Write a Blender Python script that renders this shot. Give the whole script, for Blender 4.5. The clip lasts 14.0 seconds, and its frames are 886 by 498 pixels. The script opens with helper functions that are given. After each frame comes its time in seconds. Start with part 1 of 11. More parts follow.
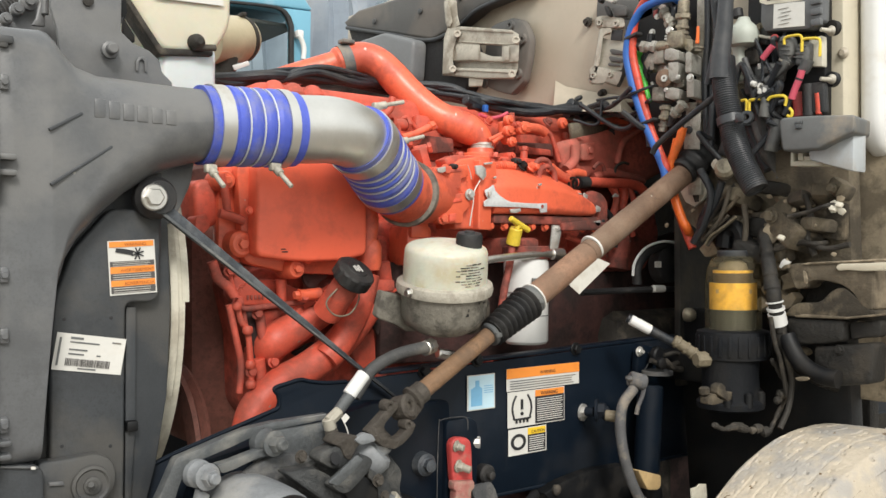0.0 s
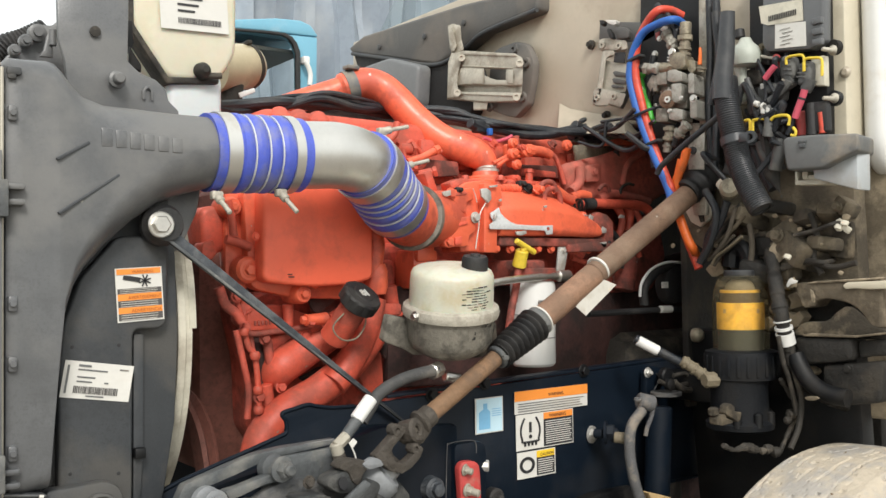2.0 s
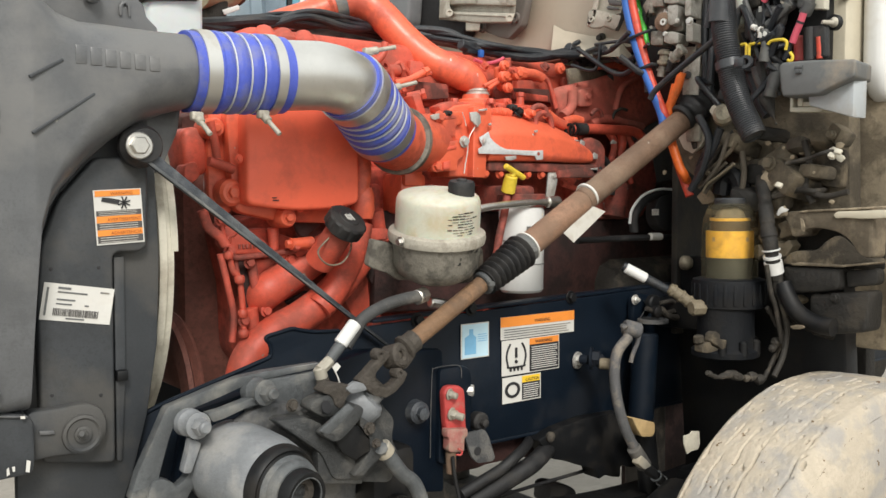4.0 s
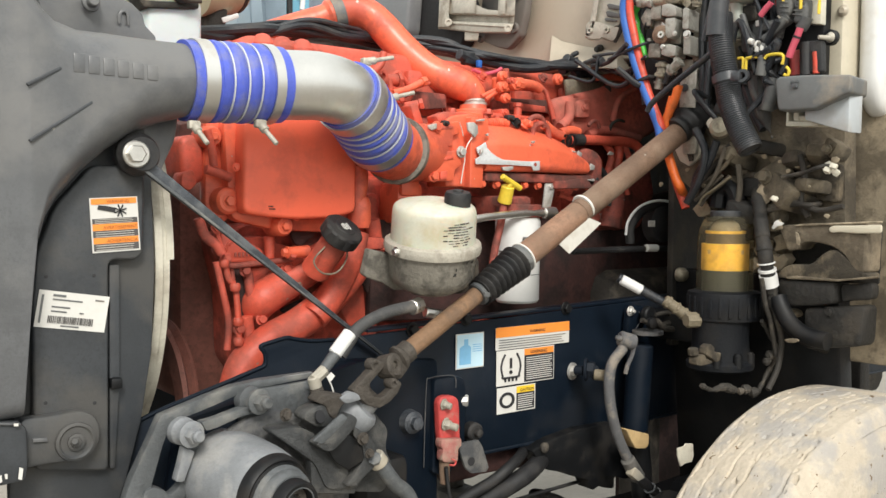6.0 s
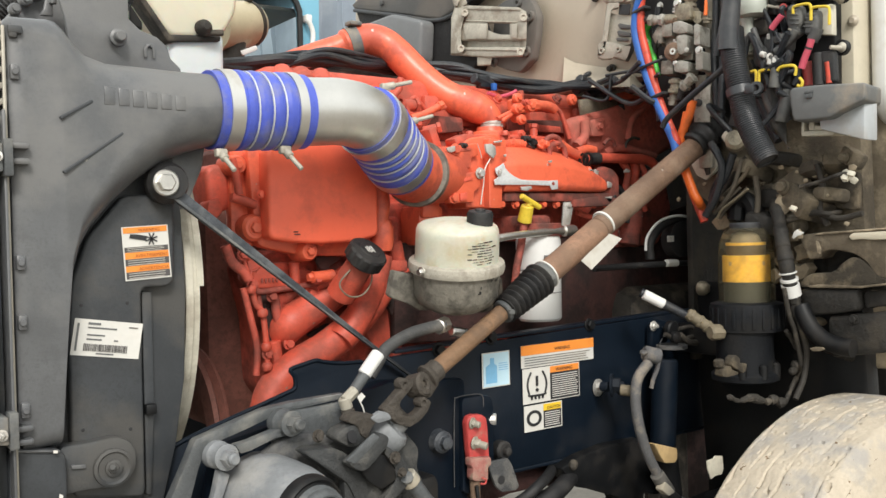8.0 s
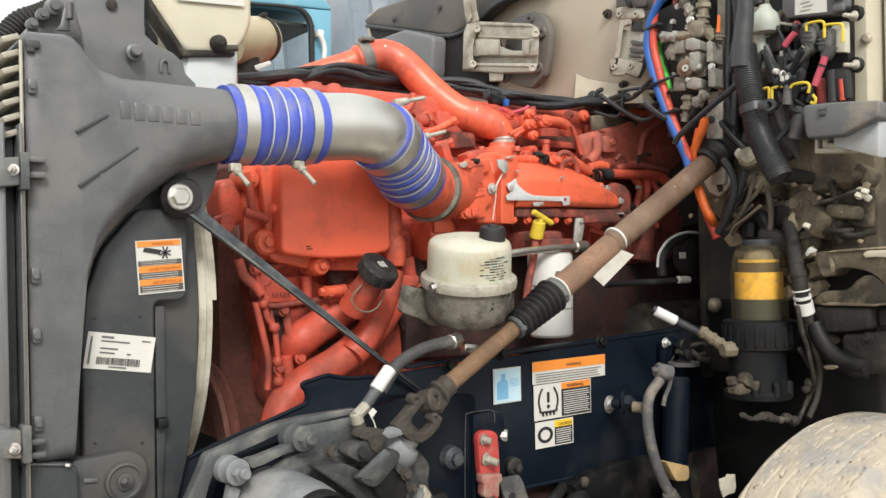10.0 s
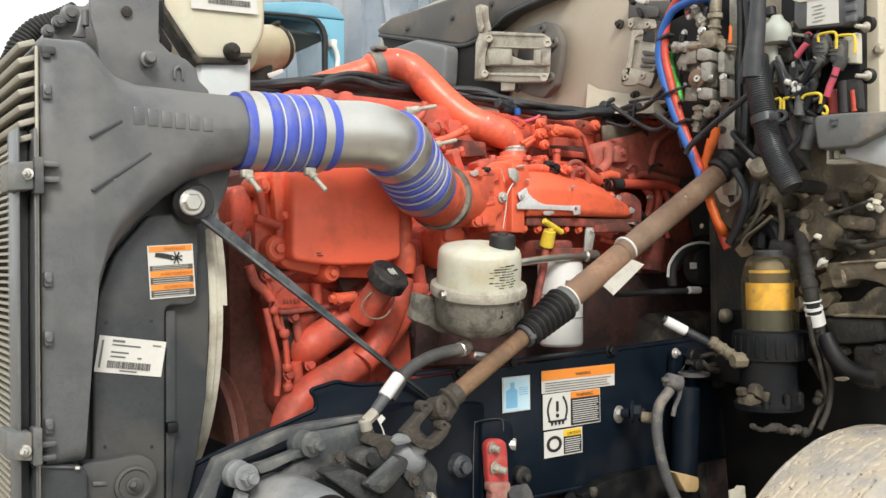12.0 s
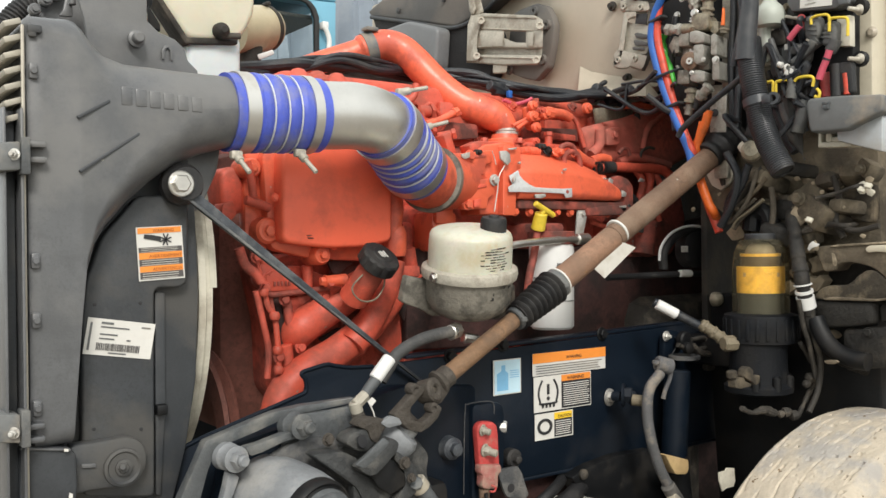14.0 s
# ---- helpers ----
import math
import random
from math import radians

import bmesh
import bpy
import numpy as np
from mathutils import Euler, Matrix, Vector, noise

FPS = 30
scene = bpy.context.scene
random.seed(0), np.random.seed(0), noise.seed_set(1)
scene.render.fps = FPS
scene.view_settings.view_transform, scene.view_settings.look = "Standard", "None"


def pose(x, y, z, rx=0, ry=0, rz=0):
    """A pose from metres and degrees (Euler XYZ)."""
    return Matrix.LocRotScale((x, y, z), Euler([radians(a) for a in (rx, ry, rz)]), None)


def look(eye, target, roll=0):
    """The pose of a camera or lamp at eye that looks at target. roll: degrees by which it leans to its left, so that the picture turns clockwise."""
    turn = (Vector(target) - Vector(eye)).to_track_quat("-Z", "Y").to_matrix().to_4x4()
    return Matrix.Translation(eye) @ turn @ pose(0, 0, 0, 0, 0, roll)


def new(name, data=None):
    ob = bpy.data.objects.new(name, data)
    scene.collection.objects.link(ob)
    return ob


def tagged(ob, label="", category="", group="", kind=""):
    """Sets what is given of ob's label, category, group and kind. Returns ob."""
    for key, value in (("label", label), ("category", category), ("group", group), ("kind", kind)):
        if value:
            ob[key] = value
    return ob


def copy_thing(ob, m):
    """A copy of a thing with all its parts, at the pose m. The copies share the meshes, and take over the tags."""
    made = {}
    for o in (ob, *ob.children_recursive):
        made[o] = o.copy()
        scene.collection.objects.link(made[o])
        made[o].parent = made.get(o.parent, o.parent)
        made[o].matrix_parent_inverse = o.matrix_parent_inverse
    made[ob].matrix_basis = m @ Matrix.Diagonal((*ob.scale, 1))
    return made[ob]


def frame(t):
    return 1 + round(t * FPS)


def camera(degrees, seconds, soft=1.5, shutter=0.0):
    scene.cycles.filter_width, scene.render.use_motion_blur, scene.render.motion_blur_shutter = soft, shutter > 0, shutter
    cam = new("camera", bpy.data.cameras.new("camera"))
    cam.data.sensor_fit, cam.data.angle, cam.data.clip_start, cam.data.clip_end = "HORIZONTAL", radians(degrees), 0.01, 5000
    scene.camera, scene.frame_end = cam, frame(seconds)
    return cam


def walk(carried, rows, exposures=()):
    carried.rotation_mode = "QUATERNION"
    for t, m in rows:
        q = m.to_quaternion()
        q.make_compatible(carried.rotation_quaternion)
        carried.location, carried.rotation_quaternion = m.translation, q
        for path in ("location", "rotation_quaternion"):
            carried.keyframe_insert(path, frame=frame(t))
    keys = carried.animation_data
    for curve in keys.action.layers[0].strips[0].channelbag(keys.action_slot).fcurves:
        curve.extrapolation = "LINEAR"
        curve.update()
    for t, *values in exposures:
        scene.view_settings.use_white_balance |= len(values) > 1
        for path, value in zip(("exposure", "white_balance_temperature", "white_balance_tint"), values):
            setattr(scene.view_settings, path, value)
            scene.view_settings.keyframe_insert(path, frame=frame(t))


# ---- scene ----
# ---- camera ----
cam = camera(51.8, 14.0, soft=1.5)
PATH = [
    (0, (0.017, -0.033, 1.359), (1.234, 1.554, 1.369), -0.1),
    (0.5, (0.019, -0.033, 1.36), (1.232, 1.557, 1.377), -0.3),
    (1, (0.018, -0.03, 1.357), (1.228, 1.562, 1.385), -0.4),
    (1.5, (0.017, -0.036, 1.358), (1.219, 1.562, 1.403), -0.6),
    (2, (0.018, -0.04, 1.36), (1.22, 1.557, 1.42), -0.8),
    (2.5, (0.024, -0.04, 1.359), (1.222, 1.56, 1.388), -0.9),
    (3, (0.023, -0.044, 1.357), (1.214, 1.562, 1.348), -1.0),
    (3.5, (0.036, -0.036, 1.353), (1.229, 1.567, 1.269), -0.8),
    (3.7, (0.044, -0.034, 1.356), (1.243, 1.563, 1.259), -0.6),
    (5.8, (0.047, -0.035, 1.372), (1.264, 1.548, 1.254), 0.8),
    (6, (0.047, -0.039, 1.37), (1.258, 1.55, 1.277), 0.4),
    (6.5, (0.033, -0.046, 1.36), (1.221, 1.561, 1.273), -0.5),
    (7, (0.02, -0.037, 1.355), (1.223, 1.56, 1.294), -1.1),
    (7.5, (0.018, -0.044, 1.354), (1.208, 1.562, 1.317), -1.5),
    (8, (0.018, -0.043, 1.352), (1.208, 1.564, 1.324), -1.5),
    (10.3, (0.013, -0.039, 1.354), (1.179, 1.585, 1.374), -1.0),
    (10.5, (0.013, -0.044, 1.353), (1.174, 1.584, 1.382), -0.9),
    (11, (0.012, -0.043, 1.35), (1.17, 1.587, 1.379), -0.9),
    (11.5, (0.013, -0.044, 1.35), (1.167, 1.589, 1.38), -0.7),
    (12, (0.013, -0.044, 1.349), (1.168, 1.589, 1.376), -0.7),
    (12.5, (0.013, -0.044, 1.35), (1.168, 1.589, 1.375), -0.7),
    (13, (0.013, -0.044, 1.35), (1.171, 1.587, 1.37), -0.7),
    (13.5, (0.016, -0.042, 1.35), (1.18, 1.585, 1.355), -0.6),
    (14, (0.018, -0.04, 1.346), (1.187, 1.583, 1.338), -0.6),
]
EXPOSURE = 0.5
GLIDE = [(0, -0.02), (2.0, 0.0), (3.5, -0.09), (5.9, 0.13), (8.0, 0.03), (10.5, 0.0), (12.5, 0.0), (14, -0.06)]
walk(cam, [(t, look(eye, target, roll)) for t, eye, target, roll in PATH], [(t, EXPOSURE + e) for t, e in GLIDE])

# ---- daylight: bright hazy sky, soft sun high behind the camera ----
world = bpy.data.worlds.new("sky")
scene.world = world
world.use_nodes = True
wt = world.node_tree
sky = wt.nodes.new("ShaderNodeTexSky")
sky.sky_type, sky.sun_disc = "NISHITA", False
sky.sun_elevation, sky.sun_rotation = radians(43), radians(206)
sky.air_density, sky.dust_density = 1.0, 4.0
haze = wt.nodes.new("ShaderNodeMix")
haze.data_type = "RGBA"
haze.inputs[0].default_value = 0.8
haze.inputs[7].default_value = (8.7, 8.9, 8.5, 1)
wt.links.new(sky.outputs[0], haze.inputs[6])
wt.links.new(haze.outputs[2], wt.nodes["Background"].inputs[0])
wt.nodes["Background"].inputs[1].default_value = 0.12
sun = new("sun", bpy.data.lights.new("sun", "SUN"))
sun.data.energy, sun.data.angle, sun.data.color = 2.0, radians(16), (1.0, 0.97, 0.91)
sun.matrix_world = look((-3.0, -5.6, 7.2), (0.5, 1.5, 1.0))


# ---- materials ----
def surf(name, base, rough=0.5, metal=0.0, vary=0.2, scale=8.0, bump=0.15, grain=90.0, dirt=None, amount=0.4, dscale=5.0, extra=None, chips=None):
    """A worn surface: two scales of tone, fine relief, and a stain or dust layer of irregular shape."""
    m = bpy.data.materials.new(name)
    m.use_nodes = True
    nt, n = m.node_tree, m.node_tree.nodes
    b = n["Principled BSDF"]
    tc = n.new("ShaderNodeTexCoord")

    def tex(s, detail=6.0):
        x = n.new("ShaderNodeTexNoise")
        x.inputs["Scale"].default_value, x.inputs["Detail"].default_value = s, detail
        x.inputs["Roughness"].default_value = 0.62
        nt.links.new(tc.outputs["Object"], x.inputs["Vector"])
        return x.outputs["Fac"]

    def ramp(fac, lo, hi):
        x = n.new("ShaderNodeMapRange")
        x.inputs["From Min"].default_value, x.inputs["From Max"].default_value = lo, hi
        nt.links.new(fac, x.inputs["Value"])
        return x.outputs["Result"]

    def mix(fac, a, c):
        x = n.new("ShaderNodeMix")
        x.data_type = "RGBA"
        for sock, v in ((x.inputs[0], fac), (x.inputs[6], a), (x.inputs[7], c)):
            if isinstance(v, (tuple, float)):
                sock.default_value = (*v, 1) if isinstance(v, tuple) else v
            else:
                nt.links.new(v, sock)
        return x.outputs[2]

    big, fine = tex(scale), tex(grain, 4.0)
    dark = tuple(c * (1 - vary) for c in base)
    lite = tuple(min(1, c * (1 + vary)) for c in base)
    col = mix(ramp(big, 0.3, 0.7), dark, lite)
    col = mix(ramp(tex(scale * 5.0, 8.0), 0.50, 0.66), col, tuple(c * (1 - vary * 0.75) for c in base))
    col = mix(ramp(fine, 0.50, 0.72), col, tuple(c * (1 - vary * 0.8) for c in base))
    r = rough
    if dirt:
        mask = n.new("ShaderNodeMath")
        mask.operation = "MULTIPLY"
        nt.links.new(ramp(tex(dscale, 9.0), 0.57 - 0.22 * amount, 0.68 - 0.18 * amount), mask.inputs[0])
        mask.inputs[1].default_value = min(1.0, 0.35 + 0.7 * amount)
        col = mix(mask.outputs[0], col, dirt)
        rr = n.new("ShaderNodeMapRange")
        rr.inputs["To Min"].default_value, rr.inputs["To Max"].default_value = rough, min(1, rough + 0.35)
        nt.links.new(mask.outputs[0], rr.inputs["Value"])
        nt.links.new(rr.outputs["Result"], b.inputs["Roughness"])
        if metal:
            mm = n.new("ShaderNodeMapRange")
            mm.inputs["To Min"].default_value, mm.inputs["To Max"].default_value = metal, 0.1
            nt.links.new(mask.outputs[0], mm.inputs["Value"])
            nt.links.new(mm.outputs["Result"], b.inputs["Metallic"])
    else:
        b.inputs["Roughness"].default_value = r
    if not dirt or not metal:
        b.inputs["Metallic"].default_value = metal
    if chips:
        col = mix(ramp(tex(chips[1], 3.0), chips[2], chips[2] + 0.02), col, chips[0])
    nt.links.new(col, b.inputs["Base Color"])
    if bump:
        bp = n.new("ShaderNodeBump")
        bp.inputs["Strength"].default_value, bp.inputs["Distance"].default_value = bump, 0.004
        nt.links.new(fine, bp.inputs["Height"])
        nt.links.new(bp.outputs["Normal"], b.inputs["Normal"])
    for key, v in (extra or {}).items():
        b.inputs[key].default_value = v
    return m


DUST = (0.30, 0.25, 0.19)
RED = surf("red_engine_paint", (0.77, 0.142, 0.070), 0.36, vary=0.16, scale=7, bump=0.15, grain=60, dirt=(0.32, 0.06, 0.04), amount=0.40, dscale=14, chips=((0.50, 0.46, 0.42), 34, 0.715))
RED_COVER = surf("smooth_red_cover_paint", (0.92, 0.153, 0.078), 0.45, vary=0.05, scale=4, bump=0.06, grain=60, dirt=(0.50, 0.10, 0.06), amount=0.15, dscale=5)
YOKE = surf("brown_grey_forging", (0.058, 0.049, 0.040), 0.75, vary=0.4, scale=18, bump=0.9, grain=160, dirt=(0.045, 0.038, 0.030), amount=0.4, dscale=25)
DUSTHOSE = surf("dusty_black_hose", (0.05, 0.05, 0.05), 0.7, vary=0.25, scale=20, bump=0.3, grain=220, dirt=(0.14, 0.13, 0.115), amount=0.5, dscale=16)
TANOR = surf("orange_tan_fitting", (0.50, 0.35, 0.17), 0.6, vary=0.2, scale=20, bump=0.3, dirt=(0.3, 0.22, 0.14), amount=0.3, dscale=20)
TANFIT = surf("dusty_tan_fitting", (0.18, 0.15, 0.10), 0.65, vary=0.25, scale=22, bump=0.4, grain=160, dirt=(0.14, 0.115, 0.08), amount=0.35, dscale=25)
# grimy red, also darker to put crevice shade into the castings
RED_OLD = surf("grimy_shaded_red_paint", (0.56, 0.098, 0.062), 0.6, vary=0.3, scale=9, bump=0.3, grain=70, dirt=(0.12, 0.042, 0.032), amount=0.5, dscale=11)
RED_MID = surf("dusty_red_paint", (0.60, 0.096, 0.056), 0.5, vary=0.22, scale=11, bump=0.3, grain=70, dirt=(0.24, 0.066, 0.046), amount=0.45, dscale=13, chips=((0.30, 0.22, 0.18), 34, 0.72))
RED_REAR = surf("dusty_brown_red_paint", (0.50, 0.120, 0.085), 0.75, vary=0.3, scale=7, bump=0.5, grain=70, dirt=(0.24, 0.10, 0.075), amount=0.5, dscale=8)
# next two: grime, and shade between engine parts put into the colour
GRIME_SHADE_RED = surf("grimy_shaded_dark_red", (0.28, 0.065, 0.046), 0.7, vary=0.4, scale=14, bump=0.5, grain=80, dirt=(0.05, 0.035, 0.03), amount=0.5, dscale=16, chips=((0.34, 0.30, 0.27), 28, 0.70))
SHADEGRIME = surf("red_black_shade_and_grime", (0.05, 0.019, 0.016), 0.75, vary=0.45, scale=10, bump=0.5, grain=70, dirt=(0.012, 0.010, 0.009), amount=0.45, dscale=14)
# red darkened to brown for the shade that the fan shroud throws
PULLEY = surf("shaded_red_brown", (0.16, 0.058, 0.042), 0.7, vary=0.4, scale=12, bump=0.3)
BARE = surf("bare_cast_aluminium", (0.58, 0.57, 0.54), 0.55, metal=0.7, vary=0.2, scale=20, bump=0.3, grain=200, dirt=(0.25, 0.20, 0.15), amount=0.25, dscale=14)
PALEBARE = surf("pale_bare_aluminium", (0.60, 0.62, 0.63), 0.6, metal=0.3, vary=0.12, scale=18, bump=0.25, grain=160, dirt=(0.40, 0.38, 0.36), amount=0.3, dscale=16)
PIPE = surf("satin_aluminium_pipe", (0.62, 0.61, 0.58), 0.38, metal=0.9, vary=0.08, scale=5, bump=0.05, grain=140, dirt=(0.30, 0.25, 0.18), amount=0.18, dscale=6)
STEEL = surf("zinc_plated_steel", (0.62, 0.60, 0.56), 0.38, metal=1.0, vary=0.15, scale=25, bump=0.1, grain=150)
BLUE = surf("blue_silicone", (0.07, 0.105, 0.50), 0.42, vary=0.15, scale=18, bump=0.25, grain=320, dirt=(0.22, 0.218, 0.24), amount=0.33, dscale=11)
# dusty plastic, its base lifted to carry the glare's haze
PLASTIC = surf("dusty_hazy_black_plastic", (0.090, 0.093, 0.098), 0.34, vary=0.22, scale=6, bump=0.10, grain=240, dirt=(0.145, 0.143, 0.138), amount=0.45, dscale=5, chips=((0.3, 0.28, 0.25), 45, 0.75), extra={"Specular IOR Level": 0.7})
SHROUD = surf("black_shroud_plastic", (0.038, 0.042, 0.047), 0.5, vary=0.25, scale=5, bump=0.15, grain=200, dirt=(0.085, 0.08, 0.072), amount=0.4, dscale=6)
STAYB = surf("worn_blue_black_bar_paint", (0.040, 0.046, 0.055), 0.5, vary=0.3, scale=16, bump=0.4, grain=160, dirt=(0.13, 0.135, 0.14), amount=0.4, dscale=22)
RUBBER = surf("black_rubber", (0.013, 0.013, 0.014), 0.55, vary=0.3, scale=20, bump=0.3, grain=200, dirt=(0.034, 0.031, 0.028), amount=0.35, dscale=18)
COND = surf("grey_black_conduit", (0.034, 0.037, 0.042), 0.36, vary=0.2, scale=30, bump=0.1, dirt=(0.06, 0.06, 0.06), amount=0.3, dscale=15)
CABLE = surf("black_cable_wrap", (0.014, 0.017, 0.022), 0.4, vary=0.3, scale=40, bump=0.4, grain=300, dirt=(0.05, 0.045, 0.04), amount=0.25, dscale=20)
NAVY = surf("dark_navy_frame_paint", (0.005, 0.0095, 0.017), 0.42, vary=0.2, scale=6, bump=0.08, grain=120, dirt=(0.016, 0.018, 0.022), amount=0.35, dscale=6, extra={"Specular IOR Level": 0.2})
CAST = surf("dusty_grey_casting", (0.058, 0.060, 0.063), 0.6, vary=0.35, scale=14, bump=0.6, grain=180, dirt=(0.17, 0.16, 0.145), amount=0.35, dscale=14)
DKCAST = surf("darker_grey_casting", (0.034, 0.036, 0.037), 0.62, vary=0.35, scale=14, bump=0.6, grain=180, dirt=(0.105, 0.10, 0.09), amount=0.38, dscale=14)
HOUSE = surf("light_grey_housing_paint", (0.19, 0.20, 0.21), 0.5, vary=0.2, scale=10, bump=0.3, grain=150, dirt=(0.33, 0.32, 0.30), amount=0.35, dscale=9)
CAST_L = surf("grey_painted_housing", (0.078, 0.084, 0.088), 0.6, vary=0.3, scale=12, bump=0.4, grain=150, dirt=(0.22, 0.212, 0.19), amount=0.35, dscale=9)
BOWL = surf("oily_grey_bowl", (0.20, 0.185, 0.155), 0.6, vary=0.25, scale=14, bump=0.5, grain=150, dirt=(0.022, 0.020, 0.017), amount=0.42, dscale=17)
DULLCAST = surf("dull_beige_casting", (0.46, 0.43, 0.365), 0.6, metal=0.35, vary=0.22, scale=16, bump=0.35, grain=200, dirt=(0.20, 0.17, 0.13), amount=0.35, dscale=14)
CABL = surf("mud_splashed_beige_paint", (0.33, 0.272, 0.19), 0.78, vary=0.3, scale=6, bump=0.5, grain=80, dirt=(0.072, 0.058, 0.04), amount=0.5, dscale=10)
VALVE = surf("tarnished_valve_metal", (0.35, 0.335, 0.29), 0.55, metal=0.5, vary=0.3, scale=22, bump=0.3, grain=200, dirt=(0.09, 0.078, 0.06), amount=0.4, dscale=20)
PALEVALVE = surf("dull_grey_valve_casting", (0.40, 0.39, 0.35), 0.6, metal=0.3, vary=0.25, scale=25, bump=0.4, grain=220, dirt=(0.15, 0.13, 0.10), amount=0.35, dscale=24)
CUP = surf("grey_green_cup_plastic", (0.42, 0.45, 0.40), 0.5, vary=0.1, scale=9, bump=0.05, dirt=(0.25, 0.22, 0.17), amount=0.3, dscale=10)
# black paint, deepened to hold the shade low beside the wheel
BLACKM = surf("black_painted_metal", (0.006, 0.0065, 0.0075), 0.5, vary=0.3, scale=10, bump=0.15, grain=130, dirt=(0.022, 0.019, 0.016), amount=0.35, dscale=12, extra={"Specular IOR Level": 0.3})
RUST = surf("brown_rusty_steel", (0.16, 0.098, 0.064), 0.7, metal=0.1, vary=0.3, scale=16, bump=0.5, grain=220, dirt=(0.225, 0.158, 0.112), amount=0.42, dscale=11, chips=((0.36, 0.31, 0.26), 60, 0.74))
TAGP = surf("greyed_paper", (0.56, 0.54, 0.49), 0.7, vary=0.06, scale=14, bump=0.05, dirt=(0.42, 0.38, 0.32), amount=0.3, dscale=18)
RUSTOR = surf("light_orange_brown_rust", (0.235, 0.132, 0.082), 0.7, vary=0.25, scale=14, bump=0.4, grain=200, dirt=(0.17, 0.11, 0.075), amount=0.4, dscale=12)
RUST2 = surf("orange_brown_rust", (0.20, 0.115, 0.062), 0.75, vary=0.3, scale=18, bump=0.5, grain=200, dirt=(0.12, 0.08, 0.055), amount=0.4, dscale=20)
MILK = surf("aged_milky_plastic", (0.53, 0.52, 0.43), 0.38, vary=0.08, scale=9, bump=0.08, grain=80, dirt=(0.42, 0.35, 0.21), amount=0.35, dscale=13, extra={"Subsurface Weight": 0.25, "Subsurface Scale": 0.02})
TANKL = surf("cool_white_plastic", (0.56, 0.59, 0.59), 0.4, vary=0.05, scale=5, bump=0.05, grain=70, extra={"Subsurface Weight": 0.2, "Subsurface Scale": 0.03})
TANKW = surf("white_tank_plastic", (0.60, 0.56, 0.44), 0.4, vary=0.05, scale=5, bump=0.05, grain=70, dirt=(0.50, 0.44, 0.30), amount=0.35, dscale=4, extra={"Subsurface Weight": 0.25, "Subsurface Scale": 0.03})
CREAM = surf("cream_coated_edge", (0.55, 0.52, 0.43), 0.55, vary=0.12, scale=12, bump=0.2, grain=120, dirt=(0.25, 0.21, 0.16), amount=0.3, dscale=10)
CABY = surf("pale_beige_cab_paint", (0.56, 0.51, 0.40), 0.4, vary=0.07, scale=4, bump=0.05, grain=60, dirt=(0.34, 0.29, 0.21), amount=0.25, dscale=5)
MATB = surf("black_insulation_mat", (0.014, 0.014, 0.015), 0.8, vary=0.3, scale=8, bump=0.5, grain=90, dirt=(0.05, 0.045, 0.04), amount=0.3, dscale=9)
CAB = surf("beige_cab_paint", (0.43, 0.375, 0.295), 0.4, vary=0.07, scale=4, bump=0.05, grain=60, dirt=(0.30, 0.25, 0.19), amount=0.3, dscale=4)
# mud on beige, darkened further for shade from the cab overhang
GRIME = surf("mud_shaded_beige", (0.135, 0.108, 0.072), 0.8, vary=0.35, scale=7, bump=0.8, grain=90, dirt=(0.020, 0.017, 0.013), amount=0.72, dscale=13)
MUD = surf("muddy_dark_metal", (0.030, 0.026, 0.021), 0.75, vary=0.4, scale=9, bump=0.7, grain=90, dirt=(0.15, 0.125, 0.095), amount=0.22, dscale=18)
BRASS = surf("tarnished_brass", (0.32, 0.285, 0.215), 0.55, metal=0.7, vary=0.25, scale=30, bump=0.3, grain=200, dirt=(0.12, 0.10, 0.08), amount=0.4, dscale=25)
WHITE = surf("white_enamel", (0.66, 0.66, 0.645), 0.3, vary=0.03, scale=6, bump=0.02, dirt=(0.5, 0.45, 0.38), amount=0.12, dscale=8)
PAPER = surf("white_label_paper", (0.60, 0.59, 0.555), 0.6, vary=0.03, scale=15, bump=0.03, dirt=(0.62, 0.58, 0.52), amount=0.15, dscale=12)
INK = surf("black_print", (0.02, 0.02, 0.022), 0.6, vary=0.1, bump=0)
UMBER = surf("dark_orange_print", (0.36, 0.11, 0.02), 0.6, vary=0.1, bump=0)
DARKP = surf("dark_grey_print", (0.075, 0.07, 0.068), 0.6, vary=0.1, bump=0)
COREM = surf("dusty_brown_core", (0.13, 0.115, 0.09), 0.8, vary=0.25, scale=14, bump=0.5, grain=200, dirt=(0.24, 0.21, 0.16), amount=0.4, dscale=12)
ORANGE = surf("orange_print", (0.78, 0.26, 0.04), 0.55, vary=0.05, bump=0)
YELLOWP = surf("yellow_print", (0.80, 0.52, 0.03), 0.55, vary=0.05, bump=0)
SKYP = surf("light_blue_print", (0.52, 0.72, 0.83), 0.55, vary=0.06, bump=0)
BLUEP = surf("blue_print", (0.20, 0.46, 0.70), 0.55, vary=0.1, bump=0)
YELLOW = surf("yellow_plastic", (0.70, 0.52, 0.05), 0.4, vary=0.1, scale=20, bump=0.05, dirt=(0.45, 0.3, 0.05), amount=0.2)
AMBER = surf("yellow_filter_label", (0.86, 0.50, 0.06), 0.4, vary=0.12, scale=12, bump=0.05, dirt=(0.32, 0.2, 0.04), amount=0.35, dscale=14)
OLIVE = surf("grey_green_filter_core", (0.030, 0.033, 0.028), 0.5, vary=0.2, scale=10, bump=0.05)
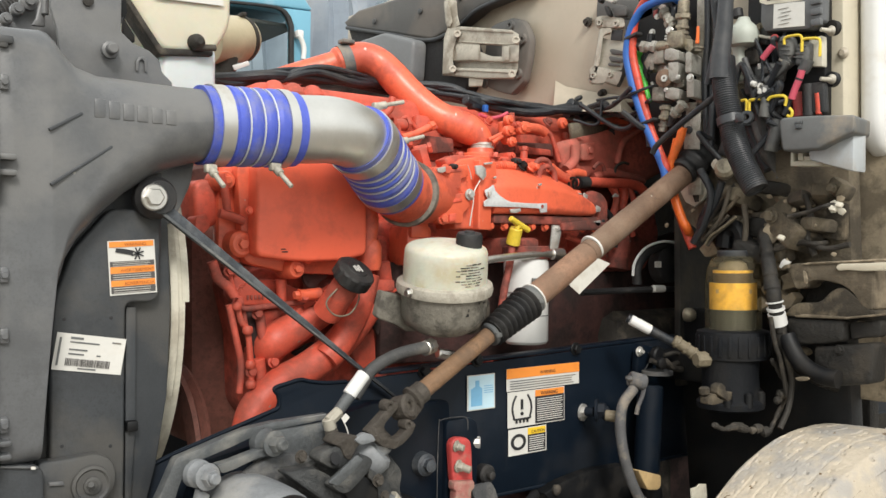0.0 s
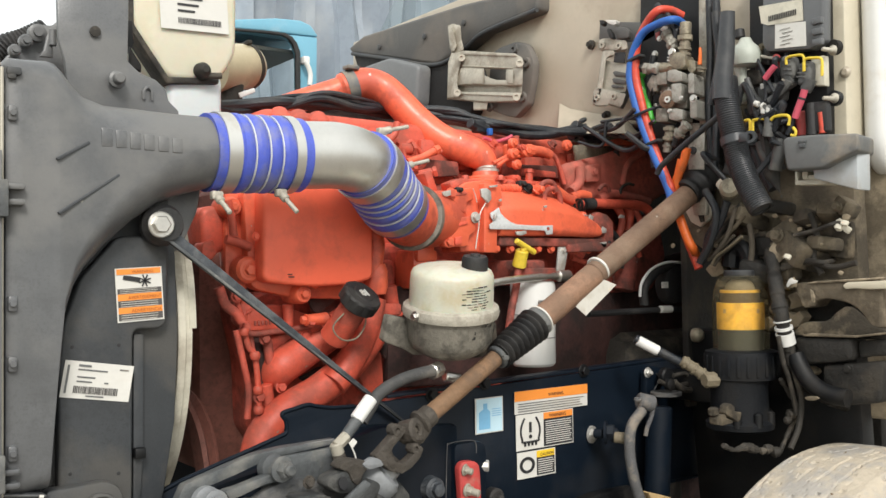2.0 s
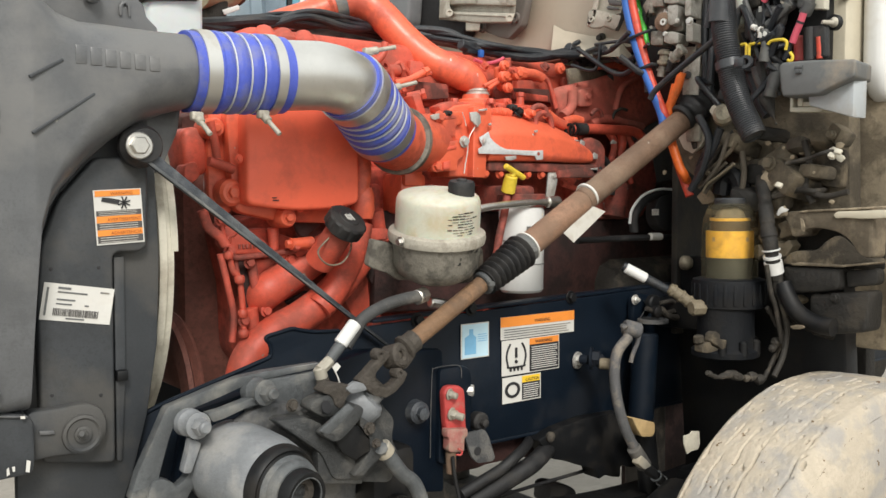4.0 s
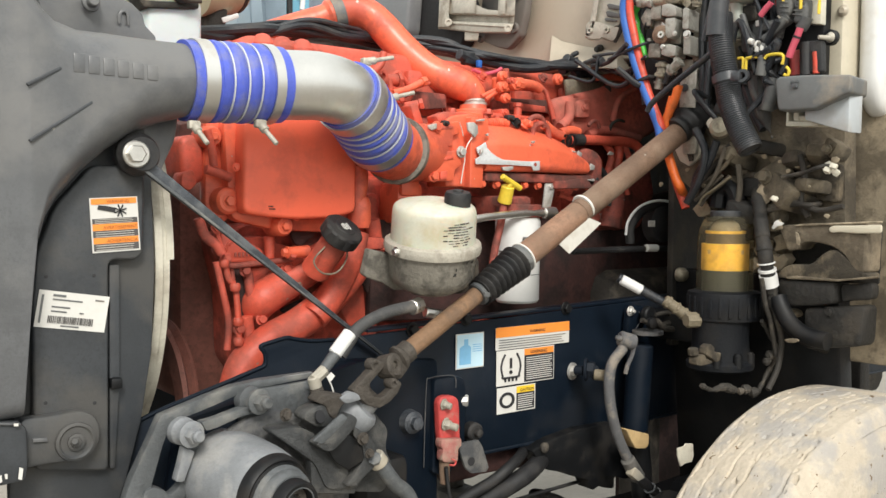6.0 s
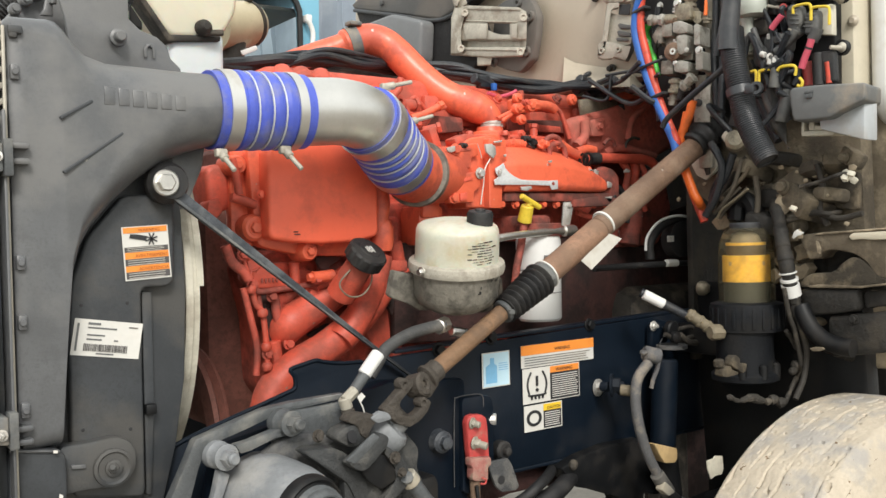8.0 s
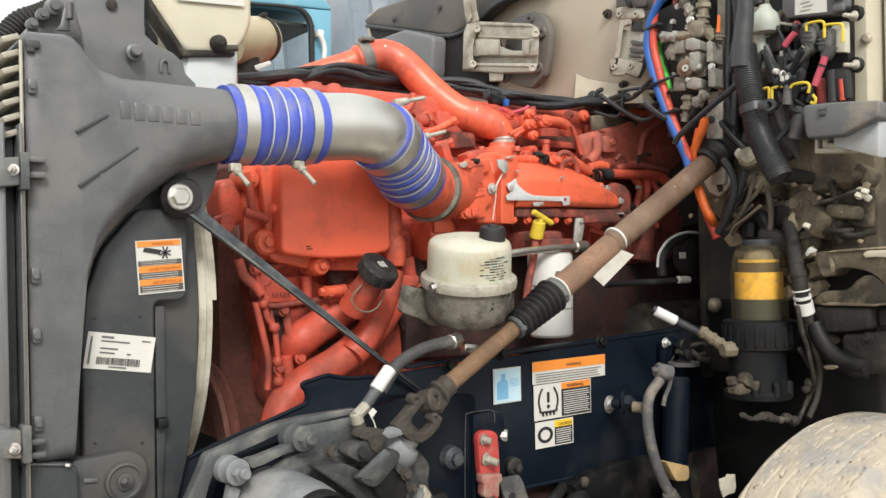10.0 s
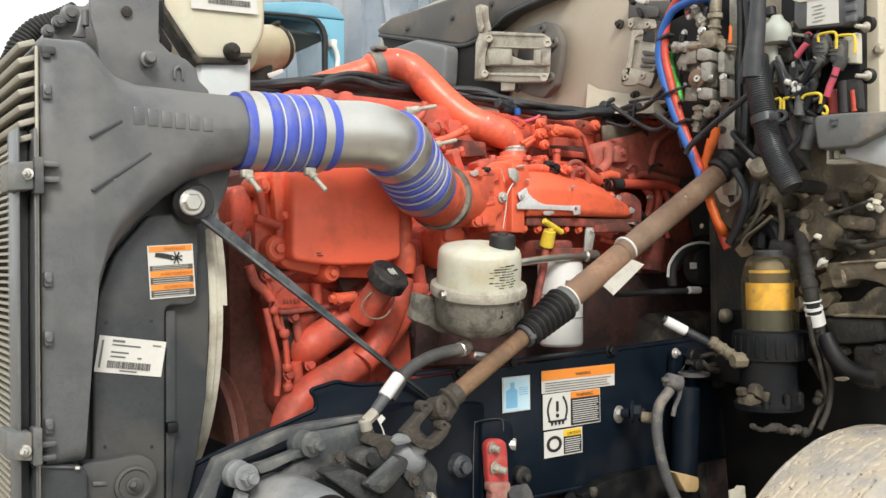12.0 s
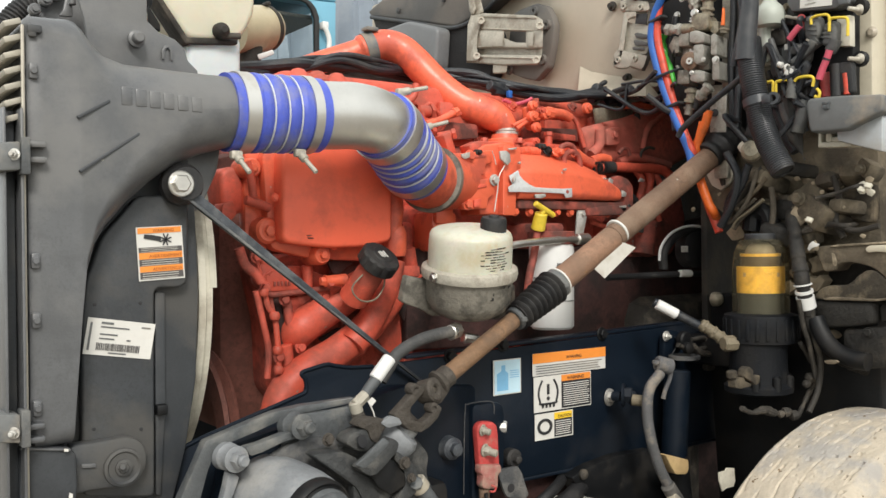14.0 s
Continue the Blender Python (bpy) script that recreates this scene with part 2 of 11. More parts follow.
BROWNC = surf("dark_brown_filter_ring", (0.080, 0.052, 0.022), 0.5, vary=0.2, scale=10, bump=0.05)
NAVYBASE = surf("blue_black_filter_base", (0.005, 0.0062, 0.0085), 0.65, vary=0.3, scale=12, bump=0.3, grain=140, dirt=(0.018, 0.017, 0.016), amount=0.4, dscale=14, extra={"Specular IOR Level": 0.25})
LINE_BLUE = surf("blue_air_line", (0.019, 0.108, 0.400), 0.55, vary=0.1, bump=0.05)
LINE_RED = surf("red_air_line", (0.58, 0.065, 0.035), 0.45, vary=0.15, bump=0.05, dirt=(0.16, 0.06, 0.04), amount=0.3, dscale=20)
LINE_ORANGE = surf("orange_air_line", (0.78, 0.155, 0.025), 0.45, vary=0.15, bump=0.05, dirt=(0.22, 0.08, 0.03), amount=0.25, dscale=18)
LINE_GREEN = surf("green_air_line", (0.08, 0.55, 0.06), 0.4, vary=0.1, bump=0.05)
DULLRED = surf("dull_red_cable", (0.38, 0.055, 0.05), 0.5, vary=0.2, bump=0.1, dirt=(0.2, 0.08, 0.06), amount=0.3, dscale=20)
PINK = surf("pink_red_cable", (0.56, 0.085, 0.13), 0.45, vary=0.15, bump=0.1)
REDBAR = surf("worn_red_bar_paint", (0.48, 0.06, 0.055), 0.5, vary=0.2, scale=20, bump=0.2, dirt=DUST, amount=0.3, dscale=18)
WORNRED = surf("dusty_pink_worn_paint", (0.36, 0.135, 0.115), 0.7, vary=0.25, scale=25, bump=0.4, grain=200, dirt=DUST, amount=0.5, dscale=22)
GREYP = surf("grey_plastic_cover", (0.125, 0.13, 0.13), 0.55, vary=0.15, scale=8, bump=0.15, dirt=DUST, amount=0.35, dscale=9)
HOSE = surf("grey_braided_hose", (0.105, 0.105, 0.108), 0.7, vary=0.2, scale=40, bump=0.6, grain=400, dirt=DUST, amount=0.3, dscale=20)
TYRE = surf("dried_mud_on_rubber", (0.47, 0.41, 0.325), 0.92, vary=0.14, scale=16, bump=0.55, grain=110, dirt=(0.29, 0.285, 0.28), amount=0.5, dscale=11, chips=((0.15, 0.10, 0.055), 46, 0.68))
GRIME2 = surf("brown_road_grime", (0.088, 0.073, 0.054), 0.8, vary=0.4, scale=8, bump=0.8, grain=70, dirt=(0.022, 0.019, 0.015), amount=0.45, dscale=16, chips=((0.22, 0.185, 0.13), 15, 0.63))
CABM = surf("dusty_beige_casting", (0.215, 0.174, 0.120), 0.8, vary=0.35, scale=9, bump=0.6, grain=80, dirt=(0.065, 0.052, 0.037), amount=0.52, dscale=14)
FWMUD = surf("brown_mud_splashed_firewall", (0.150, 0.124, 0.086), 0.85, vary=0.35, scale=6, bump=0.9, grain=70, dirt=(0.030, 0.025, 0.019), amount=0.55, dscale=8)
# dark mud, with the shade under the cab put into its colour
MUD_SHADE = surf("dark_mud_and_shade", (0.014, 0.0125, 0.0105), 0.7, vary=0.4, scale=10, bump=0.7, grain=90, dirt=(0.060, 0.050, 0.038), amount=0.28, dscale=12)
# black connectors, greyed by dust and by haze put into the base
GREYPLUG = surf("dusty_hazy_connector_plastic", (0.075, 0.077, 0.077), 0.5, vary=0.25, scale=20, bump=0.2, grain=200, dirt=(0.15, 0.148, 0.135), amount=0.35, dscale=22)
GROUND = surf("pale_dirt_ground", (0.27, 0.245, 0.21), 0.95, vary=0.2, scale=1.5, bump=0.6, grain=30, dirt=(0.22, 0.19, 0.15), amount=0.4, dscale=0.8)
TRUCKB = surf("faded_light_blue_paint", (0.155, 0.375, 0.50), 0.4, vary=0.06, scale=2, bump=0.02, dirt=(0.35, 0.45, 0.5), amount=0.25, dscale=2)
TARP = surf("grey_blue_tarpaulin", (0.26, 0.30, 0.35), 0.6, vary=0.12, scale=2, bump=0.3, grain=12, dirt=(0.38, 0.40, 0.42), amount=0.3, dscale=1.5)
TAN = surf("tan_plastic_intake", (0.46, 0.40, 0.27), 0.45, vary=0.1, scale=8, bump=0.05, dirt=(0.3, 0.25, 0.17), amount=0.3, dscale=6)
BLOWER = surf("hazy_blue_grey_plastic", (0.155, 0.162, 0.168), 0.5, vary=0.12, scale=6, bump=0.1, dirt=(0.24, 0.235, 0.22), amount=0.3, dscale=5)
COWL = surf("grey_cowl_plastic", (0.085, 0.083, 0.08), 0.6, vary=0.15, scale=4, bump=0.2, grain=150, dirt=(0.17, 0.15, 0.13), amount=0.4, dscale=3)
FIN = surf("dusty_bright_fin", (0.36, 0.335, 0.28), 0.55, metal=0.2, vary=0.1, scale=20, bump=0.05, dirt=(0.35, 0.30, 0.22), amount=0.3, dscale=10)
GLASS = bpy.data.materials.new("window_glass")
GLASS.use_nodes = True
g = GLASS.node_tree.nodes["Principled BSDF"]
g.inputs["Transmission Weight"].default_value, g.inputs["Roughness"].default_value, g.inputs["IOR"].default_value = 1.0, 0.02, 1.1
g.inputs["Base Color"].default_value = (0.75, 0.82, 0.82, 1)

CUPGLASS = bpy.data.materials.new("smoky_cup_plastic")
CUPGLASS.use_nodes = True
g = CUPGLASS.node_tree.nodes["Principled BSDF"]
g.inputs["Transmission Weight"].default_value, g.inputs["Roughness"].default_value, g.inputs["IOR"].default_value = 0.94, 0.10, 1.03
g.inputs["Base Color"].default_value = (0.62, 0.56, 0.40, 1)

# ---- building helpers ----
ORG = {}
X, Y, Z = Vector((1, 0, 0)), Vector((0, 1, 0)), Vector((0, 0, 1))


def thing(name, at, label, category, group="", kind=""):
    """An empty at the base of a thing made of parts."""
    ob = new(name)
    ob.empty_display_size = 0.05
    ob.location = at
    ORG[ob] = Vector(at)
    return tagged(ob, label, category, group, kind)


def finish(bm, me, origin):
    bmesh.ops.translate(bm, verts=bm.verts, vec=-origin)
    bmesh.ops.recalc_face_normals(bm, faces=bm.faces)
    for f in bm.faces:
        f.smooth = True
    for e in bm.edges:
        e.smooth = len(e.link_faces) == 2 and e.calc_face_angle(0) < 0.6
    bm.to_mesh(me)
    bm.free()


def part(name, bm, material, parent, label=""):
    """Links bm, built in world places, as one mesh under a thing or a part."""
    me = bpy.data.meshes.new(name)
    finish(bm, me, ORG[parent])
    me.materials.append(material)
    ob = new(name, me)
    ob.parent = parent
    ORG[ob] = ORG[parent]
    return tagged(ob, label)


def solid(name, bm, material, label, category, group="", kind=""):
    """Links bm as a top-level thing of one mesh, its origin at the middle of its foot."""
    lo = [min(v.co[i] for v in bm.verts) for i in range(3)]
    hi = [max(v.co[i] for v in bm.verts) for i in range(3)]
    at = Vector(((lo[0] + hi[0]) / 2, (lo[1] + hi[1]) / 2, lo[2]))
    me = bpy.data.meshes.new(name)
    finish(bm, me, at)
    me.materials.append(material)
    ob = new(name, me)
    ob.location = at
    ORG[ob] = at
    return tagged(ob, label, category, group, kind)


def mesh():
    return bmesh.new()


def join(bm, piece, bevel=0.0, seg=2, limit=0.5):
    """Bevels the sharp edges of a piece and adds it to bm."""
    if bevel:
        piece.normal_update()
        edges = [e for e in piece.edges if len(e.link_faces) == 2 and e.calc_face_angle(0) > limit]
        bmesh.ops.bevel(piece, geom=edges, offset=bevel, segments=seg, profile=0.5, affect="EDGES", clamp_overlap=True)
    me = bpy.data.meshes.new("piece")
    piece.to_mesh(me)
    piece.free()
    bm.from_mesh(me)
    bpy.data.meshes.remove(me)
    return bm


def axes(way):
    w = Vector(way).normalized()
    u = w.cross(Z if abs(w.z) < 0.95 else X).normalized()
    return u, w.cross(u), w


def box(bm, c, s, bevel=0.004, turn=None, seg=2):
    p = bmesh.new()
    bmesh.ops.create_cube(p, size=1)
    m = Matrix.Translation(c) @ (turn or Matrix.Identity(4)) @ Matrix.Diagonal((*s, 1))
    bmesh.ops.transform(p, matrix=m, verts=p.verts)
    return join(bm, p, bevel, seg)


def loft(bm, rings, closed=False, caps=True):
    vs = [[bm.verts.new(v) for v in ring] for ring in rings]
    n = len(vs[0])
    pairs = list(zip(vs, vs[1:])) + ([(vs[-1], vs[0])] if closed else [])
    for a, b in pairs:
        for i in range(n):
            bm.faces.new((a[i], a[(i + 1) % n], b[(i + 1) % n], b[i]))
    if caps and not closed:
        bm.faces.new(vs[0][::-1])
        bm.faces.new(vs[-1])
    return bm


def circle(c, u, v, r, n):
    return [Vector(c) + (u * math.cos(2 * math.pi * i / n) + v * math.sin(2 * math.pi * i / n)) * r for i in range(n)]


def lathe(bm, p, way, prof, n=28):
    """A turned shape: prof holds (height along the axis, radius)."""
    u, v, w = axes(way)
    return loft(bm, [circle(Vector(p) + w * h, u, v, max(r, 0.0004), n) for h, r in prof])


def cyl(bm, p0, p1, r0, r1=None, n=20, edge=0.0):
    p0, p1 = Vector(p0), Vector(p1)
    r1 = r0 if r1 is None else r1
    h = (p1 - p0).length
    e = edge or min(0.002, r0 * 0.2, h * 0.2)
    return lathe(bm, p0, p1 - p0, [(0, r0 - e), (e, r0), (h - e, r1), (h, r1 - e)], n)


def spline(pts, k):
    """Catmull-Rom points through pts."""
    pts = [Vector(p) for p in pts]
    ext = [pts[0] * 2 - pts[1], *pts, pts[-1] * 2 - pts[-2]]
    out = []
    for i in range(1, len(ext) - 2):
        a, b, c, d = ext[i - 1 : i + 3]
        for j in range(k):
            t = j / k
            out.append(0.5 * (2 * b + (c - a) * t + (2 * a - 5 * b + 4 * c - d) * t * t + (3 * b - a - 3 * c + d) * t**3))
    return out + [pts[-1]]


def sweep(bm, line, radius, n=12, flat=1.0):
    """A tube along a dense line; radius: a number, or a function of the length along it."""
    rings, u, s = [], None, 0.0
    for i, p in enumerate(line):
        t = (line[min(i + 1, len(line) - 1)] - line[max(i - 1, 0)]).normalized()
        u = axes(t)[0] if u is None else (u - t * u.dot(t)).normalized()
        v = t.cross(u)
        s += (p - line[i - 1]).length if i else 0
        r = radius(s) if callable(radius) else radius
        rings.append([p + (u * math.cos(a) + v * flat * math.sin(a)) * r for a in (2 * math.pi * j / n for j in range(n))])
    return loft(bm, rings)


def tube(bm, pts, r, n=12, k=8):
    """A pipe through pts; r as in sweep."""
    return sweep(bm, spline(pts, k), r, n)


def ripple_tube(bm, pts, r, pitch, depth, n=20):
    """Corrugated conduit."""
    line = spline(pts, 60)
    length = sum((a - b).length for a, b in zip(line, line[1:]))
    m = int(length / pitch * 6)
    acc, out, j, step = 0.0, [line[0]], 1, length / m
    for a, b in zip(line, line[1:]):
        d = (b - a).length
        while acc + d >= j * step - 1e-9 and j <= m:
            out.append(a.lerp(b, (j * step - acc) / max(d, 1e-9)))
            j += 1
        acc += d
    return sweep(bm, out, lambda s: r - depth * (0.5 + 0.5 * math.cos(2 * math.pi * s / pitch)) ** 2, n)


def slab(bm, pts, way, bevel=0.003, seg=2, rounded=0.0):
    """A flat outline pushed out along way, with eased edges; rounded: the radius of its corners."""
    p = bmesh.new()
    pts = [Vector(q) for q in pts]
    if rounded:
        out = []
        for i, q in enumerate(pts):
            a, c = pts[i - 1], pts[(i + 1) % len(pts)]
            da, dc = (a - q), (c - q)
            r = min(rounded, da.length * 0.45, dc.length * 0.45)
            s, e = q + da.normalized() * r, q + dc.normalized() * r
            for t in (0, 0.25, 0.5, 0.75, 1):
                out.append(s * (1 - t) ** 2 + q * 2 * t * (1 - t) + e * t * t)
        pts = out
    lo = [p.verts.new(q) for q in pts]
    hi = [p.verts.new(q + Vector(way)) for q in pts]
    n = len(pts)
    p.faces.new(lo), p.faces.new(hi[::-1])
    for i in range(n):
        p.faces.new((lo[i], hi[i], hi[(i + 1) % n], lo[(i + 1) % n]))
    bmesh.ops.recalc_face_normals(p, faces=p.faces)
    return join(bm, p, bevel, seg, 0.9 if rounded else 0.5)


def hoop(bm, p, way, prof, n=32):
    """A ring: the closed outline prof of (height, radius) turned about an axis."""
    u, v, w = axes(way)
    p = Vector(p)
    return loft(bm, [[p + w * h + (u * math.cos(t) + v * math.sin(t)) * r for h, r in prof] for t in (2 * math.pi * i / n for i in range(n))], closed=True)


def hexbolt(bm, p, way, r, h, washer=True):
    """A hex head with a washer, standing on p."""
    u, v, w = axes(way)
    p = Vector(p)
    if washer:
        lathe(bm, p, w, [(0, r * 1.35), (h * 0.2, r * 1.4), (h * 0.28, r * 1.3)], 18)
    q = p + w * (h * 0.25 if washer else 0)
    rings = [circle(q, u, v, r, 6), circle(q + w * h * 0.65, u, v, r, 6), circle(q + w * h * 0.8, u, v, r * 0.86, 6)]
    return loft(bm, rings)


def stud(bm, p, way, r, h):
    """A nut with the end of its bolt standing out."""
    hexbolt(bm, p, way, r, h)
    return cyl(bm, Vector(p) + Vector(way).normalized() * h * 0.5, Vector(p) + Vector(way).normalized() * h * 1.9, r * 0.52, n=12)


def sheet(bm, o, u, v, x0, y0, x1, y1, lift):
    """A thin printed patch on the plane through o; x along u, y along v, raised by lift."""
    u, v = Vector(u).normalized(), Vector(v).normalized()
    n = u.cross(v)
    q = [Vector(o) + u * a + v * b + n * lift for a, b in ((x0, y0), (x1, y0), (x1, y1), (x0, y1))]
    return slab(bm, q, -n * 0.0006, 0)


def lettering(words, o, u, v, size, lift, material, parent):
    """Printed words with the built-in font."""
    cu = bpy.data.curves.new("print", "FONT")
    cu.body, cu.size, cu.extrude = words, size, 0.0001
    tmp = bpy.data.objects.new("print", cu)
    me = bpy.data.meshes.new_from_object(tmp)
    bpy.data.objects.remove(tmp)
    u, v = Vector(u).normalized(), Vector(v).normalized()
    n = u.cross(v)
    at = Vector(o) + n * lift - ORG[parent]
    me.transform(Matrix(((u.x, v.x, n.x, at.x), (u.y, v.y, n.y, at.y), (u.z, v.z, n.z, at.z), (0, 0, 0, 1))))
    me.materials.append(material)
    ob = new("lettering", me)
    ob.parent = parent
    ORG[ob] = ORG[parent]
    return ob


OUT = -Y  # towards the open side of the truck
FWD = -X  # towards the truck's nose

# ---- ground and distance ----
bm = mesh()
bmesh.ops.create_grid(bm, x_segments=80, y_segments=80, size=300)
solid("ground", bm, GROUND, "pale dry dirt yard around the parked trucks", "ground", kind="structure")


def build_blue_truck():
    """An old light blue truck parked beyond the engine bay."""
    t = thing("blue_truck", (3.0, 6.2, 0.0), "faded light blue truck cab parked behind the engine", "truck")
    y = 5.5
    bm = mesh()
    box(bm, (2.56, y + 0.85, 1.15), (1.1, 1.6, 1.1), 0.08)
    part("lower_body", bm, TRUCKB, t)
    bm = mesh()
    slab(bm, [(2.332, 5.5, 3.025), (2.529, 5.5, 3.065), (2.818, 5.5, 3.119), (2.99, 5.5, 3.131), (3.07, 5.5, 3.11), (3.121, 5.5, 3.052), (3.125, 5.5, 3.037), (2.93, 5.5, 3.027), (2.705, 5.5, 3.017), (2.332, 5.5, 2.989)], (0, 1.7, 0), 0.02, 3)
    part("roof", bm, TRUCKB, t)
    bm = mesh()
    box(bm, (2.5, y + 0.85, 2.93), (1.1, 1.5, 0.03), 0.01)
    part("headliner", bm, COWL, t, "dark grey cab headliner")
    bm = mesh()
    slab(bm, [(2.866, 5.5, 3.017), (2.93, 5.5, 3.022), (3.121, 5.5, 3.032), (3.115, 5.5, 2.775), (3.10, 5.5, 1.6), (2.966, 5.5, 1.6), (2.975, 5.5, 2.901), (2.951, 5.5, 2.962), (2.913, 5.5, 3.001)], (0, 0.08, 0), 0.015)
    part("door_pillar", bm, TRUCKB, t)
    bm = mesh()
    slab(bm, [(2.95, y + 1.62, 1.6), (3.09, y + 1.62, 1.6), (3.07, y + 1.62, 2.9), (2.88, y + 1.62, 2.9)], (0, 0.08, 0), 0.02)
    part("door_pillar", bm, TRUCKB, t)
    for yy in (y, y + 1.62):
        bm = mesh()
        slab(bm, [(2.02, yy, 1.6), (2.12, yy, 1.6), (2.22, yy, 3.0), (2.10, yy, 3.0)], (0, 0.08, 0), 0.02)
        part("windscreen_pillar", bm, TRUCKB, t)
    bm = mesh()
    slab(bm, [(2.328, 5.49, 2.981), (2.7, 5.49, 3.01), (2.861, 5.49, 3.016), (2.908, 5.49, 2.999), (2.946, 5.49, 2.96), (2.97, 5.49, 2.898), (2.964, 5.49, 2.162), (2.929, 5.49, 2.16), (2.934, 5.49, 2.887), (2.911, 5.49, 2.946), (2.876, 5.49, 2.983), (2.832, 5.49, 2.995), (2.7, 5.49, 2.991), (2.328, 5.49, 2.964)], (0, -0.03, 0), 0.008)
    part("window_seal", bm, RUBBER, t, "black rubber window seal")
    bm = mesh()
    box(bm, (2.53, y + 0.03, 2.28), (0.86, 0.006, 1.4), 0)
    pane = part("side_window", bm, GLASS, t, "clear side window")
    pane.visible_shadow = False
    bm = mesh()
    tube(bm, [(2.989, 5.44, 2.836), (3.014, 5.44, 2.801), (3.03, 5.44, 2.747), (3.024, 5.44, 2.676)], 0.017)
    box(bm, (3.002, 5.46, 2.847), (0.045, 0.06, 0.05), 0.008)
    part("grab_handle", bm, WHITE, t, "white grab handle")
    bm = mesh()
    box(bm, (2.55, y + 0.9, 2.2), (0.5, 1.3, 0.75), 0.08)
    part("seat", bm, RUBBER, t, "dark seat back seen through the window")
    for xx, yy in ((2.35, y + 0.16), (2.35, y + 1.5)):
        bm = mesh()
        lathe(bm, (xx, yy - 0.14, 0.5), Y, [(0, 0.3), (0.01, 0.47), (0.05, 0.5), (0.23, 0.5), (0.27, 0.47), (0.28, 0.3)], 40)
        part("wheel", bm, RUBBER, t)


build_blue_truck()

bm = mesh()
rows = []
for j in range(15):
    z = 0.02 + j * 0.32
    rows.append([Vector((3.0 + i * 0.075, 7.3 + 0.10 * math.sin(i * 0.9) + 0.07 * math.sin(i * 2.3 + j * 0.35) + 0.05 * math.sin(j * 1.1 + i * 0.3), z)) for i in range(60)])
vs = [[bm.verts.new(p) for p in r] for r in rows]
for a, b in zip(vs, vs[1:]):
    for i in range(59):
        bm.faces.new((a[i], a[i + 1], b[i + 1], b[i]))
top = vs[-1]
back = [bm.verts.new(v.co + Vector((0, 1.4, 0))) for v in top]
foot = [bm.verts.new((v.co.x, v.co.y, 0.02)) for v in back]
for i in range(59):
    bm.faces.new((top[i], top[i + 1], back[i + 1], back[i]))
    bm.faces.new((back[i], back[i + 1], foot[i + 1], foot[i]))
solid("covered_load", bm, TARP, "tall load wrapped in creased grey-blue tarpaulin", "tarpaulin")

# ---- truck structure ----
cab = thing("truck_cab", (2.6, 1.95, 1.0), "beige truck cab with exposed mud-splashed firewall", "cab")
bm = mesh()
box(bm, (1.875, 1.975, 2.01), (0.05, 1.97, 0.52), 0.012)
part("firewall", bm, CAB, cab)
bm = mesh()
top, low = [(1.848, 1.828, 1.85), (1.848, 1.784, 1.827), (1.848, 1.698, 1.802), (1.848, 1.585, 1.774)], [(1.79, 1.778, 1.758), (1.79, 1.727, 1.745), (1.79, 1.644, 1.734), (1.79, 1.534, 1.719)]
vs = [[bm.verts.new(p) for p in row] for row in (top, low, [(1.848, p[1], p[2]) for p in low])]
for r0, r1 in zip(vs, vs[1:] + vs[:1]):
    for i in range(3):
        bm.faces.new((r0[i], r0[i + 1], r1[i + 1], r1[i]))
for i in (0, 3):
    bm.faces.new((vs[0][i], vs[1][i], vs[2][i]))
part("pressed_ledge", bm, CAB, cab, "pressed ledge sloping out of the firewall")
bm = mesh()
slab(bm, [(1.86, 0.99, 1.76), (1.86, 1.44, 1.76), (1.865, 1.44, 1.47), (1.872, 1.345, 1.40), (1.885, 1.30, 1.22), (1.89, 0.975, 1.22), (1.872, 0.975, 1.57), (1.87, 0.99, 1.60)], (0.05, 0, 0), 0.01)
part("lower_firewall", bm, FWMUD, cab, "lower firewall caked with dark grime")
bm = mesh()
slab(bm, [(1.85, 0.974, 1.60), (1.85, 1.075, 1.60), (1.85, 1.075, 2.27), (1.85, 0.974, 2.27)], (0.075, 0, 0), 0.004)
part("side_panel", bm, CABY, cab, "beige painted side of the firewall")
bm = mesh()
slab(bm, [(1.945, 0.50, 1.04), (1.945, 1.06, 1.04), (1.945, 1.06, 1.66), (1.945, 0.50, 1.66)], (0.05, 0, 0), 0.008)
part("door_sill", bm, CABL, cab, "mud-splashed beige sill below the door")
# black sheet that stands in for the deep shade below the firewall
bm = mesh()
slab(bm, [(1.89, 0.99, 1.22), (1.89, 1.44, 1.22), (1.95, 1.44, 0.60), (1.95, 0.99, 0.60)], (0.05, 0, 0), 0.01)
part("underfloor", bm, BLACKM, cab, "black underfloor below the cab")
bm = mesh()
box(bm, (2.85, 1.975, 2.03), (1.90, 1.95, 0.50), 0.04)
part("cab_body", bm, CAB, cab)
bm = mesh()
box(bm, (3.0, 1.975, 3.0), (1.6, 1.94, 0.08), 0.03)
part("roof", bm, CAB, cab)
bm = mesh()
box(bm, (3.76, 1.975, 2.62), (0.06, 1.92, 0.72), 0.02)
part("rear_wall", bm, CAB, cab)
for p, q in (((1.95, 1.03, 2.27), (2.28, 1.06, 2.97)), ((2.72, 1.03, 2.27), (2.72, 1.05, 2.97)), ((2.72, 2.92, 2.27), (2.72, 2.90, 2.97))):
    bm = mesh()
    cyl(bm, p, q, 0.04)
    part("pillar", bm, CAB, cab)
bm = mesh()
slab(bm, [(1.93, 1.04, 2.28), (1.93, 2.91, 2.28), (2.26, 2.88, 2.96), (2.26, 1.07, 2.96)], (0.006, 0, 0), 0)
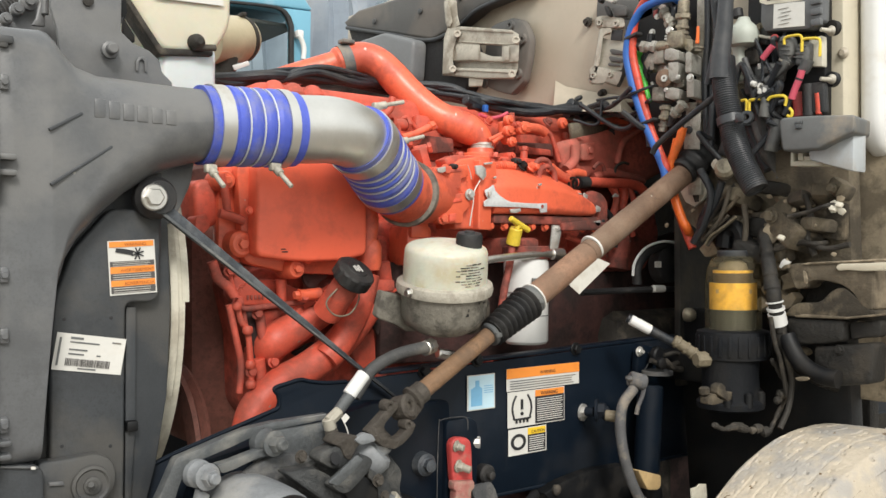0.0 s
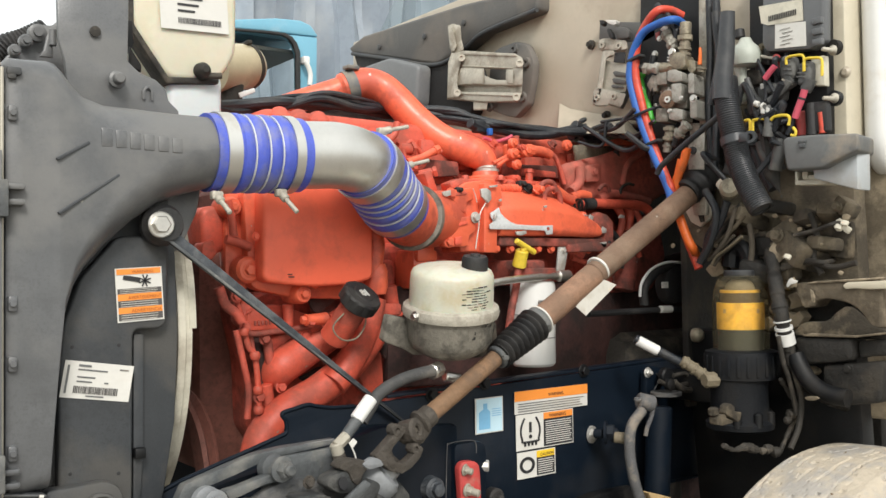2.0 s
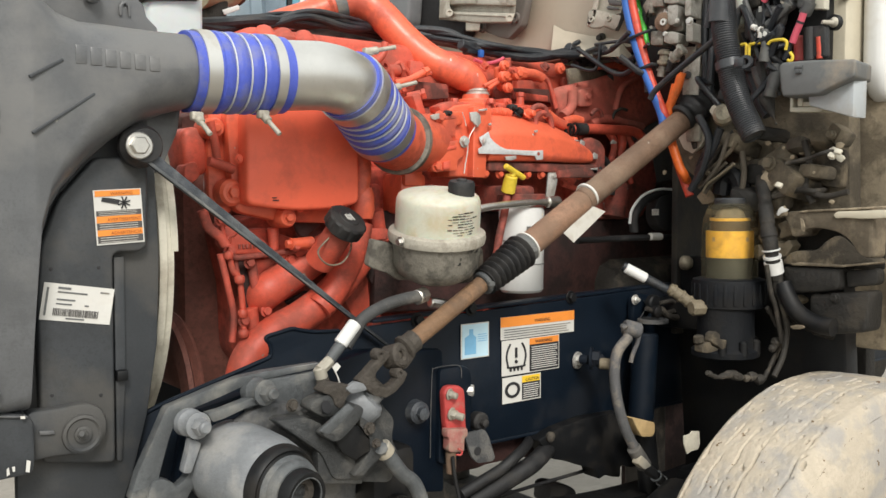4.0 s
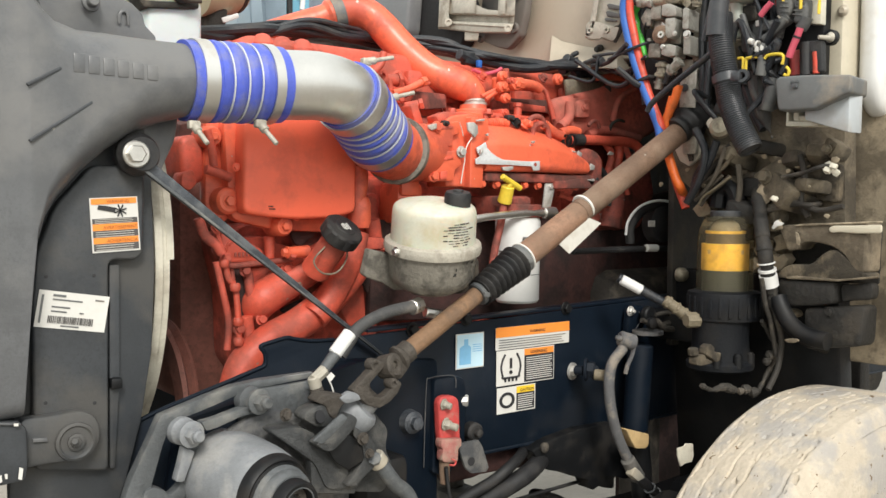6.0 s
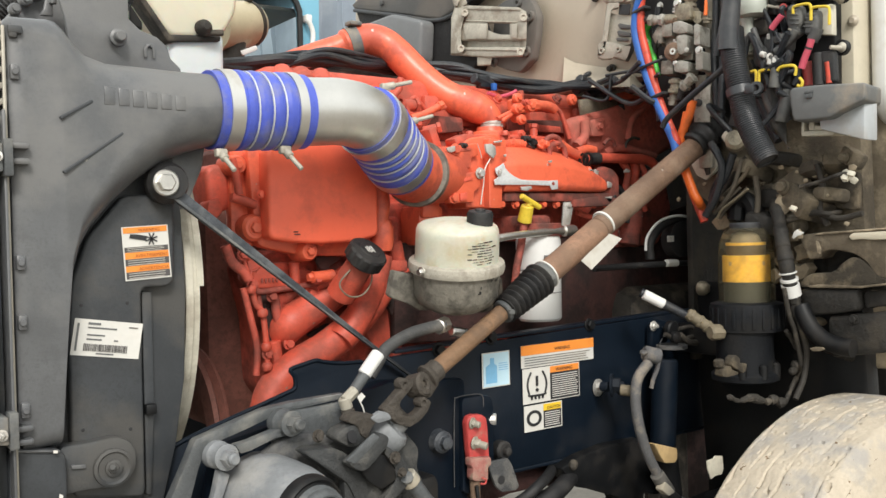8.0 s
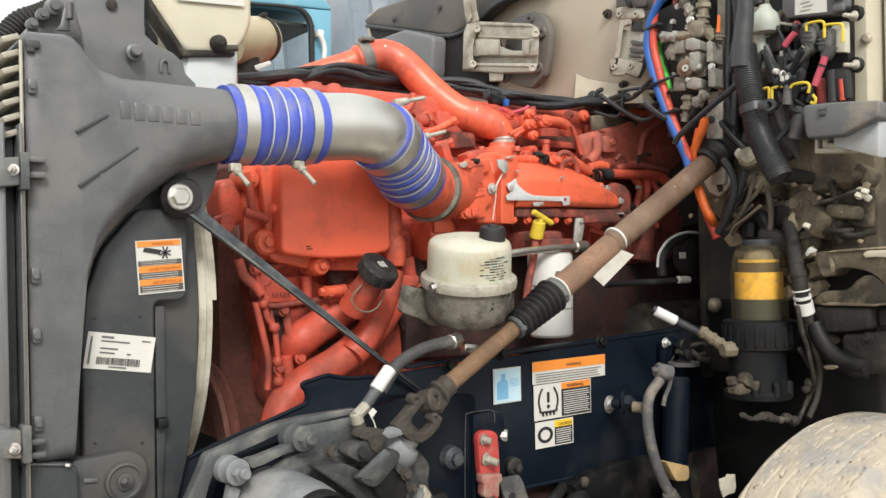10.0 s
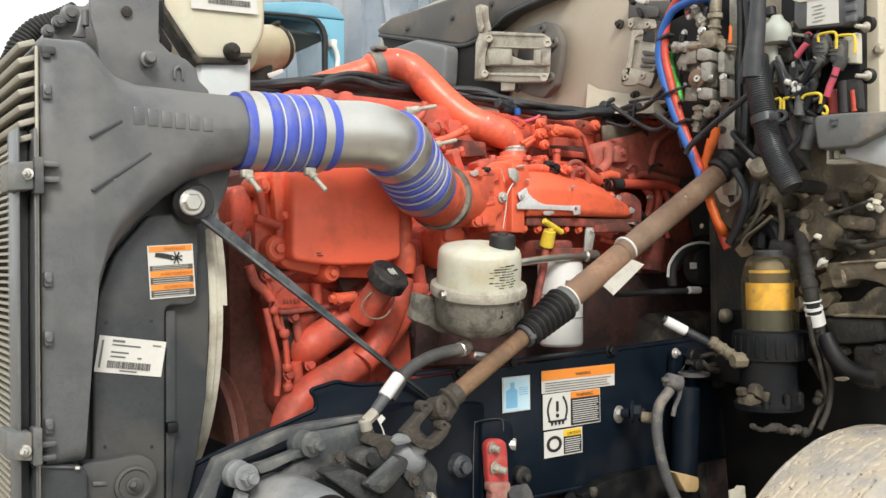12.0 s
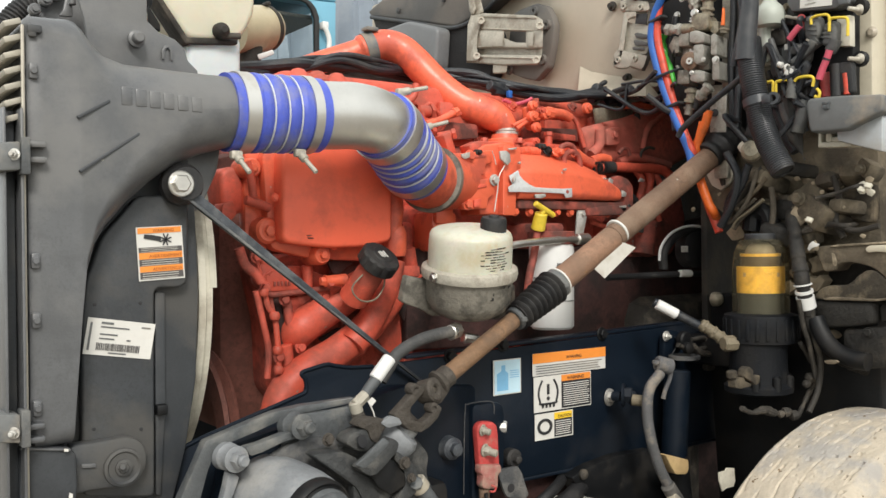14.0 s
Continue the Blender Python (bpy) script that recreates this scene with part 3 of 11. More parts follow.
screen = part("windscreen", bm, GLASS, cab, "clear windscreen")
screen.visible_shadow = False
# tunnel walls, shade under the cab put into their near-black colour
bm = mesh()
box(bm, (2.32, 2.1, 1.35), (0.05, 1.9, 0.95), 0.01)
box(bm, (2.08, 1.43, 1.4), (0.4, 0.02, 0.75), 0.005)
part("tunnel", bm, MUD_SHADE, cab, "dark engine tunnel under the cab")
bm = mesh()
slab(bm, [(1.90, 0.97, 2.7), (1.90, 0.97, 1.62), (1.93, 0.97, 1.565), (2.6, 0.97, 1.50), (2.6, 0.97, 2.7)], (0, -0.05, 0), 0.018, 3, 0.08)
part("door_corner", bm, WHITE, cab, "rounded off-white cab corner panel")
bm = mesh()
lathe(bm, (1.85, 0.973, 1.778), FWD, [(0, 0.012), (0.003, 0.012), (0.006, 0.008), (0.008, 0.006)], 16)
part("panel_plug", bm, CAB, cab)

bm = mesh()
slab(bm, [(1.8, 2.909, 2.228), (1.8, 2.804, 2.252), (1.8, 2.2, 2.222), (1.8, 1.863, 2.185), (1.8, 1.865, 2.12), (1.8, 2.104, 2.111), (1.8, 2.203, 2.08), (1.8, 2.353, 2.057), (1.8, 2.601, 2.126), (1.8, 2.877, 2.2)], (0.06, 0, 0), 0.012, 3)
cowl = thing("cowl_panel", (1.8, 2.48, 2.121), "dark grey plastic cowl along the firewall top", "cowl")
part("panel", bm, COWL, cowl)
bm = mesh()
tube(bm, [(1.795, 2.869, 2.198), (1.795, 2.594, 2.122), (1.795, 2.346, 2.055), (1.795, 2.196, 2.075), (1.795, 2.098, 2.106), (1.795, 1.859, 2.118)], 0.007, 10)
part("edge_lip", bm, SHROUD, cowl)
for p in ((1.795, 2.683, 2.183), (1.795, 2.407, 2.161), (1.795, 2.195, 2.158)):
    bm = mesh()
    lathe(bm, p, FWD, [(0, 0.010), (0.004, 0.010), (0.006, 0.006)], 14)
    part("clip", bm, SHROUD, cowl)
bm = mesh()
slab(bm, [(1.8, 2.877, 2.204), (1.8, 2.353, 2.06), (1.8, 2.261, 2.075), (1.8, 2.175, 2.056), (1.8, 2.122, 1.941), (1.8, 2.179, 1.862), (1.8, 2.42, 1.881), (1.8, 2.771, 1.995)], (0.05, 0, 0), 0.01, 3)
solid("insulation_mat", bm, MATB, "black insulation mat behind the engine", "mat")
bm = mesh()
slab(bm, [(1.74, 2.711, 2.111), (1.74, 2.547, 2.111), (1.74, 2.371, 2.053), (1.74, 2.386, 1.926), (1.74, 2.466, 1.873), (1.74, 2.677, 1.934), (1.74, 2.735, 2.044)], (0.06, 0, 0), 0.012, 3, 0.02)
solid("blower_housing", bm, BLOWER, "dusty grey plastic blower housing on the firewall", "housing")

# frame rails: C-channels
for side, y, d in (("near", 1.45, 1), ("far", 2.35, -1)):
    r = thing("frame_rail", (1.3, y, 0.84), "dark navy painted steel frame rail with bolts", "frame rail", "frame rails")
    horn = [(0.545, 1.01), (0.582, 1.024), (0.64, 1.041), (0.71, 1.061), (0.758, 1.075), (0.779, 1.082), (0.782, 1.092), (0.78, 1.105), (0.773, 1.118), (0.797, 1.124), (0.825, 1.129), (0.842, 1.125), (0.876, 1.119), (0.923, 1.117)]
    bm = mesh()
    slab(bm, [(0.48, y, 0.80), *[(x, y, z) for x, z in horn], (1.80, y, 1.142), (3.6, y, 1.142), (3.6, y, 0.845), (1.05, y, 0.845), (0.80, y, 0.80)], (0, 0.009 * d, 0), 0.002)
    part("web", bm, NAVY, r)
    bm = mesh()
    slab(bm, [(1.0, y, 1.1235), (1.80, y, 1.142), (3.6, y, 1.142), (3.6, y, 1.150), (1.80, y, 1.150), (1.0, y, 1.1310)], (0, 0.03 * d, 0), 0.003)
    part("top_flange", bm, NAVY, r)
    bm = mesh()
    tube(bm, [(x, y, z) for x, z in horn], 0.0038, 10, 6)
    part("horn_flange", bm, NAVY, r, "rolled lip along the rail horn")
    bm = mesh()
    slab(bm, [(1.05, y, 0.845), (3.6, y, 0.845), (3.6, y, 0.836), (1.05, y, 0.836)], (0, 0.085 * d, 0), 0.003)
    part("bottom_flange", bm, NAVY, r)
    if side == "near":
        rail = r
        for p in ((1.791, 1.45, 1.106), (1.887, 1.45, 1.087), (1.537, 1.45, 1.139), (1.243, 1.45, 1.135), (1.105, 1.45, 1.122)):
            bm = mesh()
            hexbolt(bm, p, OUT, 0.011, 0.012)
            part("bolt", bm, STEEL if p[2] < 1.08 else BLACKM, r)

bm = mesh()
slab(bm, [(1.228, 1.49, 0.834), (1.323, 1.49, 0.834), (1.441, 1.49, 0.836), (1.524, 1.49, 0.823), (1.512, 1.49, 0.763), (1.44, 1.49, 0.774), (1.391, 1.49, 0.778), (1.319, 1.49, 0.779), (1.298, 1.49, 0.775), (1.227, 1.49, 0.776)], (0, 0.04, 0), 0.008, 2, 0.006)
solid("inner_bracket", bm, SHADEGRIME, "dark brown bracket behind the lower edge of the rail", "bracket")
bm = mesh()
slab(bm, [(1.905, 1.56, 0.86), (2.45, 1.56, 0.86), (2.45, 1.56, 0.46), (1.95, 1.56, 0.42), (1.905, 1.56, 0.52)], (0, 0.07, 0), 0.02, 2, 0.03)
solid("crossmember", bm, SHADEGRIME, "dark brown crossmember between the frame rails", "crossmember")
bm = mesh()
box(bm, (1.86, 1.9, 0.405), (0.13, 1.6, 0.11), 0.02)
cyl(bm, (1.86, 1.5, 0.425), (1.86, 1.5, 0.845), 0.05)
cyl(bm, (1.86, 2.3, 0.425), (1.86, 2.3, 0.845), 0.05)
solid("front_axle", bm, MUD, "mud-caked forged front axle beam under the frame", "axle")
for yy in (1.40, 2.40):
    ls = thing("leaf_spring", (1.75, yy, 0.55), "dark leaf spring pack under the frame rail", "leaf spring", "leaf springs")
    for k in range(4):
        half = 0.78 - 0.16 * k
        bm = mesh()
        rings = []
        for i in range(25):
            s = -1 + i / 12
            x, z = 1.75 + half * s, 0.66 - 0.024 * k + 0.12 * (half * s / 0.78) ** 2
            rings.append([Vector((x, yy - 0.045, z - 0.011)), Vector((x, yy + 0.045, z - 0.011)), Vector((x, yy + 0.045, z + 0.011)), Vector((x, yy - 0.045, z + 0.011))])
        loft(bm, rings)
        part("leaf", bm, BLACKM, ls)
    for xx in (0.99, 2.51):
        bm = mesh()
        box(bm, (xx, yy, 0.82), (0.10, 0.08, 0.16), 0.02)
        cyl(bm, (xx, yy - 0.06, 0.78), (xx, yy + 0.06, 0.78), 0.035)
        part("hanger", bm, BLACKM, ls)
    bm = mesh()
    box(bm, (1.75, yy, 0.60), (0.16, 0.11, 0.09), 0.01)
    part("axle_clamp", bm, MUD, ls)
hanger = thing("spring_hanger", (1.5, 1.42, 0.78), "black cast spring hanger below the frame rail", "spring hanger")
bm = mesh()
slab(bm, [(1.41, 1.47, 0.833), (1.47, 1.47, 0.85), (1.56, 1.47, 0.861), (1.679, 1.47, 0.858)] + [(1.757, 1.47, 0.714), (1.714, 1.47, 0.717), (1.679, 1.47, 0.729), (1.678, 1.47, 0.7), (1.648, 1.47, 0.707), (1.624, 1.47, 0.716), (1.604, 1.47, 0.708), (1.593, 1.47, 0.735), (1.534, 1.47, 0.756), (1.492, 1.47, 0.773), (1.454, 1.47, 0.784)], (0, -0.05, 0), 0.008, 2, 0.008)
part("casting", bm, BLACKM, hanger)
bm = mesh()
lathe(bm, (1.444, 1.42, 0.836), OUT, [(0, 0.012), (0.006, 0.012), (0.01, 0.006)], 16)
part("pin", bm, MUD, hanger)
for q, r in (([(1.491, 1.5, 0.835), (1.435, 1.47, 0.824), (1.369, 1.42, 0.824), (1.321, 1.4, 0.814), (1.282, 1.4, 0.796), (1.231, 1.4, 0.781), (1.176, 1.4, 0.764)], 0.012), ([(1.584, 1.52, 0.817), (1.527, 1.49, 0.805), (1.439, 1.43, 0.801), (1.378, 1.41, 0.786), (1.317, 1.41, 0.768), (1.254, 1.41, 0.75), (1.208, 1.41, 0.736)], 0.020), ([(1.328, 1.46, 0.714), (1.452, 1.46, 0.718), (1.605, 1.46, 0.722)], 0.0042), ([(1.14, 1.38, 0.853), (1.145, 1.38, 0.815), (1.156, 1.38, 0.766)], 0.004)):
    bm = mesh()
    tube(bm, q, r, 14)
    solid("chassis_hose", bm, RUBBER, "black rubber hose hanging below the frame rail", "hose", "hoses below the rail")
bm = mesh()
slab(bm, [(1.523, 1.5, 0.646), (1.528, 1.5, 0.688), (1.545, 1.5, 0.692), (1.579, 1.5, 0.682), (1.608, 1.5, 0.665), (1.62, 1.5, 0.626)], (0, 0.06, 0), 0.01, 2, 0.01)
part("lower_lug", bm, BLACKM, hanger)
bm = mesh()
box(bm, (2.6, 1.9, 0.95), (1.5, 0.6, 0.5), 0.06)
box(bm, (2.6, 1.9, 1.05), (1.4, 0.9, 0.12), 0.03)
solid("transmission", bm, MUD, "grimy transmission housing under the cab", "transmission")

# ---- radiator and fan shroud ----
radiator = thing("radiator", (0.34, 1.7, 0.62), "dusty black radiator module with charge air cooler tank", "radiator")
tops = [(0.323, 1.38, 1.683), (0.358, 1.38, 1.687), (0.368, 1.38, 1.686), (0.378, 1.38, 1.678), (0.392, 1.38, 1.659), (0.411, 1.38, 1.642), (0.445, 1.38, 1.632), (0.485, 1.38, 1.632), (0.531, 1.38, 1.631), (0.573, 1.38, 1.63), (0.619, 1.38, 1.629)]
bots = [(0.318, 1.38, 0.99), (0.353, 1.38, 0.984), (0.365, 1.38, 1.189), (0.375, 1.38, 1.294), (0.39, 1.38, 1.344), (0.409, 1.38, 1.377), (0.444, 1.38, 1.416), (0.483, 1.38, 1.452), (0.529, 1.38, 1.483), (0.572, 1.38, 1.5), (0.618, 1.38, 1.513)]


def round_ring(c, hy, hz, r):
    """A rounded rectangle across the duct."""
    out = []
    for sy, sz, a0 in ((1, 1, 0), (-1, 1, 90), (-1, -1, 180), (1, -1, 270)):
        for i in range(10):
            t = radians(a0 + i * 10)
            out.append(c + Y * (sy * (hy - r) + r * math.cos(t)) + Z * (sz * (hz - r) + r * math.sin(t)))
    return out


bm = mesh()
rings = [round_ring(Vector((x, 1.452, 1.371)), 0.096 - e, 0.312 - e, 0.022) for x, e in ((0.296, 0.012), (0.299, 0.004), (0.305, 0.0))]
for i, (a, b) in enumerate(zip(tops, bots)):
    f = i / (len(tops) - 1)
    low = 1.059 if i < 2 else b[2]
    hy, hz = 0.096 * (1 - f) + 0.0615 * f, (a[2] - low) / 2
    c = Vector((a[0], 1.452 * (1 - f) + 1.402 * f, (a[2] + low) / 2))
    rings.append(round_ring(c, hy, hz, min(hy, hz, 0.022 + 0.05 * f ** 0.6)))
loft(bm, rings)
part("side_tank", bm, PLASTIC, radiator, "black plastic charge air cooler tank narrowing to a round outlet")
bm = mesh()
slab(bm, [(0.286, 1.364, 1.068), (0.352, 1.364, 1.055), (0.362, 1.364, 1.045), (0.363, 1.364, 0.991), (0.359, 1.364, 0.968), (0.32, 1.364, 0.966), (0.282, 1.364, 0.964)], (0, 0.16, 0), 0.006, 2, 0.008)
part("tank_foot", bm, SHROUD, radiator, "dark plastic foot of the tank")
bm = mesh()
slab(bm, [(0.284, 1.358, 1.066), (0.353, 1.358, 1.055), (0.353, 1.358, 1.051), (0.284, 1.358, 1.062)], (0, 0.02, 0), 0.002)
part("foot_ledge", bm, PLASTIC, radiator)
for q in ([(0.323, 1.361, 0.982), (0.326, 1.361, 0.984), (0.327, 1.361, 0.974), (0.323, 1.361, 0.972)], [(0.33, 1.361, 0.984), (0.334, 1.361, 0.984), (0.334, 1.361, 0.977), (0.331, 1.361, 0.977)], [(0.35, 1.361, 0.991), (0.355, 1.361, 0.988), (0.353, 1.361, 0.972), (0.348, 1.361, 0.974)], [(0.342, 1.355, 1.057), (0.348, 1.355, 1.056), (0.348, 1.355, 1.052), (0.342, 1.355, 1.053)]):
    bm = mesh()
    slab(bm, q, (0, -0.0012, 0), 0)
    part("paint_scuff", bm, PAPER, radiator)
# darker strips that paint the shading of two shallow grooves
for p, q, w in (((0.365, 1.347, 1.538), (0.411, 1.347, 1.566), 0.009), ((0.367, 1.346, 1.459), (0.454, 1.346, 1.52), 0.008)):
    bm = mesh()
    p, q = Vector(p), Vector(q)
    n_ = (q - p).cross(Y).normalized() * w * 0.28
    slab(bm, [p + n_, p - n_, q - n_, q + n_], (0, 0.01, 0), 0.0008, 2, 0.003)
    part("shaded_groove", bm, SHROUD, radiator)
for i, (x, y, z, tilt) in enumerate([(0.436, 1.3471, 1.575, 0), (0.457, 1.3463, 1.574, 2), (0.478, 1.3455, 1.573, 3), (0.499, 1.3448, 1.572, 3), (0.521, 1.3441, 1.571, 4), (0.543, 1.3434, 1.57, 5)]):  # raised maker's mark, as plain block shapes
    bm = mesh()
    turn = pose(0, 0, 0, -tilt, 0, 0)
    box(bm, (x, y + 0.0007, z), (0.0165, 0.0032, 0.028 - 0.001 * i), 0.0015, turn)
    part("raised_mark", bm, PLASTIC, radiator)
for pz in (1.60, 1.33, 1.245, 1.12, 0.93):
    bm = mesh()
    box(bm, (0.306, 1.358, pz), (0.012, 0.02, 0.022), 0.003)
    cyl(bm, (0.306, 1.352, pz), (0.306, 1.344, pz), 0.005)
    part("clip", bm, PLASTIC, radiator)
bm = mesh()
box(bm, (0.308, 1.352, 1.66), (0.020, 0.010, 0.012), 0.003)
box(bm, (0.305, 1.352, 1.654), (0.012, 0.008, 0.012), 0.003)
part("corner_clip", bm, SHROUD, radiator)
bm = mesh()
box(bm, (0.2925, 1.354, 1.145), (0.005, 0.005, 1.04), 0.002)
part("edge_strip", bm, FIN, radiator, "pale metal edge strip")
# front core with its bars and fins
bm = mesh()
box(bm, (0.276, 1.405, 1.08), (0.018, 0.06, 0.93), 0.003)
part("core_frame", bm, SHROUD, radiator)
for dx in (0.2655, 0.2885):
    bm = mesh()
    box(bm, (dx, 1.372, 1.08), (0.004, 0.06, 0.93), 0.001)
    part("frame_rail_edge", bm, PLASTIC, radiator)
bm = mesh()
box(bm, (0.32, 1.95, 1.13), (0.05, 0.84, 1.02), 0.004)
part("core", bm, COREM, radiator)
for i in range(7):
    bm = mesh()
    box(bm, (0.281, 1.83, 1.668 - i * 0.0225), (0.024, 0.94, 0.0085), 0.0015, pose(0, 0, 0, 0, -20, 0))
    part("grille_bar", bm, FIN, radiator)
bm = mesh()
for i in range(78):
    box(bm, (0.272, 1.86, 1.515 - i * 0.0105), (0.014, 0.91, 0.004), 0)
fins = part("cooling_fin", bm, FIN, radiator, "fine dusty cooling fins")
tagged(fins, kind="stuff")
for quad, bolt, lugs in (
    ([(0.25, 1.33, 1.493), (0.284, 1.33, 1.497), (0.284, 1.33, 1.457), (0.25, 1.33, 1.454)], (0.276, 1.33, 1.478), [(0.309, 1.35, 1.495), (0.309, 1.35, 1.473)]),
    ([(0.247, 1.33, 1.122), (0.28, 1.33, 1.117), (0.28, 1.33, 1.077), (0.247, 1.33, 1.083)], (0.271, 1.33, 1.093), [(0.302, 1.35, 1.096), (0.302, 1.35, 1.077)]),
):
    bm = mesh()
    slab(bm, quad, (0, 0.06, 0), 0.003)
    h = part("hinge_bracket", bm, GREYP, radiator, "dusty grey hinge bracket")
    bm = mesh()
    c = (Vector(quad[1]) + Vector(quad[2])) / 2
    box(bm, c + X * 0.006 + Y * 0.01, (0.012, 0.03, 0.052), 0.002)
    part("clamp_plate", bm, CAST_L, h)
    bm = mesh()
    stud(bm, bolt, (-0.5, -0.85, 0), 0.006, 0.008)
    part("bolt", bm, BARE, h)
    for p in lugs:
        bm = mesh()
        box(bm, p, (0.024, 0.02, 0.009), 0.003)
        part("lug", bm, PLASTIC, h)
# top brackets
bm = mesh()
slab(bm, [(0.403, 1.5, 1.82), (0.519, 1.5, 1.84), (0.517, 1.5, 1.731), (0.537, 1.5, 1.714), (0.565, 1.5, 1.705), (0.583, 1.5, 1.69), (0.587, 1.5, 1.671), (0.605, 1.5, 1.655), (0.607, 1.5, 1.61), (0.43, 1.5, 1.595), (0.415, 1.5, 1.72), (0.405, 1.5, 1.755)], (0, 0.012, 0), 0.003)
part("top_plate", bm, PLASTIC, radiator)
bm = mesh()
slab(bm, [(0.54, 1.498, 1.667), (0.54, 1.498, 1.683), (0.545, 1.498, 1.691), (0.553, 1.498, 1.693), (0.559, 1.498, 1.688), (0.559, 1.498, 1.667), (0.555, 1.498, 1.667), (0.554, 1.498, 1.684), (0.55, 1.498, 1.688), (0.546, 1.498, 1.685), (0.545, 1.498, 1.668)], (0, -0.003, 0), 0.001)
part("slot_rim", bm, PLASTIC, radiator)
bm = mesh()
lathe(bm, (0.462, 1.497, 1.772), OUT, [(0, 0.009), (0.003, 0.009), (0.0035, 0.007)], 18)
part("plug", bm, MUD, radiator, "dark rusty plug")
# added black sheets, painting the dark gap beside the top plate
for q in ([(0.53, 1.53, 1.765), (0.55, 1.53, 1.735), (0.55, 1.53, 1.722), (0.529, 1.53, 1.731)], [(0.521, 1.55, 1.813), (0.541, 1.55, 1.816), (0.544, 1.55, 1.777), (0.536, 1.55, 1.756)]):
    bm = mesh()
    slab(bm, q, (0, 0.01, 0), 0.002)
    part("dark_gap_sheet", bm, BLACKM, radiator)
for p, r in (((0.494, 1.488, 1.694), 0.0088),):
    bm = mesh()
    lathe(bm, p, OUT, [(0, r * 1.7), (0.006, r * 1.6), (0.008, r * 1.1), (0.02, r), (0.022, r * 0.8)], 20)
    part("bush", bm, PLASTIC, radiator)
bm = mesh()
slab(bm, [(0.338, 1.6, 1.723), (0.361, 1.6, 1.752), (0.385, 1.6, 1.775), (0.391, 1.6, 1.792), (0.4, 1.6, 1.799), (0.421, 1.6, 1.8), (0.435, 1.6, 1.816), (0.469, 1.6, 1.827), (0.468, 1.6, 1.667), (0.392, 1.6, 1.679), (0.356, 1.6, 1.694)], (0, 0.02, 0), 0.004)
for p, r in (((0.357, 1.59, 1.744), 0.010), ((0.374, 1.59, 1.762), 0.011), ((0.392, 1.59, 1.778), 0.015)):
    lathe(bm, p, OUT, [(0, r), (0.012, r), (0.014, r * 0.8), (0.014, r * 0.5), (0.020, r * 0.5)], 20)
slab(bm, [(0.388, 1.56, 1.732), (0.395, 1.56, 1.744), (0.4, 1.56, 1.769), (0.405, 1.56, 1.773), (0.409, 1.56, 1.766), (0.411, 1.56, 1.733)], (0, -0.008, 0), 0.003)
cyl(bm, (0.409, 1.55, 1.78), (0.409, 1.55, 1.752), 0.006, n=12)
part("top_clamp", bm, PLASTIC, radiator, "dusty clamp plate on the radiator top")
bm = mesh()
ripple_tube(bm, [(0.366, 2.2, 1.74), (0.412, 2.2, 1.808), (0.43, 2.2, 1.851), (0.465, 2.2, 1.893), (0.506, 2.2, 1.914), (0.553, 2.2, 1.944)], 0.030, 0.009, 0.004, 18)
part("ribbed_seal", bm, RUBBER, radiator, "ribbed black rubber seal")

shroud = thing("fan_shroud", (0.5, 1.6, 0.7), "black plastic fan shroud with stickers", "fan shroud")
bm = mesh()
slab(bm, [(0.35, 1.43, 1.50), (0.560, 1.43, 1.50), (0.572, 1.43, 1.40), (0.576, 1.43, 1.27), (0.570, 1.43, 1.13), (0.552, 1.43, 1.02), (0.525, 1.43, 0.92), (0.48, 1.43, 0.80), (0.35, 1.43, 0.70)], (0, 0.02, 0), 0.006)
part("side_panel", bm, SHROUD, shroud)
bm = mesh()
slab(bm, [(0.47, 1.43, 1.43), (0.552, 1.43, 1.431), (0.548, 1.43, 1.291), (0.536, 1.43, 1.282), (0.494, 1.43, 1.283), (0.491, 1.43, 0.95), (0.381, 1.43, 0.969), (0.381, 1.43, 1.218), (0.388, 1.43, 1.296), (0.414, 1.43, 1.366)], (0, -0.022, 0), 0.005, 3, 0.012)
part("raised_panel", bm, SHROUD, shroud)
bm = mesh()
slab(bm, [(0.498, 1.43, 1.276), (0.515, 1.43, 1.275), (0.514, 1.43, 1.094), (0.505, 1.43, 0.948), (0.496, 1.43, 0.95)], (0, -0.010, 0), 0.003)
part("rib_strip", bm, SHROUD, shroud)
bm = mesh()
slab(bm, [(0.495, 1.44, 1.532), (0.623, 1.44, 1.525), (0.615, 1.44, 1.476), (0.598, 1.44, 1.44), (0.586, 1.44, 1.411), (0.56, 1.44, 1.403), (0.494, 1.44, 1.412)], (0, 0.03, 0), 0.008, 2, 0.01)
part("upper_bracket", bm, PLASTIC, shroud, "dusty grey upper bracket")
bm = mesh()
n = 90
prof = [(0.580, 0.332), (0.580, 0.348), (0.592, 0.350), (0.594, 0.343), (0.606, 0.343), (0.608, 0.335), (0.606, 0.322), (0.590, 0.320)]
loft(bm, [[Vector((x + 0.003, 1.85 - (r + 0.052) * math.cos(t), 1.27 + (r + 0.052) * math.sin(t))) for x, r in prof] for t in (2 * math.pi * i / n for i in range(n))], closed=True)
part("ring_lip", bm, CREAM, shroud, "cream edge lip of the fan ring")
bm = mesh()
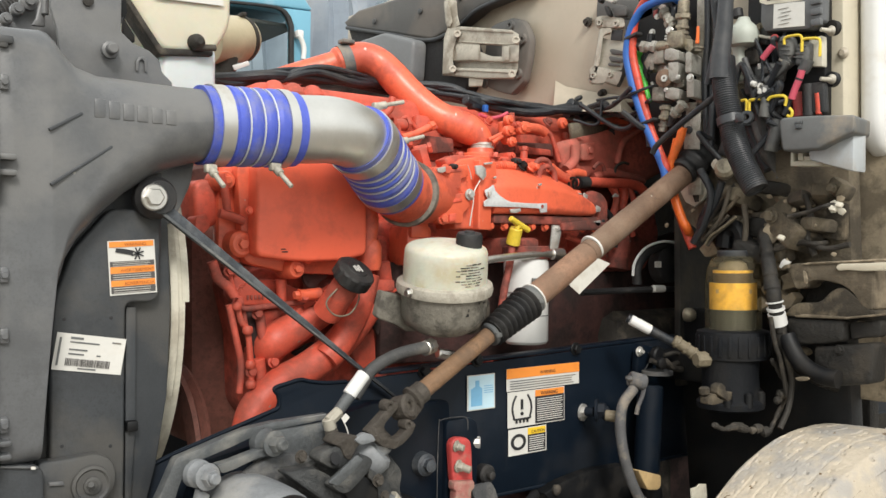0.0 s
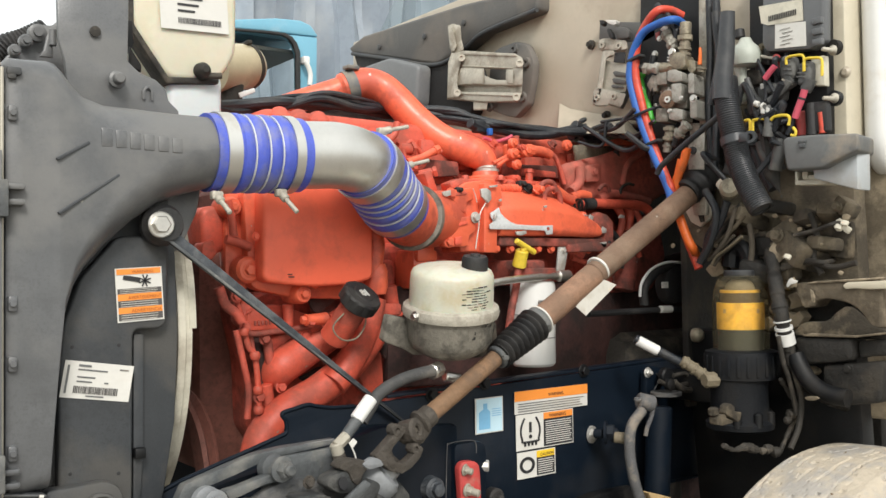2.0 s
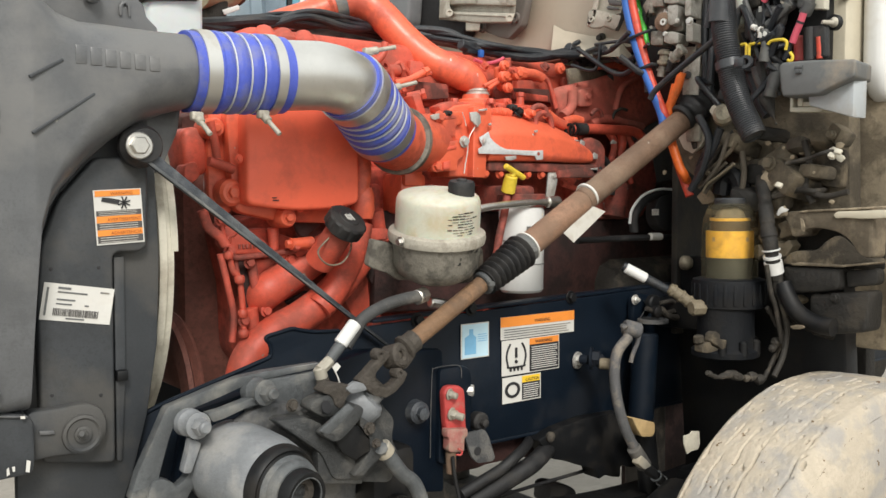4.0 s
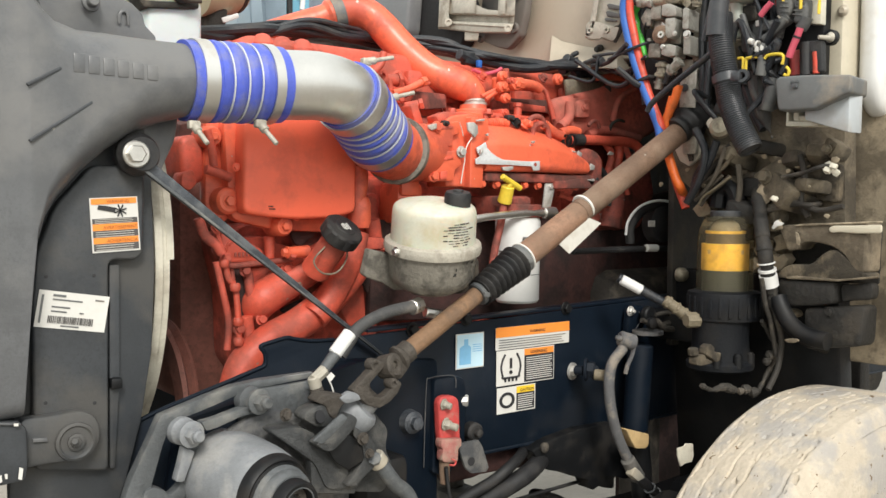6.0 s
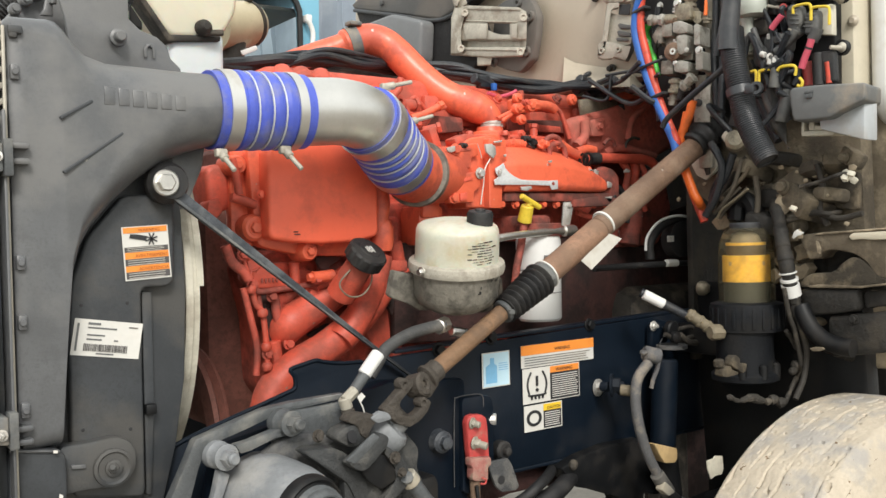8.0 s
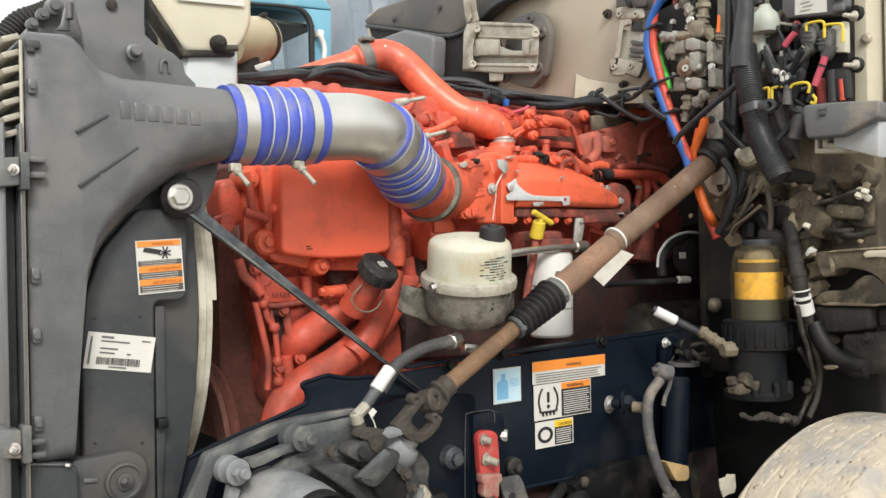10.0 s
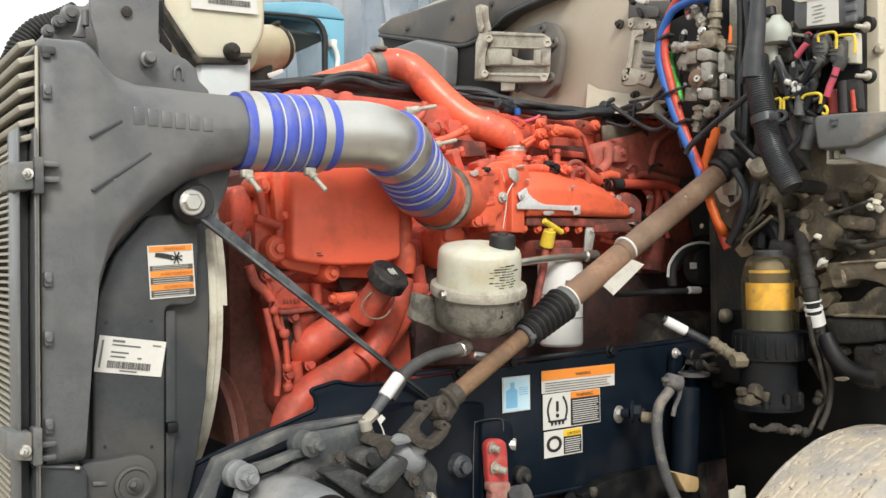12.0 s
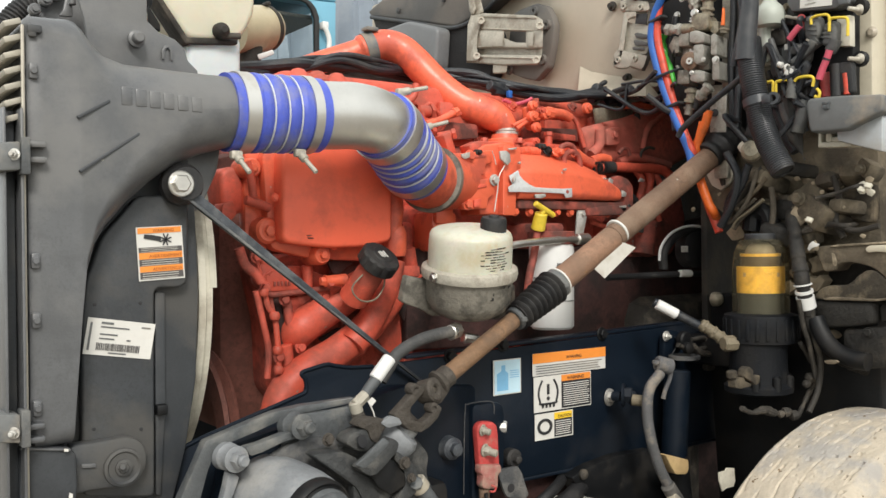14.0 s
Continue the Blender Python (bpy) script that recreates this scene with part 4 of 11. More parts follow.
loft(bm, [[Vector((x_, 1.85 - r * math.cos(t), 1.27 + r * math.sin(t))) for x_, r in ((0.604, 0.378), (0.604, 0.396), (0.617, 0.394), (0.619, 0.388), (0.619, 0.376))] for t in (0.02 + 1.4 * i / 40 for i in range(41))])
part("outer_lip", bm, CREAM, shroud, "cream outer lip of the fan ring")
bm = mesh()
loft(bm, [circle((x, 1.85, 1.27), Y, Z, r, 60) for x, r in ((0.38, 0.42), (0.50, 0.405), (0.590, 0.392))], caps=False)
part("throat", bm, SHROUD, shroud)
bm = mesh()
box(bm, (0.505, 1.415, 1.087), (0.018, 0.016, 0.017), 0.003)
part("block_clip", bm, BLACKM, shroud)
for p in ((0.401, 1.408, 1.261), (0.471, 1.408, 1.26), (0.47, 1.408, 1.061), (0.398, 1.408, 1.07)):
    bm = mesh()
    lathe(bm, p, OUT, [(0, 0.0028), (0.001, 0.0028), (0.0012, 0.002)], 12)
    part("rivet", bm, INK, shroud)
bm = mesh()
slab(bm, [(0.357, 1.385, 1.055), (0.394, 1.385, 1.054), (0.444, 1.385, 1.057), (0.465, 1.385, 1.046), (0.473, 1.385, 1.025), (0.47, 1.385, 1), (0.455, 1.385, 0.983), (0.427, 1.385, 0.98), (0.392, 1.385, 0.982), (0.355, 1.385, 0.979)], (0, 0.03, 0), 0.006, 2, 0.012)
part("lower_bracket", bm, SHROUD, shroud, "dusty lower mounting bracket")
bm = mesh()
slab(bm, [(0.373, 1.384, 1.025), (0.393, 1.384, 1.023), (0.394, 1.384, 1.017), (0.373, 1.384, 1.019)], (0, -0.004, 0), 0.001)
part("bracket_mark", bm, PLASTIC, shroud)
bm = mesh()
lathe(bm, (0.434, 1.385, 1.011), OUT, [(0, 0.030), (0.006, 0.029), (0.008, 0.025), (0.005, 0.022), (0.005, 0.013), (0.010, 0.013), (0.012, 0.010)], 28)
hexbolt(bm, Vector((0.432, 1.38, 1.012)), OUT, 0.009, 0.012, False)
cyl(bm, Vector((0.431, 1.374, 1.013)), Vector((0.427, 1.36, 1.017)), 0.005, n=12)
part("lower_mount", bm, SHROUD, shroud)

# fan: hub and blades inside the shroud
fan = thing("cooling_fan", (0.62, 1.88, 0.95), "black cooling fan inside the shroud", "fan")
bm = mesh()
cyl(bm, (0.56, 1.88, 1.23), (0.66, 1.88, 1.23), 0.09)
part("hub", bm, BLACKM, fan)
for i in range(8):
    a = 2 * math.pi * i / 8
    u = Y * math.cos(a) + Z * math.sin(a)
    w = Y * -math.sin(a) + Z * math.cos(a)
    c = Vector((0.59, 1.88, 1.23))
    bm = mesh()
    slab(bm, [c + u * 0.08 - w * 0.04, c + u * 0.29 - w * 0.06, c + u * 0.29 + w * 0.06 + X * 0.05, c + u * 0.08 + w * 0.04 + X * 0.03], (0.006, 0, 0), 0)
    part("blade", bm, BLACKM, fan)


def sticker(name, o, w, h, label, u=X, v=Z):
    """A paper label with its lower left corner at o; returns the thing and its plane."""
    t = thing(name, o, label, "sticker")
    bm = mesh()
    sheet(bm, o, u, v, 0, 0, w, h, 0.0012)
    part("paper", bm, PAPER, t)
    return t


def patch(t, mat, o, x0, y0, x1, y1, lift=0.0022, u=X, v=Z, name="print"):
    bm = mesh()
    sheet(bm, o, u, v, x0, y0, x1, y1, lift)
    return part(name, bm, mat, t)


def text_rows(t, o, x0, y0, x1, y1, rows, mat, seed, lift=0.0030, u=X, v=Z, thick=0.34):
    """Small unreadable print as plain bars."""
    rnd = random.Random(seed)
    step = (y1 - y0) / rows
    bm = mesh()
    for i in range(rows):
        yy = y1 - step * (i + 0.75)
        end = x1 - (x1 - x0) * rnd.choice((0, 0.02, 0.05, 0.3 if i == rows - 1 else 0.08))
        sheet(bm, o, u, v, x0, yy, end, yy + step * thick, lift)
    part("text_block", bm, mat, t)


# fan warning sticker
P0 = (0.469, 1.407, 1.294)
U, V = Vector((0.543, 1.407, 1.298)) - Vector(P0), Vector((0.466, 1.407, 1.379)) - Vector(P0)
w, h = U.length, V.length
U, V = U.normalized(), (V - U.normalized() * V.dot(U.normalized())).normalized()
st = sticker("fan_warning_sticker", P0, w, h, "white and orange fan warning sticker on the shroud", U, V)
for k, (y0, y1) in enumerate(((0.88, 0.985), (0.40, 0.52), (0.16, 0.27))):
    patch(st, ORANGE, P0, w * 0.03, h * y0, w * 0.97, h * y1, u=U, v=V)
lettering("AVERTISSEMENT", Vector(P0) + U * w * 0.24 + V * h * 0.425, U, V, h * 0.085, 0.0032, UMBER, st)
lettering("ADVERTENCIA", Vector(P0) + U * w * 0.30 + V * h * 0.18, U, V, h * 0.085, 0.0032, UMBER, st)
lettering("WARNING", Vector(P0) + U * w * 0.34 + V * h * 0.90, U, V, h * 0.085, 0.0032, UMBER, st)
for y0, y1, sd in ((0.525, 0.62, 1), (0.275, 0.395, 2), (0.03, 0.155, 3)):
    patch(st, DARKP, P0, w * 0.03, h * y0, w * 0.97, h * y1, 0.0020, U, V)
    text_rows(st, P0, w * 0.08, h * y0, w * 0.88, h * y1, 3, TAGP, sd, u=U, v=V, thick=0.26)
bm = mesh()
c = Vector(P0) + U * w * 0.62 + V * h * 0.75
for i in range(4):
    a = math.pi * i / 4 + 0.3
    d = U * math.cos(a) + V * math.sin(a)
    e = U * -math.sin(a) + V * math.cos(a)
    slab(bm, [c + d * 0.010 + e * 0.0009, c + d * 0.010 - e * 0.0009, c - d * 0.010 - e * 0.0009, c - d * 0.010 + e * 0.0009], U.cross(V) * 0.0032, 0)
part("fan_symbol", bm, INK, st)
bm = mesh()
c = Vector(P0) + U * w * 0.34 + V * h * 0.77
slab(bm, [c - U * 0.014 + V * 0.002, c + U * 0.012 - V * 0.004, c + U * 0.014 + V * 0.003, c - U * 0.002 + V * 0.007, c - U * 0.012 + V * 0.008], U.cross(V) * 0.003, 0)
part("pictogram", bm, INK, st)

# barcode label
P1 = (0.382, 1.407, 1.187)
U1, V1 = Vector((0.485, 1.407, 1.17)) - Vector(P1), Vector((0.385, 1.407, 1.243)) - Vector(P1)
w, h = U1.length, V1.length
U1, V1 = U1.normalized(), (V1 - U1.normalized() * V1.dot(U1.normalized())).normalized()
st = sticker("barcode_label", P1, w, h, "white barcode label on the black fan shroud", U1, V1)
rnd = random.Random(5)
bm = mesh()
xx = w * 0.17
while xx < w * 0.80:
    bw = rnd.choice((0.0006, 0.0009, 0.0014))
    sheet(bm, P1, U1, V1, xx, h * 0.14, xx + bw, h * 0.34, 0.0026)
    xx += bw + rnd.choice((0.0007, 0.001, 0.0013))
part("barcode", bm, DARKP, st)
for x0, y0, x1, y1 in ((0.2, 0.86, 0.38, 0.92), (0.2, 0.76, 0.62, 0.80), (0.2, 0.56, 0.46, 0.60), (0.2, 0.44, 0.42, 0.48), (0.6, 0.44, 0.66, 0.48), (0.8, 0.84, 0.93, 0.88), (0.36, 0.06, 0.62, 0.10)):
    patch(st, GREYP, P1, w * x0, h * y0, w * x1, h * y1, u=U1, v=V1)
patch(st, GREYP, P1, w * 0.045, h * 0.12, w * 0.075, h * 0.88, u=U1, v=V1, name="side_mark")

# stay bar from the shroud to the frame
stay = thing("stay_bar", (1.012, 1.42, 1.083), "flat black steel stay bar bolted to the radiator", "stay bar")
a, b = Vector((0.536, 1.37, 1.435)), Vector((1.025, 1.43, 1.08))
d = (b - a).normalized()
side = d.cross(Y).normalized()
bm = mesh()
slab(bm, [a + side * 0.0105, a - side * 0.0105, b - side * 0.0022, b + side * 0.0022], (0, 0.012, 0), 0.002)
part("bar", bm, STAYB, stay)
bm = mesh()
slab(bm, [a - side * 0.006, a - side * 0.011, b - side * 0.0030, b - side * 0.0012], (0, -0.003, 0), 0.001)
part("edge_flange", bm, CAST_L, stay)
bm = mesh()
lathe(bm, Vector((0.534, 1.4, 1.448)), OUT, [(0, 0.034), (0.015, 0.034), (0.02, 0.03), (0.035, 0.026)], 28)
part("rubber_bush", bm, RUBBER, stay)
bm = mesh()
lathe(bm, Vector((0.523, 1.365, 1.447)), OUT, [(0, 0.021), (0.004, 0.021), (0.006, 0.019)], 24)
hexbolt(bm, Vector((0.521, 1.36, 1.447)), OUT, 0.0145, 0.013, False)
part("bolt", bm, STEEL, stay, "bright zinc bolt with washer")

# ---- coolant tank and air intake ----
tank = thing("coolant_tank", (0.67, 1.66, 1.63), "white plastic coolant surge tank with barcode label", "coolant tank")
bm = mesh()
slab(bm, [(0.563, 1.62, 1.994), (0.562, 1.62, 1.826), (0.632, 1.62, 1.734), (0.731, 1.62, 1.746), (0.746, 1.62, 1.763), (0.768, 1.62, 1.801), (0.772, 1.62, 2.038)], (0, 0.16, 0), 0.014, 3, 0.02)
part("body", bm, TANKW, tank)
bm = mesh()
slab(bm, [(0.635, 1.63, 1.743), (0.743, 1.63, 1.756), (0.742, 1.63, 1.644), (0.634, 1.63, 1.635)], (0, 0.12, 0), 0.012, 3)
part("lower_body", bm, TANKL, tank)
bm = mesh()
slab(bm, [(0.554, 1.618, 1.991), (0.564, 1.618, 1.993), (0.567, 1.618, 1.829), (0.631, 1.618, 1.74), (0.731, 1.618, 1.749), (0.73, 1.618, 1.738), (0.626, 1.618, 1.727), (0.559, 1.618, 1.821)], (0, 0.05, 0), 0.003)
part("strap", bm, MUD, tank, "dusty dark steel strap")
bm = mesh()
lathe(bm, (0.694, 1.618, 1.758), OUT, [(0, 0.016), (0.012, 0.015), (0.02, 0.011), (0.024, 0.006)], 20)
cyl(bm, (0.693, 1.61, 1.748), (0.728, 1.6, 1.75), 0.006)
part("drain_plug", bm, MUD, tank)
o = (0.615, 1.615, 1.829)
e = Vector((0.749, 1.615, 1.836)) - Vector(o)
wl, uu = e.length, e.normalized()
vv = (Z - uu * uu.z).normalized()
bm = mesh()
sheet(bm, o, uu, vv, 0, 0, wl, 0.12, 0.0015)
lab = part("label", bm, PAPER, tank, "white barcode label")
bm = mesh()
xx = wl * 0.25
while xx < wl * 0.88:
    bw = rnd.choice((0.0008, 0.0012, 0.0018))
    sheet(bm, o, uu, vv, xx, 0.012, xx + bw, 0.023, 0.003)
    xx += bw + rnd.choice((0.0009, 0.0013))
part("barcode", bm, INK, lab)
bm = mesh()
for k in range(5):
    sheet(bm, o, uu, vv, wl * 0.25, 0.034 + k * 0.012, wl * (0.5 + 0.06 * (k % 3)), 0.038 + k * 0.012, 0.003)
part("text_block", bm, INK, lab)

intake = thing("air_intake_pipe", (0.95, 2.05, 1.78), "tan plastic air intake pipe with black clamp", "intake pipe")
bm = mesh()
a, b = Vector((0.855, 1.96, 1.849)), Vector((0.989, 2.02, 1.883))
L = (b - a).length
lathe(bm, a, b - a, [(0, 0.056), (L * 0.5, 0.0565), (L * 0.85, 0.0545), (L * 0.96, 0.050), (L * 1.05, 0.040), (L * 1.08, 0.028), (L * 1.08, 0.01)], 36)
part("pipe", bm, TAN, intake)
bm = mesh()
hoop(bm, a.lerp(b, 0.80), b - a, [(0, 0.052), (0, 0.0568), (0.012, 0.0562), (0.012, 0.052)], 36)
box(bm, a.lerp(b, 0.76) + Vector((0, -0.03, 0.052)), (0.012, 0.03, 0.010), 0.003)
part("clamp", bm, MUD, intake)
bm = mesh()
slab(bm, [(0.92, 1.95, 1.798), (0.961, 1.95, 1.815), (0.965, 1.95, 1.805), (0.926, 1.95, 1.787)], (0, 0.02, 0), 0.002)
part("tab", bm, WHITE, intake)
bm = mesh()
cyl(bm, (0.908, 1.98, 1.774), (0.919, 1.98, 1.843), 0.03)
part("stem", bm, MUD, intake)

# ---- charge pipe ----
pipe = thing("charge_pipe", (0.9, 1.42, 1.50), "satin aluminium charge air elbow with blue silicone hoses", "charge pipe")
bm = mesh()
tube(bm, [(0.70, 1.402, 1.573), (0.809, 1.402, 1.58), (0.862, 1.402, 1.583), (0.913, 1.412, 1.578), (0.957, 1.435, 1.564), (0.996, 1.462, 1.544)], 0.0605, 36, 10)
part("elbow", bm, PIPE, pipe)


def hose(line, r, bands, wires, studs):
    """Blue hose along a line, with steel bands and wires at shares of its length."""
    n = len(line)
    bm = mesh()
    marks = sorted(wires)
    cum = [0.0]
    for p, q in zip(line, line[1:]):
        cum.append(cum[-1] + (q - p).length)
    length = cum[-1]

    def rad(s):
        f = s / length
        bulge = 0.0
        if marks and marks[0] - 0.12 < f < marks[-1] + 0.12:
            ds = min(abs(f - m) for m in marks)
            bulge = 0.0045 * min(1.0, ds / 0.05) - 0.002
        return r + bulge

    sweep(bm, line, rad, 36)
    hs = part("silicone_hose", bm, BLUE, pipe, "blue silicone hose")

    def cut(f0, f1):
        i0, i1 = (min(range(n), key=lambda i: abs(cum[i] - f * length)) for f in (f0, f1))
        return line[i0 : max(i1, i0 + 1) + 1]

    for f0, f1 in bands:
        bm = mesh()
        sweep(bm, cut(f0, f1), r + 0.003, 36)
        band = part("band_clamp", bm, PIPE, hs, "satin steel band clamp")
    for f in wires:
        bm = mesh()
        sweep(bm, cut(f - 0.008, f + 0.008), r + 0.0016, 36)
        part("wire_ring", bm, PALEBARE, hs)
    for p, q in studs:
        bm = mesh()
        p, q = Vector(p), Vector(q)
        cyl(bm, p, p.lerp(q, 0.35), 0.0075, n=12)
        cyl(bm, p.lerp(q, 0.3), q, 0.0042, n=12)
        box(bm, p, (0.02, 0.014, 0.014), 0.003)
        part("clamp_bolt", bm, DULLCAST, hs)


line = [Vector((0.611 + 0.172 * i / 80, 1.402, 1.571 + 0.007 * i / 80)) for i in range(81)]
hose(line, 0.0655, [(0.09, 0.23), (0.80, 0.905)], [0.37, 0.52, 0.66],
     [((0.62, 1.375, 1.498), (0.628, 1.34, 1.467)), ((0.736, 1.375, 1.507), (0.749, 1.34, 1.472))])
line = spline([(0.928, 1.42, 1.577), (0.968, 1.443, 1.560), (1.000, 1.465, 1.541), (1.032, 1.486, 1.520), (1.074, 1.514, 1.500)], 20)
hose(line, 0.0665, [(0.06, 0.22), (0.80, 0.92)], [0.34, 0.46, 0.58, 0.70],
     [((1.0, 1.46, 1.647), (1.057, 1.45, 1.66)), ((1.081, 1.5, 1.587), (1.136, 1.49, 1.602))])
# ---- engine ----
engine = thing("engine", (1.25, 1.9, 0.72), "red painted diesel engine with grimy lower block", "engine")


def eng(name, bm, mat=RED, label=""):
    return part(name, bm, mat, engine, label)


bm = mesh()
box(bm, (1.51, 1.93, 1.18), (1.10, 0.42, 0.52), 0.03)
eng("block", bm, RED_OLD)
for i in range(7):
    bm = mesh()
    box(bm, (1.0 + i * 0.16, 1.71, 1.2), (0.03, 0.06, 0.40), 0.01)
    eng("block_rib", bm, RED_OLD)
bm = mesh()
box(bm, (0.86, 1.98, 1.25), (0.20, 0.34, 0.60), 0.03)
eng("front_housing", bm, PULLEY, "front housing behind the fan, coloured as in shade")
bm = mesh()
box(bm, (1.50, 1.93, 0.84), (1.10, 0.38, 0.20), 0.05)
eng("oil_pan", bm, BLACKM, "black oil pan")
bm = mesh()
box(bm, (1.46, 1.93, 1.51), (1.22, 0.36, 0.16), 0.02)
for i in range(8):
    box(bm, (0.92 + i * 0.135, 1.74, 1.52), (0.05, 0.03, 0.09), 0.012)
eng("cylinder_head", bm, RED_OLD)
bm = mesh()
slab(bm, [(0.86, 1.77, 1.58), (2.06, 1.77, 1.58), (2.06, 1.77, 1.70), (2.02, 1.77, 1.735), (0.90, 1.77, 1.735), (0.86, 1.77, 1.70)], (0, 0.30, 0), 0.02, 3, 0.03)
eng("valve_cover", bm, RED_MID)
for i, p in enumerate(((0.94, 1.78, 1.722), (0.976, 1.76, 1.717), (1.019, 1.75, 1.715), (0.884, 1.85, 1.715))):
    bm = mesh()
    lathe(bm, Vector(p) - Z * 0.05, Z, [(0, 0.03), (0.045, 0.03), (0.055, 0.022), (0.065, 0.014), (0.068, 0.006)], 18)
    eng("cover_boss", bm, RED_MID)

# front gear case and its cover
bm = mesh()
slab(bm, [(0.771, 1.64, 1.535), (0.887, 1.64, 1.564), (1.087, 1.64, 1.569), (1.097, 1.64, 1.34), (1.005, 1.64, 1.315), (0.884, 1.64, 1.32), (0.786, 1.64, 1.342)], (0, -0.035, 0), 0.006, 2, 0.02)
slab(bm, [(0.746, 1.66, 1.536), (0.795, 1.66, 1.538), (0.806, 1.66, 1.355), (0.781, 1.66, 1.333), (0.745, 1.66, 1.367)], (0, -0.03, 0), 0.006, 2, 0.01)
eng("gear_case", bm)
bm = mesh()
slab(bm, [(0.794, 1.605, 1.533), (0.869, 1.605, 1.555), (1.002, 1.605, 1.562), (1.043, 1.605, 1.527), (1.041, 1.605, 1.356), (0.978, 1.605, 1.345), (0.905, 1.605, 1.343), (0.841, 1.605, 1.348), (0.792, 1.605, 1.355)], (0, -0.045, 0), 0.008, 3, 0.016)
cover = eng("front_cover", bm, RED_COVER, "smooth bright red front cover")
bm = mesh()
box(bm, (0.851, 1.559, 1.363), (0.012, 0.003, 0.002), 0.0005)
box(bm, (0.848, 1.559, 1.368), (0.009, 0.003, 0.002), 0.0005)
part("scratch_mark", bm, INK, cover)
for p, r in (((0.78, 1.62, 1.378), 0.026), ((0.891, 1.61, 1.329), 0.020), ((1.072, 1.62, 1.35), 0.020), ((0.751, 1.63, 1.5), 0.02)):
    bm = mesh()
    lathe(bm, Vector(p) + Y * 0.03, OUT, [(0, r * 1.1), (0.05, r), (0.056, r * 0.8)], 20)
    hexbolt(bm, Vector(p) + OUT * 0.024, OUT, r * 0.42, 0.01)
    eng("bolt_boss", bm)
bm = mesh()
slab(bm, [(0.7, 1.64, 1.494), (0.72, 1.64, 1.505), (0.749, 1.64, 1.499), (0.755, 1.64, 1.423), (0.737, 1.64, 1.409), (0.704, 1.64, 1.422)], (0, 0.12, 0), 0.012, 3, 0.012)
slab(bm, [(0.7, 1.63, 1.431), (0.723, 1.63, 1.439), (0.732, 1.63, 1.411), (0.715, 1.63, 1.395), (0.697, 1.63, 1.405)], (0, 0.05, 0), 0.006, 2, 0.008)
eng("idler_housing", bm, RED_MID)
bm = mesh()
tube(bm, [(0.734, 1.6, 1.437), (0.761, 1.6, 1.43), (0.784, 1.6, 1.422)], 0.009)
tube(bm, [(0.738, 1.6, 1.511), (0.746, 1.6, 1.476), (0.75, 1.6, 1.443)], 0.008)
eng("front_line", bm, RED_MID)

# lower front block with its castings
bm = mesh()
slab(bm, [(0.808, 1.7, 1.303), (0.863, 1.7, 1.332), (1.115, 1.7, 1.327), (1.153, 1.7, 1.275), (1.16, 1.7, 1.088), (0.967, 1.7, 1.055), (0.885, 1.7, 0.986), (0.84, 1.7, 1.05), (0.835, 1.7, 1.191)], (0, 0.22, 0), 0.012, 2, 0.015)
eng("lower_front_casting", bm, RED_OLD)
bm = mesh()
slab(bm, [(0.79, 1.66, 1.296), (0.875, 1.66, 1.308), (0.947, 1.66, 1.282), (0.95, 1.66, 1.258), (0.805, 1.66, 1.258), (0.787, 1.66, 1.276)], (0, 0.05, 0), 0.006, 2, 0.01)
web = eng("casting_web", bm, RED_MID)
bm = mesh()
for k in range(4):
    box(bm, Vector((0.816, 1.658, 1.273)) + X * 0.02 * k, (0.012, 0.004, 0.010), 0.002)
part("cast_mark", bm, RED_OLD, web)
bm = mesh()
slab(bm, [(0.832, 1.66, 1.24), (0.947, 1.66, 1.253), (0.96, 1.66, 1.186), (0.893, 1.66, 1.143), (0.841, 1.66, 1.159)], (0, 0.05, 0), 0.008, 2, 0.012)
eng("casting_web", bm, RED_MID)
bm = mesh()
slab(bm, [(1.073, 1.66, 1.229), (1.121, 1.66, 1.246), (1.131, 1.66, 1.113), (1.086, 1.66, 1.104), (1.058, 1.66, 1.156)], (0, 0.05, 0), 0.008, 2, 0.012)
eng("casting_web", bm, RED_MID)
for p, q, r in (((0.772, 1.64, 1.344), (0.793, 1.64, 1.297), 0.012), ((0.931, 1.63, 1.26), (0.949, 1.61, 1.269), 0.015), ((0.884, 1.64, 1.308), (0.886, 1.64, 1.262), 0.012),
                ((0.831, 1.64, 1.149), (0.843, 1.64, 1.08), 0.016), ((0.78, 1.66, 1.288), (0.788, 1.64, 1.288), 0.012), ((1.128, 1.64, 1.34), (1.143, 1.64, 1.277), 0.02)):
    bm = mesh()
    cyl(bm, p, q, r, r * 0.8, 16)
    hexbolt(bm, q, Vector(q) - Vector(p), r * 0.9, 0.01)
    eng("front_boss", bm, RED_MID)
bm = mesh()
tube(bm, [(0.719, 1.6, 1.345), (0.732, 1.6, 1.312), (0.753, 1.6, 1.295), (0.765, 1.6, 1.278)], 0.010)
tube(bm, [(0.762, 1.62, 1.261), (0.776, 1.62, 1.2), (0.787, 1.62, 1.143), (0.784, 1.62, 1.088)], 0.007)
eng("rusty_line", bm, RED_OLD)
bm = mesh()
tube(bm, [(0.801, 1.62, 1.008), (0.82, 1.62, 1.056), (0.871, 1.62, 1.097), (0.937, 1.62, 1.126), (0.998, 1.62, 1.163), (1.048, 1.62, 1.208), (1.08, 1.62, 1.249)], 0.034, 20)
eng("coolant_pipe", bm, RED_MID)
bm = mesh()
